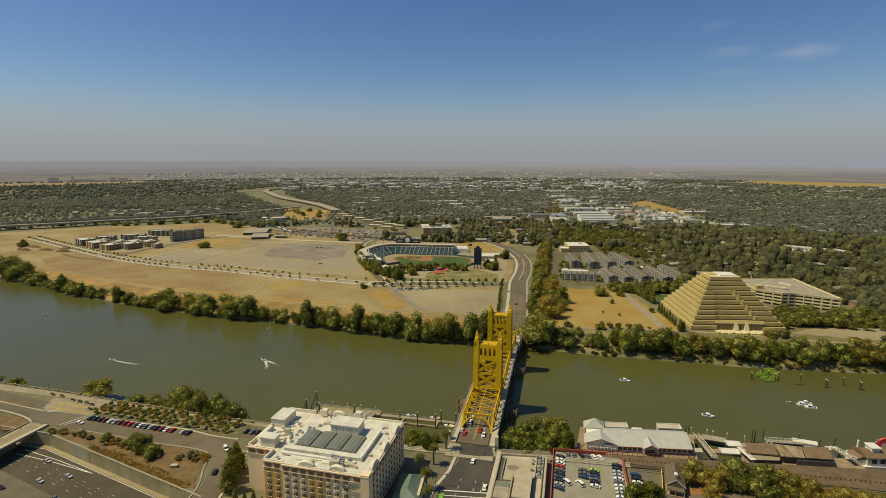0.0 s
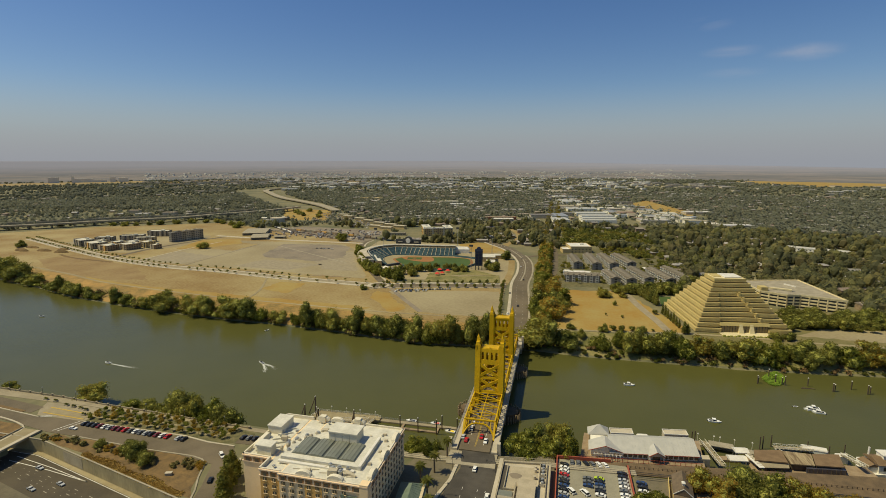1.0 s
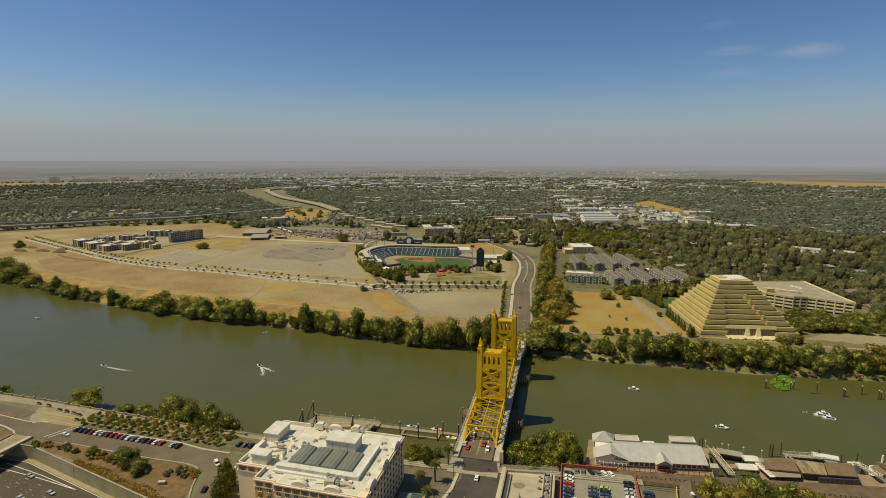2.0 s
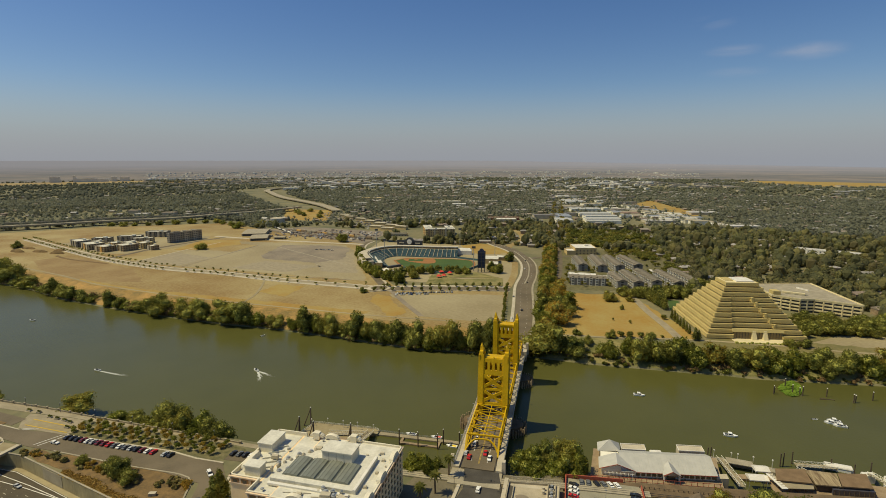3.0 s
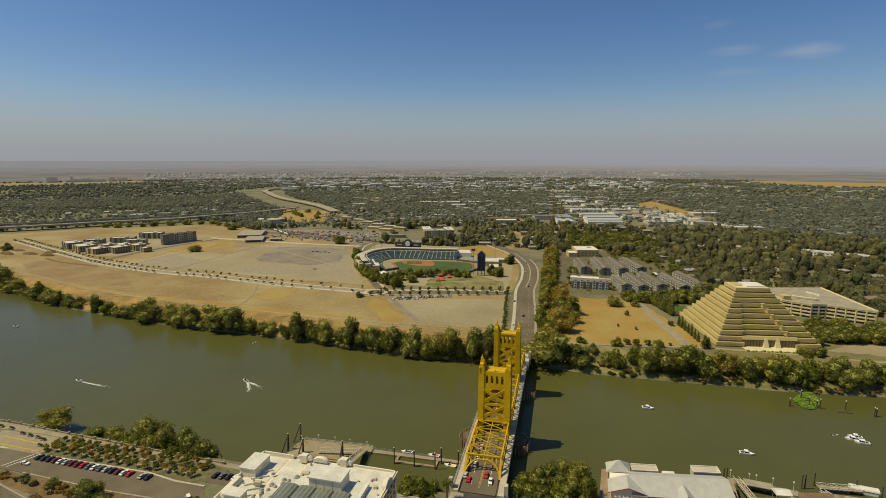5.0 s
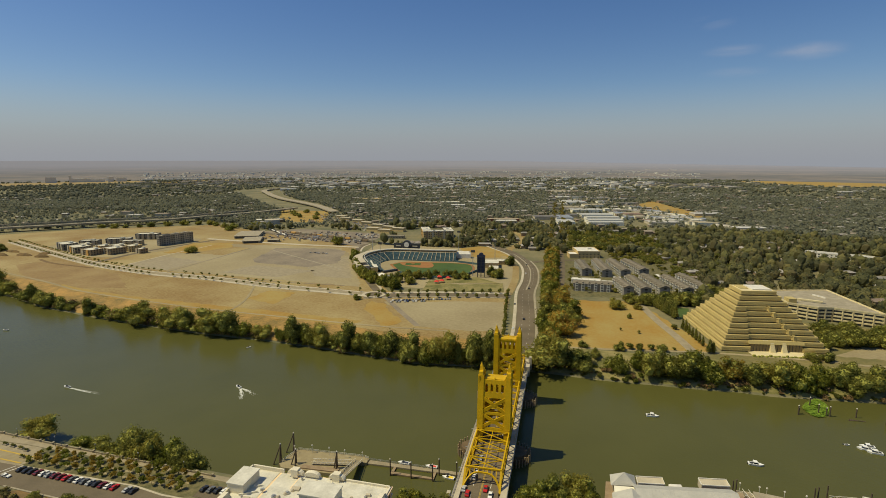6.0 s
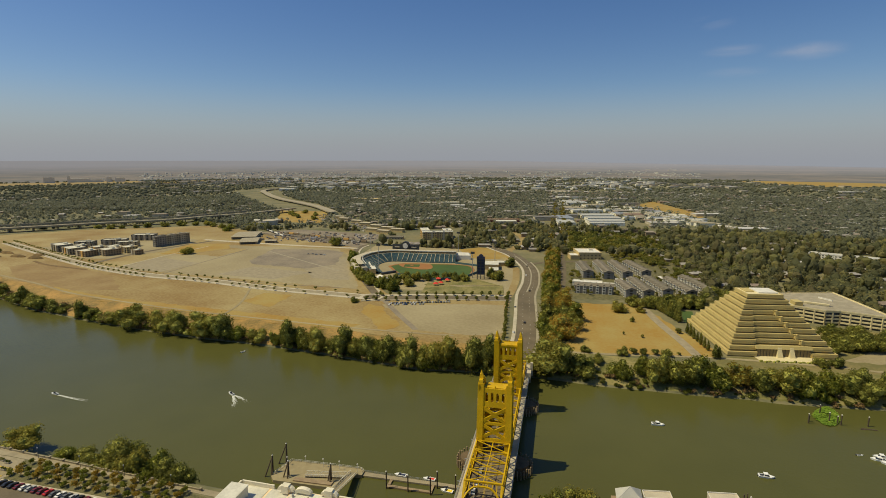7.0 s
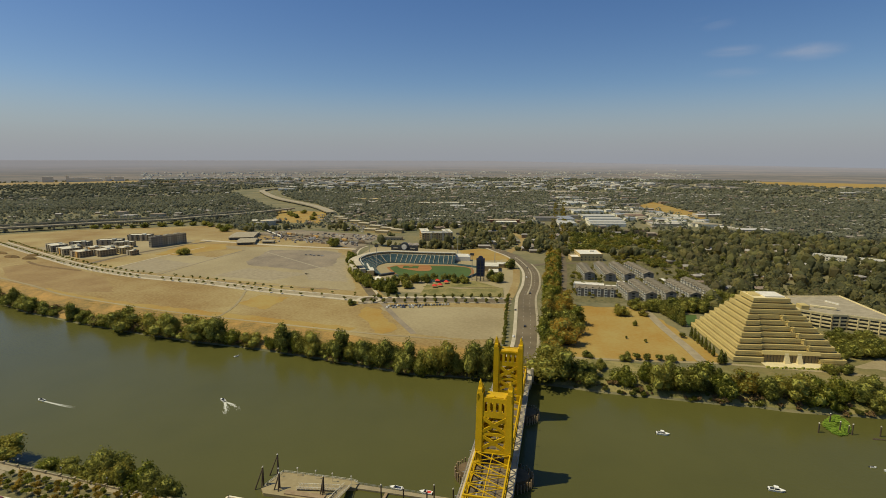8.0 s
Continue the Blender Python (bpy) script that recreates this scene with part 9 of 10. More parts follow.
def palm(i):
    r = np.random.default_rng(300 + i)
    t = thing("palm_tree", "green fan palm with a bare trunk beside the road", "palm tree")
    part("trunk", Shape().tube((0, 0, -0.3), (0.2, 0, 8.4), 0.42, 0.3, 8), M["bark"], t)
    for k in range(26):
        a, up = 2 * math.pi * k / 26 + 0.1 * r.random(), 1.2 - 2.0 * ((k * 7) % 26) / 26
        s = Shape()
        pts = []
        for j in range(5):
            q = j / 4
            pts.append(Vector((math.cos(a) * 3.0 * q * math.cos(up * 0.6), math.sin(a) * 3.0 * q * math.cos(up * 0.6), 8.5 + 2.0 * math.sin(up) * q - 1.3 * q * q)))
        n = Vector((-math.sin(a), math.cos(a), 0))
        for j in range(4):
            wa, wb = (0.5 * math.sin(math.pi * min(0.95, (j + d) / 4 + 0.12)) for d in (0, 1))
            s.add([pts[j] - n * wa, pts[j] + n * wa, pts[j + 1] + n * wb, pts[j + 1] - n * wb], [(0, 1, 2, 3)])
        part("frond", s, M["leaf"], t)
    return t


def shrub(i):
    r = np.random.default_rng(400 + i)
    t = thing("shrub", "dusty green shrub on a dry bank", "shrub")
    c = np.column_stack([r.normal(size=(5, 2)) * 0.9, 0.8 + 0.6 * r.random(5)])
    rad = 0.9 + 0.5 * r.random(5)
    v, f = leaf_quads(r, c, rad, 70, 0.3)
    part("foliage", raw_mesh("foliage", v, f, M["leafdry"] if i % 2 else M["leaf"]), None, t)
    v, f = lumps(r, c, rad, 0.8)
    part("inner_foliage", raw_mesh("inner_foliage", v, f, M["core"]), None, t)
    return t


KINDS = {
    "oak": (lambda i: tree_proto(10 + i, 18, 16, M["leafmid"] if i % 2 else M["leaf"], "large dull green broad-leaved tree with an uneven crown", 4200, 0.38, 17, 0.06), 18, 16, 5),
    "cottonwood": (lambda i: tree_proto(30 + i, 22, 19, M["leafmid"] if i % 3 else M["leaf"], "tall green riverside tree with a loose crown", 5000, 0.38, 22, 0.02), 22, 19, 5),
    "willow": (lambda i: tree_proto(50 + i, 10, 12, M["leafbright"], "low yellow-green willow on the river bank", 2800, 0.34, 13, 0.02), 10, 12, 3),
    "sycamore": (lambda i: tree_proto(70 + i, 22, 18, M["leafdry"], "tall olive-brown street tree with dry leaves", 4600, 0.40, 18, 0.05), 22, 18, 4),
    "bright": (lambda i: tree_proto(90 + i, 14, 12, M["leafbright"], "rounded yellow-green broad-leaved tree", 3600, 0.36, 16, 0.05), 14, 12, 4),
    "cypress": (lambda i: tree_proto(110 + i, 14, 5, M["leaf"], "narrow dark green upright conifer", 1100, 0.32, 6, 0.02, True), 14, 5, 2),
    "young": (lambda i: tree_proto(130 + i, 6, 4.4, M["leaf"], "young street tree with a small round crown", 500, 0.30, 4, 0.25), 6, 4.4, 3),
    "palm": (palm, 10, 6, 2),
    "shrub": (shrub, 2.2, 3.6, 4),
}


def small_trees(name, places, leaf, label, trunk=0.3, per=46, size=0.34):
    """Many small trees or bushes in one mesh of leaf clumps, with their stems."""
    r = np.random.default_rng(len(places))
    centres, radii = [], []
    stems = Shape()
    for x, y, h, w in places:
        z = stand_height(x, y)
        for k in range(4):
            centres.append((x + 0.2 * w * r.normal(), y + 0.2 * w * r.normal(), z + h * (trunk + 0.14 + 0.42 * r.random())))
            radii.append(w * (0.2 + 0.16 * r.random()))
        stems.tube((x, y, z - 0.2), (x, y, z + h * (trunk + 0.3)), 0.06 + 0.012 * h, 0.05, 5)
    centres, radii = np.array(centres), np.array(radii)
    v, f = leaf_quads(r, centres, radii, per, size)
    cv, cf = lumps(r, centres, radii, 0.62)
    g = thing(name, label, "trees", "", "stuff")
    part("foliage", raw_mesh("foliage", v, f, leaf), None, g)["kind"] = "stuff"
    part("inner_foliage", raw_mesh("inner_foliage", cv, cf, M["core"]), None, g)["kind"] = "stuff"
    part("stems", stems, M["bark"], g)["kind"] = "stuff"


BANK_LEFT = [(-698, 186, 24, 40), (-725, 200, 22, 36), (-660, 176, 20, 34), (-610, 150, 15, 33), (-553, 126, 19, 21), (-523, 116, 14, 18), (-509, 112, 14, 23), (-530, 124, 14, 18),
             (-488, 112, 12, 15), (-444, 101, 18, 15), (-428, 100, 10, 17), (-391, 92, 12, 18), (-405, 97, 9, 16), (-368, 90, 20, 28), (-330, 86, 21, 26), (-312, 84, 19, 20)]
BANK_MID = [(-281, 82, 23, 27), (-260, 78, 23, 24), (-229, 76, 12, 18), (-193, 82, 24, 20), (-166, 79, 21, 22), (-144, 77, 23, 23), (-120, 70, 18, 20), (-100, 66, 21, 21),
            (-84, 65, 22, 22), (-55, 70, 26, 24), (-71, 69, 16, 16), (-35, 73, 25, 19), (-21, 88, 25, 16), (-45, 68, 16, 15), (-27, 74, 14, 13), (-178, 86, 16, 14)]
BANK_RIGHT = [(25, 85, 27, 30), (47, 81, 16, 24), (74, 82, 15, 17), (89, 87, 16, 12), (99, 81, 22, 20), (117, 81, 21, 26), (136, 82, 16, 19), (150, 88, 18, 22), (163, 84, 16, 19),
              (178, 85, 19, 24), (192, 87, 17, 24), (208, 90, 15, 19), (222, 90, 18, 24), (238, 91, 18, 22), (252, 93, 16, 21), (268, 94, 19, 24), (282, 96, 19, 24), (58, 96, 8, 9), (128, 98, 12, 14)]
for kinds, rows in ((("cottonwood", "oak", "cottonwood"), BANK_LEFT), (("cottonwood", "oak", "cottonwood", "oak"), BANK_MID), (("oak", "oak", "willow", "bright", "cottonwood", "oak", "willow", "sycamore"), BANK_RIGHT)):
    for i, (x, y, h, w) in enumerate(rows):
        plant(kinds[i % len(kinds)], x, max(y, float(west_edge(x)) + 4.0) + (4.0 if x > 40 else 0.0), h * (1.08 if x < 15 else 1.0), w * (0.92 if i % 3 else 1.08), group="riverside trees")
for rows in (BANK_LEFT[4:], BANK_MID, BANK_RIGHT):
    for (x0, y0, h0, w0), (x1, y1, h1, w1) in zip(rows, rows[1:]):
        if 9 < abs(x1 - x0) < 40 and rng.random() < (0.75 if x1 < 15 else 0.15):
            x = (x0 + x1) / 2 + 3 * rng.normal()
            plant(("oak", "willow", "bright")[int(rng.integers(3))], x, float(west_edge(x)) + 3 + 8 * rng.random(), 0.36 * (h0 + h1) * (0.6 + 0.6 * rng.random()), group="riverside trees")
# lower growth along the far shore
low_dark, low_bright, low_dry = [], [], []
for i in range(640):
    x = -690 + 990 * (i + rng.random()) / 640
    if -14 < x < 14 or (-225 < x < -205) or (-470 < x < -450):
        continue
    y = float(west_edge(x)) + 0.8 + (9 if x < 15 else 14) * rng.random() ** 1.5
    h = 2.0 + 9.0 * rng.random() ** 1.8 if x < 15 else 1.2 + 4.0 * rng.random() ** 2
    (low_dark, low_bright, low_dry, low_dry)[int(rng.integers(3 if x < 15 else 4))].append((x, y, h, h * (1.0 + 0.6 * rng.random())))
small_trees("bank_undergrowth", low_dark, M["leaf"], "dark green bushes along the river bank", 0.0, 64, 0.40)
small_trees("bank_willows", low_bright, M["leafbright"], "yellow-green willow bushes along the river bank", 0.0, 64, 0.40)
small_trees("bank_dry_brush", low_dry, M["scrub"], "dry tan brush along the river bank", 0.0, 64, 0.40)
for i in range(26):
    x = 300 + 16 * i
    plant(("oak", "cottonwood", "willow")[i % 3], x, float(west_edge(x)) + 8 + 10 * rng.random(), 16 + 7 * rng.random(), group="riverside trees")
for i in range(9):
    x = 88 + 23 * i + 8 * rng.random()
    plant(("oak", "bright", "oak", "sycamore")[i % 4], x, float(west_edge(x)) + 14 + 14 * rng.random(), 7 + 6 * rng.random(), group="riverside trees")
# boulevard trees
for x, y, h, w in ((19, 136, 18, 18), (31, 147, 24, 26), (17, 184, 22, 20), (38, 201, 20, 24), (14, 273, 20, 20), (30, 236, 21, 24), (29, 180, 20, 24), (19, 104, 16, 14), (17, 215, 20, 18),
                   (16, 245, 20, 19), (22, 118, 16, 15), (37, 172, 17, 20), (15, 160, 18, 17), (30, 260, 18, 18)):
    plant(("sycamore", "oak", "sycamore", "bright")[int(x + y) % 4] if y > 110 else "oak", x, y, h, w, group="boulevard trees")
for i in range(15):
    y = 290 + 17 * i
    plant("sycamore" if i % 3 else "bright", 9 + 4 * rng.random() - 0.02 * (y - 290), y, 13 + 4 * rng.random(), 14 + 4 * rng.random(), group="boulevard trees")
    plant("sycamore" if i % 2 else "bright", 17 - 0.02 * (y - 290) + 3 * rng.random(), y + 8, 12 + 4 * rng.random(), 13, group="boulevard trees")
small_trees("avenue_trees", [(6 - 0.022 * (y - 290) + 22 * k + 4 * rng.random(), y + 6 * rng.random(), 10 + 3 * rng.random(), 11) for y in range(560, 1500, 14) for k in (0, 1)], M["leafdry"],
            "long double row of olive-brown avenue trees", 0.1, 60, 0.6)
# green grove beyond the boulevard
grove = [(28 + 160 * rng.random(), 585 + 215 * rng.random(), 8 + 5 * rng.random(), 11 + 5 * rng.random()) for _ in range(170)]
small_trees("park_grove", grove[:110], M["leaf"], "dense olive-green grove of park trees", 0.05, 80, 0.62)
small_trees("park_grove_bright", grove[110:], M["leafmid"], "yellow-green trees within the park grove", 0.05, 80, 0.62)
back = [(140 + 115 * rng.random(), 405 + 165 * rng.random(), 8 + 5 * rng.random(), 9 + 5 * rng.random()) for _ in range(120)]
small_trees("apartment_grove", [p for p in back if p[0] + 0.25 * (p[1] - 400) > 168][:80], M["leaf"], "dull green trees behind the grey apartments", 0.05, 75, 0.58)
small_trees("office_trees", [(100 + 70 * rng.random(), 480 + 85 * rng.random(), 7 + 4 * rng.random(), 8 + 4 * rng.random()) for _ in range(34)], M["leafmid"], "olive trees beside a pale office block", 0.05, 75, 0.58)
# trees round the meadow and the stepped building
for x, y, h, w in ((83, 240, 12, 14), (100, 266, 12, 14), (112, 262, 14, 15), (120, 258, 14, 16), (128, 252, 13, 15), (162, 270, 12, 20), (189, 318, 14, 20), (150, 268, 13, 18),
                   (175, 292, 13, 20), (132, 268, 14, 18), (142, 276, 13, 18), (205, 300, 15, 22), (222, 320, 16, 22), (158, 284, 13, 18), (118, 274, 11, 13)):
    plant("oak", x, y, h, w)
for i in range(7):
    plant("cypress", 136 + 1.2 * i, 186 - 7.0 * i, 8 + 3 * rng.random(), group="conifer row by the stepped building")
for x, y, h in ((144.5, 128, 11), (147.5, 129, 9)):
    plant("cypress", x, y, h, h * 0.5, group="conifer row by the stepped building")
for i in range(10):
    plant("cypress", 135 - 1.35 * i, 217 + 4.6 * i, 12 + 3 * rng.random(), 6, group="conifer row along the meadow path")
for x, y, h, w in ((49, 118, 6, 8), (77, 118, 8, 9), (85, 122, 5, 6), (93, 122, 5.5, 6.5), (102, 124, 5, 6), (110, 125, 6.5, 7.5), (119, 128, 2.5, 3), (93, 208, 6, 4.5), (97, 164, 3, 3), (82, 169, 2.6, 2.2), (128, 184, 5, 9)):
    plant("oak" if h > 5.5 else "young", x, y, h, w, group="small meadow trees")
plant("sycamore", 104, 242, 8, 9)
for x, y, h, w in ((246, 172, 9, 22), (263, 172, 10, 22), (286, 190, 9, 20), (297, 184, 11, 22), (311, 197, 11, 20), (226, 132, 6, 14), (216, 130, 6, 14), (268, 204, 8, 22), (246, 190, 8, 20),
                   (322, 210, 11, 18), (272, 190, 9, 20), (258, 186, 9, 20), (300, 205, 10, 20), (240, 176, 8, 18), (316, 184, 9, 18), (276, 212, 9, 18), (282, 175, 9, 20), (330, 190, 9, 16), (236, 160, 7, 16), (255, 215, 8, 18)):
    plant("oak", x, y, h * 1.25, w, group="trees before the garage")
small_trees("garage_grove", [(228 + 105 * rng.random(), 168 + 42 * rng.random(), 6 + 3.5 * rng.random(), 8 + 4 * rng.random()) for _ in range(46)], M["leaf"], "dull green trees massed before the garage", 0.05, 75, 0.58)
small_trees("courtyard_trees", [(36 + 160 * rng.random(), 296 + 170 * rng.random(), 4.5 + 4 * rng.random(), 4.5 + 3 * rng.random()) for _ in range(120)], M["leafmid"], "olive courtyard trees between grey apartment blocks", 0.1, 60, 0.4)
small_trees("meadow_edge_trees", [(122 + 60 * q + 8 * rng.random(), 252 + 50 * q + 14 * rng.random(), 8 + 4 * rng.random(), 9 + 4 * rng.random()) for q in np.linspace(0.0, 1.0, 26)], M["leaf"], "dull green trees along the meadow edge", 0.05, 75, 0.55)
# young trees in rows along the new streets
young = []
for i, p in enumerate(river_road):
    if rng.random() < 0.9:
        young += [(p.x, p.y - 8, 4 + 1.6 * rng.random(), 3.6), (p.x + 5, p.y + 8, 4 + 1.6 * rng.random(), 3.6)]
small_trees("street_saplings", young, M["leaf"], "young street trees planted along the new riverfront road")
for i in range(15):
    t = i / 14
    plant("young", -176 + 146 * t, 217 + 38 * t, 5 + rng.random(), group="young street trees")
    plant("young", -168 + 138 * t, 240 + 34 * t, 5 + rng.random(), group="young street trees")
for i in range(16):
    plant("young", -16.5 - 0.9 * i, 128 + 9 * i, 4.5 + rng.random(), group="young street trees")
for i in range(26):
    t = i / 25
    plant("bright" if i % 3 else "oak", float(np.interp(t, [0, 0.55, 0.85, 1], [-297, -240, -194, -162])) + 5 * rng.random(), float(np.interp(t, [0, 0.55, 0.85, 1], [445, 330, 276, 262])) + 4 * rng.random(), 11 + 6 * rng.random(), group="trees along the ballpark fence")
for x, y, h, w in ((-976, 625, 10, 18), (-945, 630, 11, 18), (-927, 640, 9, 16), (-887, 668, 12, 22), (-905, 655, 9, 16), (-862, 690, 12, 20), (-836, 715, 13, 22), (-808, 728, 11, 18), (-784, 738, 12, 20), (-755, 720, 10, 18), (-717, 700, 12, 20),
                   (-690, 690, 13, 22), (-655, 706, 14, 22), (-640, 730, 12, 18), (-662, 742, 12, 20)):
    plant("oak", x, y, h, w, group="trees before the freeway")
plant("bright", -674, 661, 13, 24, group="trees before the freeway")
plant("oak", -562, 407, 13, 18)
plant("oak", -880, 345, 13, 18)
plant("oak", -186, 208, 7, 10)
for x, y in ((-720, 1000), (-690, 960), (-660, 930), (-640, 985), (-600, 900), (-700, 1040)):
    plant("oak", x, y, 12, 16)
# near shore: clump by the bridge
for x, y, h, w in ((24, -84, 13, 13), (33, -82, 15, 14), (43, -79, 16, 15), (50, -79, 14, 11), (48, -85, 12, 11), (29, -90, 10, 11), (39, -87, 12, 12)):
    plant("oak" if h > 14.5 else "bright", x, y, h * 1.08, w * 0.98, 5.5, group="trees beside the bridge")
for x, y, h, w in ((-26, -97, 10, 10), (-21, -104, 9, 9), (-17, -98, 9, 8), (-31, -100, 8, 9), (-22, -92, 8, 9)):
    plant("bright", x, y, h, w, group="trees beside the hotel")
for x, y in ((-14, -118), (-11, -104), (-18, -128), (-12, -138), (-8, -150)):
    plant("palm", x, y, 11 + 2 * rng.random())
# near shore: lower left
for x, y, h, w in ((-250, -88, 15, 15), (-216, -93, 8, 10), (-206, -93, 8, 11), (-199, -95, 8, 9), (-190, -96, 10, 11), (-178, -95, 15, 15), (-168, -96, 14, 13), (-158, -97, 13, 13), (-150, -99, 12, 13),
                   (-142, -98, 11, 12), (-320, -88, 8, 9), (-345, -88, 10, 11)):
    plant("bright" if x in (-158, -216) else "oak", x, y + 1.0, h * (1.4 if x > -182 else 1.2 if x > -240 else 0.9), w * 1.2, 2.6, group="trees below the promenade")
rows = [[], []]
for row in range(3):
    for i in range(17):
        rows[(i + row) % 2].append((-222 + 5.6 * i + 1.2 * rng.random(), -106.6 - 4.5 * row - 0.02 * i + 0.8 * rng.random(), 3.4 + 1.8 * rng.random(), 3.0 + 1.0 * rng.random()))
small_trees("garden_trees", rows[0], M["leafbright"], "yellow-green young trees planted in garden rows", 0.15, 60, 0.26)
small_trees("garden_bushes", rows[1], M["leafdry"], "olive-brown young trees planted in garden rows", 0.15, 60, 0.26)
bank = []
for i in range(46):
    x = -228 + 104 * rng.random()
    y = -135.6 - 3 * rng.random() - (0.11 * (x + 228)) * rng.random()
    bank.append((x, y, 1.2 + 2.2 * rng.random(), 2.2 + 1.6 * rng.random()))
small_trees("bank_scrub", bank[:30], M["scrubleaf"], "dusty green scrub on the dry freeway bank", 0.0, 60, 0.3)
small_trees("bank_dry_scrub", bank[30:], M["leafdry"], "brown scrub on the dry freeway bank", 0.0, 60, 0.3)
for x, y, h, w in ((-162, -142, 10, 11), (-172, -139, 7, 9), (-155, -146, 7, 8), (-190, -138, 5, 7)):
    plant("oak", x, y, h, w)
for x, y, h in ((-104, -146, 15), (-102, -153, 16), (-99, -160, 15)):
    plant("cypress", x, y, h, 8, group="dark conifers beside the hotel")
for i in range(9):
    plant("cypress", -88 + 4.5 * i, -170 - 1.5 * rng.random(), 7 + 4 * rng.random(), group="dark conifers beside the hotel")
# near shore: lower right
for kind, x, y, h, w in (("sycamore", 108, -101, 10, 11), ("sycamore", 116, -104, 9, 9), ("oak", 126, -100, 12, 12), ("oak", 132, -103, 12, 11), ("bright", 137, -102, 11, 10), ("sycamore", 145, -103, 10, 12), ("sycamore", 153, -102, 10, 11),
                         ("sycamore", 161, -106, 10, 11), ("sycamore", 169, -105, 9, 11), ("bright", 86, -119, 9, 10), ("bright", 79, -124, 8, 9), ("sycamore", 178, -106, 9, 10), ("sycamore", 112, -113, 8, 8)):
    plant(kind, x, y - 2, h * 1.25, w * 1.25, group="old town trees")


def inside(poly, x, y):
    hit = np.zeros(len(x), bool)
    for (ax, ay), (bx, by) in zip(poly, poly[1:] + poly[:1]):
        cross = ((ay > y) != (by > y)) & (x < (bx - ax) * (y - ay) / (by - ay + 1e-9) + ax)
        hit ^= cross
    return hit


FAR_TAN = [(-3310, 1783), (-3691, 2022), (-3016, 2855), (-2704, 2531)]
patch("ground_far_tan", FAR_TAN, LAND + 0.42, M["sand"], "distant tan harvested fields", "field")
CLEAR = [field, [(-330, 80), (30, 80), (30, 245), (-330, 245)], [(-330, 230), (10, 230), (10, 560), (-330, 560)], [(-15, 80), (60, 80), (60, 560), (-25, 560)],
         [(28, 100), (160, 100), (240, 125), (330, 140), (330, 215), (305, 325), (230, 305), (150, 240), (190, 345), (190, 520), (100, 565), (28, 565)],
         [(-620, 540), (-318, 536), (-300, 700), (-540, 740), (-640, 640)], [(-1200, 380), (-1120, 540), (-870, 790), (-700, 760), (-700, 690), (-1000, 420)], [(-330, 560), (-150, 600), (-165, 660), (-320, 640)],
         [(-813, 1094), (-651, 1095), (-545, 830), (-669, 838)], [(1173, 3780), (1223, 3443), (1383, 3041), (1712, 3061), (3100, 2900), (3300, 3600), (2300, 4050), (1677, 4150)],
         [(318, 1729), (390, 1243), (340, 1124), (237, 1526)], [(-300, 610), (-170, 640), (-190, 830), (-300, 780)], [(385, 560), (520, 560), (520, 640), (385, 640)], [(20, 560), (190, 590), (190, 800), (20, 800)],
         [(-262, 610), (-165, 630), (-165, 720), (-250, 740), (-290, 690)], [(-150, 556), (-117, 592), (-56, 566), (-48, 480), (-120, 470)], [(-142, 805), (-100, 818), (-60, 752), (-40, 660), (-55, 560), (-75, 560), (-62, 650), (-85, 740)],
         [(-575, 935), (-540, 955), (-300, 750), (-300, 690), (-372, 690)], [(-170, 955), (-150, 915), (-70, 930), (-75, 960), (-80, 1000), (-180, 985)], [(70, 925), (165, 940), (160, 1090), (140, 1160), (50, 1130)], [(-15, 900), (45, 915), (45, 1100), (-15, 1090)], FAR_TAN, [(-1480, 2300), (-1350, 1980), (-1180, 1720), (-1000, 1500), (-820, 1340), (-590, 1050), (-680, 960), (-950, 1230), (-1230, 1520), (-1560, 1900), (-1600, 2300)], [(-660, 740), (-620, 740), (-620, 800), (-690, 800)]]
YARDS = [[(-30, 870), (250, 870), (400, 880), (420, 1100), (260, 1900), (-60, 1950)], [(-640, 740), (-330, 700), (-330, 900), (-560, 1090), (-640, 1000)],
         [(-2600, 2300), (-300, 2600), (900, 2700), (900, 3300), (-2600, 3300)], [(-1255, 592), (-1133, 718), (-946, 832), (-1103, 948), (-1400, 960), (-1640, 866)]]


def scatter(n, r0, r1, seed):
    """Places between two distances from the flight line, within the open suburb."""
    r = np.random.default_rng(seed)
    q = np.sqrt(r0 ** 2 + (r1 ** 2 - r0 ** 2) * r.random(n))
    a = radians(-32) + radians(91) * r.random(n)
    x, y = 40 - q * np.sin(a), -310 + q * np.cos(a)
    keep = y > west_edge(x) + 40
    for poly in CLEAR:
        keep &= ~inside(poly, x, y)
    lane = np.abs((x + 0.9 * np.sin(y * 0.01)) * 0.97 + y * 0.24) % 95 < 7
    keep &= ~lane | (r.random(n) < 0.3)
    for poly in YARDS:
        keep &= ~inside(poly, x, y) | (r.random(n) < 0.28)
    blot = np.sin(x * 0.0061 + 1.3) * np.sin(y * 0.0047 + 0.4) + 0.6 * np.sin(x * 0.017 - y * 0.013)
    keep &= r.random(n) < 0.72 + 0.35 * blot
    return x[keep], y[keep], r


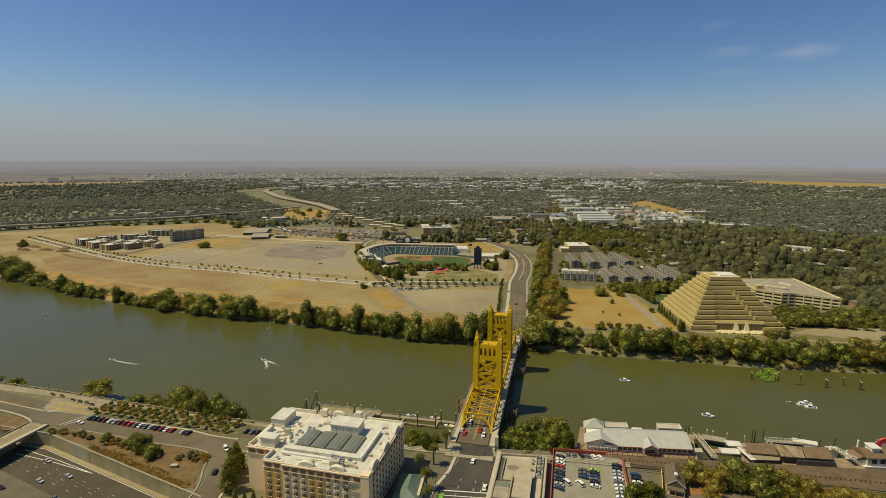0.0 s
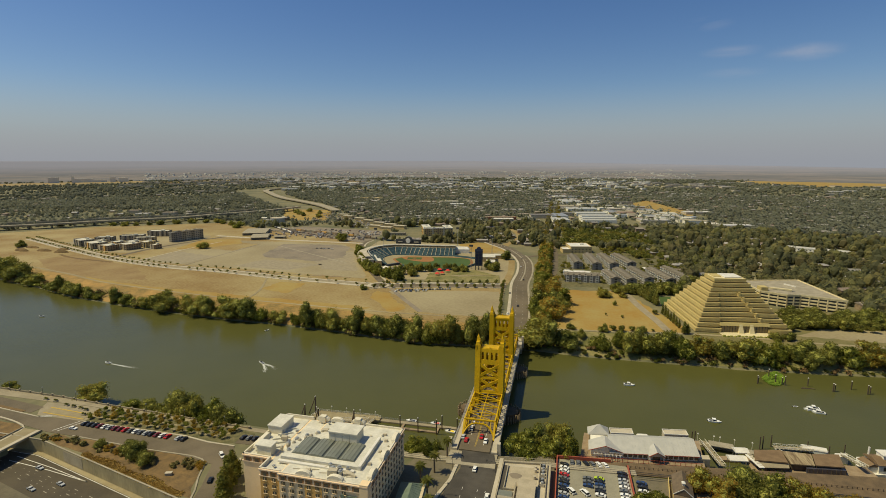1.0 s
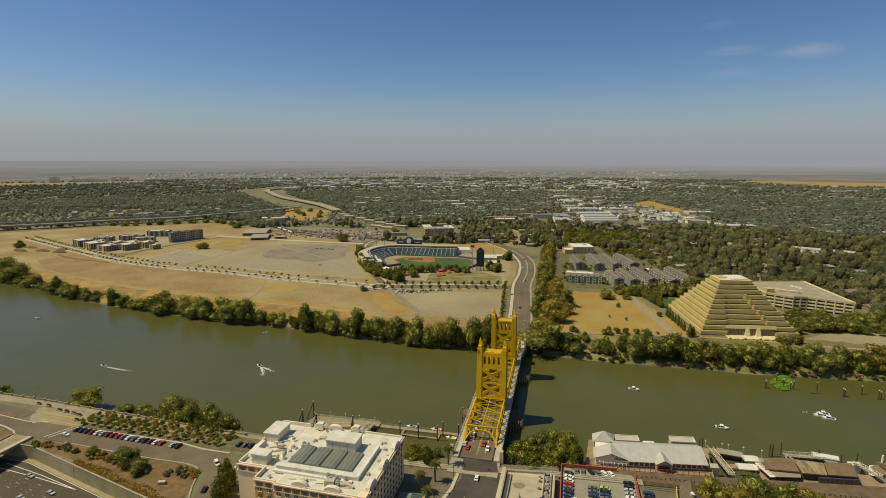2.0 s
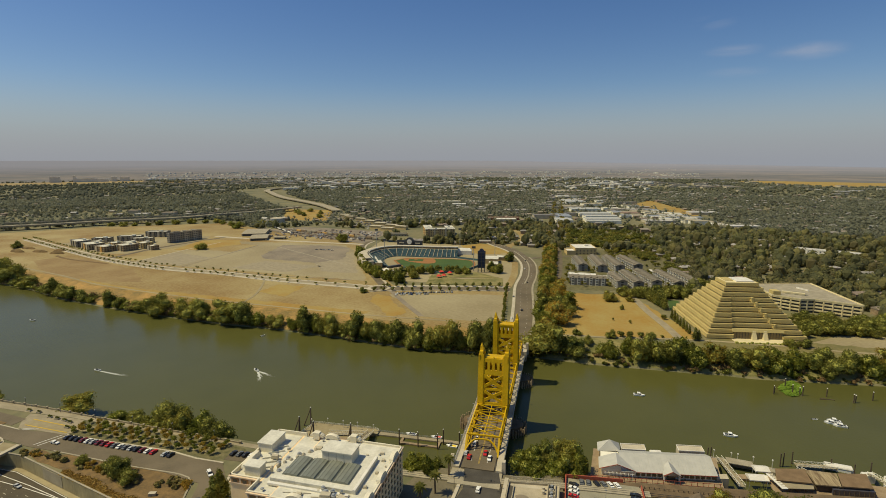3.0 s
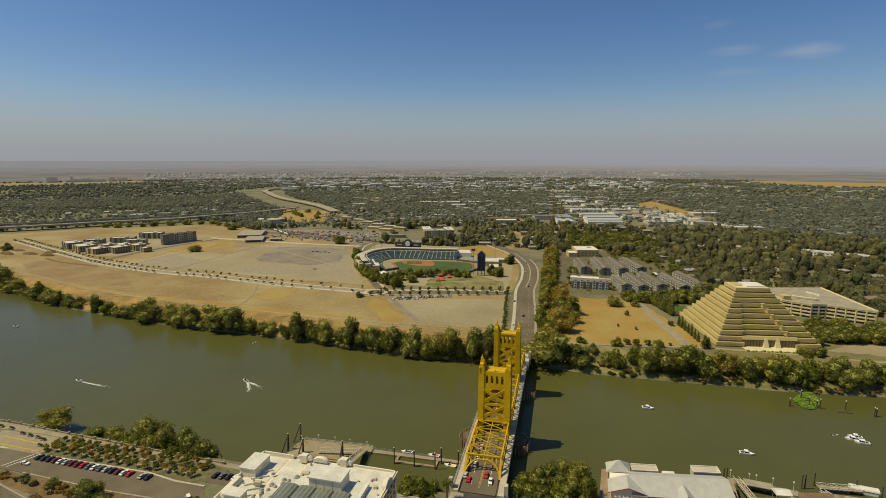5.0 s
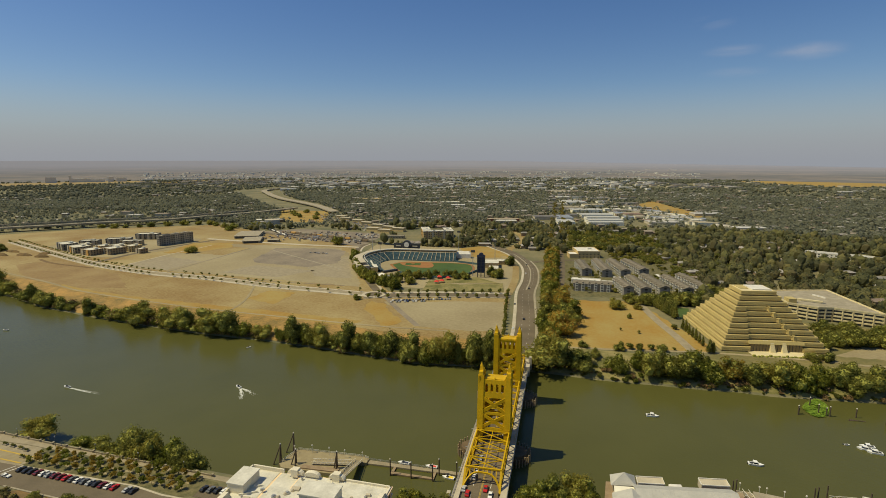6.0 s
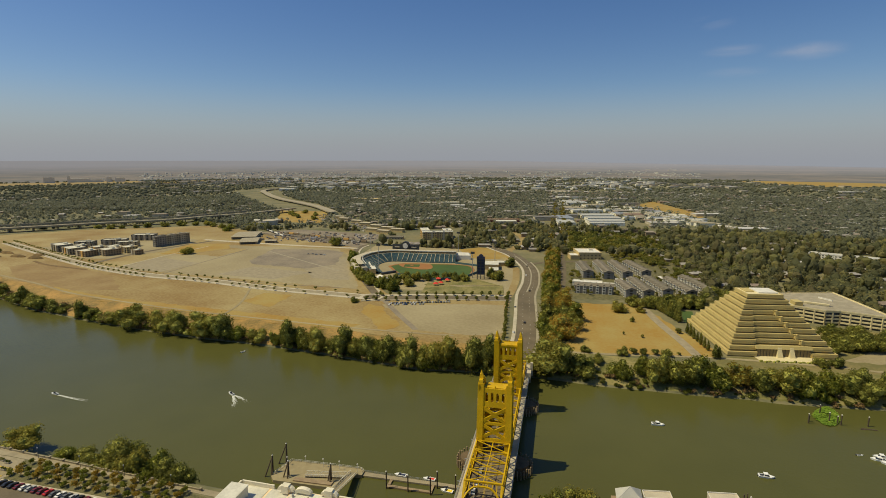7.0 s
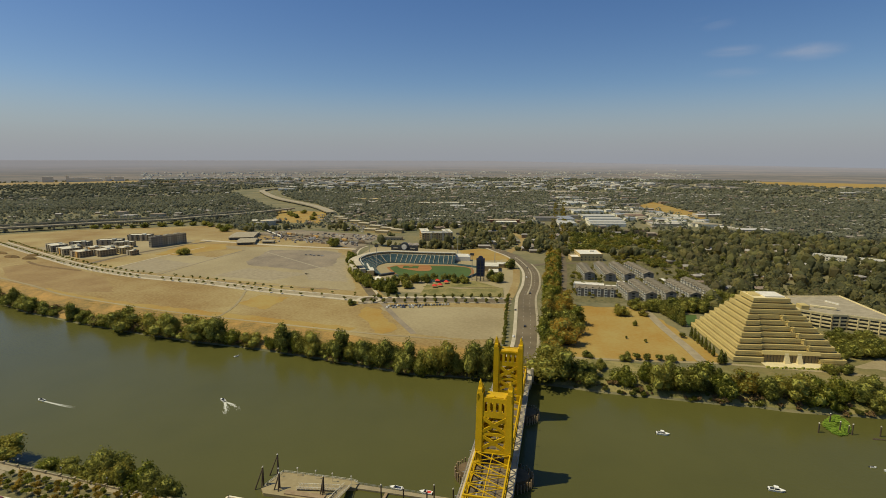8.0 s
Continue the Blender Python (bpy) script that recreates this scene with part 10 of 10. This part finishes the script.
def far_trees(name, n, r0, r1, seed, lobes, tufts, label, leaf="farleaf", wide=1.0, tall=1.0):
    """Crowns of one or more lumps, roughened by leaf clumps."""
    x, y, r = scatter(n, r0, r1, seed)
    k = len(x)
    rad = (2.6 + 5.0 * r.random(k) ** 1.5) * wide
    hgt = rad * (0.95 + 0.55 * r.random(k)) / wide ** 0.8 * tall
    z = ground_height(x, y) + hgt * 0.75
    tv, tf = BALL1
    big, mid = np.stack([rad, rad, hgt], 1), np.stack([x, y, z], 1)
    vs, fs, ps, ds = [], [], [], []
    if not lobes:
        d = r.normal(size=(k, tufts, 3))
        d /= np.linalg.norm(d, axis=2)[..., None]
        p = (d * big[:, None, :] * (0.35 + 0.75 * r.random((k, tufts, 1))) + mid[:, None, :]).reshape(-1, 3)
        v = leaf_faces(r, p, d.reshape(-1, 3) + np.array([0, -0.4, 0.8]), 2.3).reshape(-1, 3)
        tagged(part(name, raw_mesh(name, v, np.arange(len(v)).reshape(-1, 4), M[leaf]), None), label, "trees", "", "stuff")
        return
    for j in range(lobes):
        off = r.normal(size=(k, 3)) * np.array([0.42, 0.42, 0.22]) * big if lobes > 1 else 0 * big
        size = big * (0.62 + 0.25 * r.random((k, 1))) if lobes > 1 else big
        v = tv[None] * (0.72 + 0.5 * r.random((k, len(tv), 1))) * size[:, None, :] + (mid + off)[:, None, :]
        fs.append((tf[None] + (np.arange(k) * len(tv))[:, None, None] + j * k * len(tv)).reshape(-1, 3))
        vs.append(v.reshape(-1, 3))
        m = tufts // lobes
        if m:
            d = r.normal(size=(k, m, 3))
            d[..., 2] = np.abs(d[..., 2]) - 0.2
            d /= np.linalg.norm(d, axis=2)[..., None]
            ps.append((d * size[:, None, :] * (0.82 + 0.38 * r.random((k, m, 1))) + (mid + off)[:, None, :]).reshape(-1, 3))
            ds.append(d.reshape(-1, 3))
    tagged(part(name, raw_mesh(name, np.concatenate(vs), np.concatenate(fs), M[leaf]), None), label, "trees", "", "stuff")
    if tufts:
        v = leaf_faces(r, np.concatenate(ps), np.concatenate(ds), 0.8 if r0 < 1000 else 1.7).reshape(-1, 3)
        tagged(part(name, raw_mesh(name, v, np.arange(len(v)).reshape(-1, 4), M[leaf]), None), label + ", outer twigs", "foliage", "", "stuff")


def backdrop_height(d):
    return np.interp(d, [4400, 4620, 4860], [LAND - 0.5, 48.0, 117.0])


def backdrop_country(seed):
    """Pale sheds and silos on the hazy far country."""
    r = np.random.default_rng(seed)
    s = Shape()
    for _ in range(480):
        q, b = 4410 + 240 * r.random(), radians(-12) + radians(56) * r.random()
        px, py, z = 40 - q * math.sin(b), -310 + q * math.cos(b), float(backdrop_height(q))
        s.slant(px, py, 8 + 40 * r.random() ** 2, 12, z - 3, z + 3 + 4 * r.random(), 10 * r.normal())
    for _ in range(240):
        q, b = 4640 + 190 * r.random() ** 1.5, radians(-10) + radians(48) * r.random()
        px, py, z = 40 - q * math.sin(b), -310 + q * math.cos(b), float(backdrop_height(q))
        s.slant(px, py, 8 + 30 * r.random() ** 2, 10, z - 3, z + 2.5 + 3 * r.random(), 10 * r.normal())
    for _ in range(210):
        q, b = 2700 + 1650 * r.random(), radians(-8) + radians(40) * r.random()
        px, py = 40 - q * math.sin(b), -310 + q * math.cos(b)
        z = float(ground_height(px, py))
        s.slant(px, py, 20 + 60 * r.random() ** 2, 18 + 24 * r.random(), z - 1, z + 8 + 4 * r.random(), 14 + 8 * r.normal())
    for b, w, h in ((51.0, 60, 38), (49.6, 16, 44), (48.8, 110, 26), (47.55, 80, 20), (46.55, 36, 34), (45.7, 60, 30), (43.5, 100, 13), (41.6, 130, 11), (39.9, 180, 13)):
        q = 4330
        px, py, z = 40 - q * math.sin(radians(b)), -310 + q * math.cos(radians(b)), float(backdrop_height(q))
        s.slant(px, py, w, 20, z - 3, z + h, b)
    tagged(part("backdrop_sheds", s, M["hazeshed"]), "pale silos and sheds on the hazy far plain", "buildings", "", "stuff")


backdrop_country(31)
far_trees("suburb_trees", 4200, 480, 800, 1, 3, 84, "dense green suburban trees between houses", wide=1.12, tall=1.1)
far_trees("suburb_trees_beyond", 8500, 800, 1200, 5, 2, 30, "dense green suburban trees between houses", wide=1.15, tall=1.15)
# the leaf colour of these two carries the painted haze
far_trees("distant_trees", 40000, 1200, 2400, 2, 0, 13, "canopy of distant suburban trees greyed by painted haze", "hazyleaf", 1.1, 1.0)
far_trees("horizon_trees", 34000, 2400, 4450, 3, 1, 0, "band of trees towards the horizon greyed by painted haze", "hazyleaf", 1.15, 0.75)


def far_houses(name, n, r0, r1, seed, label):
    x, y, r = scatter(n, r0, r1, seed)
    s_wall, s_roof = Shape(), Shape()
    for px, py in zip(x, y):
        if r.random() < (0.78 if px < -0.42 * (py + 310) else 0.5 if px > 0.28 * (py + 310) else 0.15):
            continue
        turn = (14 if r.random() < 0.7 else 104) + 6 * r.normal()
        lx, ly, h = 12 + 9 * r.random(), 9 + 4 * r.random(), 4.0 + (2.6 if r.random() < 0.25 else 0)
        z = float(ground_height(px, py))
        s_wall.slant(px, py, lx, ly, z - 0.2, z + h, turn)
        s_roof.gable(px, py, lx, ly, z + h, z + h + 1.4 + r.random(), turn, 0 if r.random() < 0.6 else ly * 0.4, 0.6, 0.25)
    tagged(part(name + "_walls", s_wall, M["wood"]), label + ", tan stucco and timber walls", "houses", "", "stuff")
    tagged(part(name + "_roofs", s_roof, M["farroofs"]), label + ", pitched roofs in greys and browns", "roofs", "", "stuff")


far_houses("suburb_houses", 2000, 600, 1200, 11, "small suburban houses among trees")
far_houses("distant_houses", 5600, 1200, 2600, 12, "distant small suburban houses")


def far_sheds(name, n, seed, label):
    """Flat-roofed warehouses and shops of the far districts."""
    r = np.random.default_rng(seed)
    s, roof = Shape(), Shape()
    for _ in range(n):
        d = 1050 + 3050 * math.sqrt(r.random())
        a = radians(-38) + radians(84) * r.random()
        x, y = 40 - d * math.sin(a), -310 + d * math.cos(a)
        if not any(inside(p, np.array([x]), np.array([y]))[0] for p in YARDS) and r.random() < 0.72:
            continue
        if x > 0.1 * (y + 310) and d < 3000 and not inside(YARDS[0], np.array([x]), np.array([y]))[0] and r.random() < 0.85:
            continue
        if any(inside(p, np.array([x]), np.array([y]))[0] for p in CLEAR) or (x < -0.42 * (y + 310) and d < 2600 and not inside(YARDS[3], np.array([x]), np.array([y]))[0]):
            continue
        lx, ly, h, turn = 22 + 62 * r.random() ** 2.2, 16 + 30 * r.random(), 5 + 4 * r.random(), 14 + 3 * r.normal()
        s.slant(x, y, lx, ly, LAND - 0.2, LAND + h, turn)
        roof.slant(x, y, lx + 0.6, ly + 0.6, LAND + h, LAND + h + 0.7, turn)
    tagged(part(name + "_walls", s, M["pale"]), label + ", pale walls", "warehouses", "", "stuff")
    tagged(part(name + "_roofs", roof, M["roofs"]), label + ", flat white and grey roofs", "roofs", "", "stuff")


far_sheds("distant_warehouses", 1300, 21, "distant warehouses and shops")
for x, y, h, w in ((-104, 332, 9, 10), (-96, 338, 8, 9), (-110, 340, 8, 9), (-138, 322, 10, 10), (-150, 318, 11, 11), (-162, 312, 12, 11), (-158, 300, 11, 10), (-168, 296, 11, 10), (-152, 290, 10, 9), (-60, 352, 12, 13), (-52, 346, 11, 12),
                   (-48, 432, 12, 13), (-130, 334, 8, 9), (-118, 338, 8, 8), (-90, 330, 7, 8), (-175, 286, 11, 10), (-184, 284, 11, 10), (-368, 540, 14, 16)):
    plant("oak", x, y, h * 1.3, w * 1.25, group="trees by the ballpark")
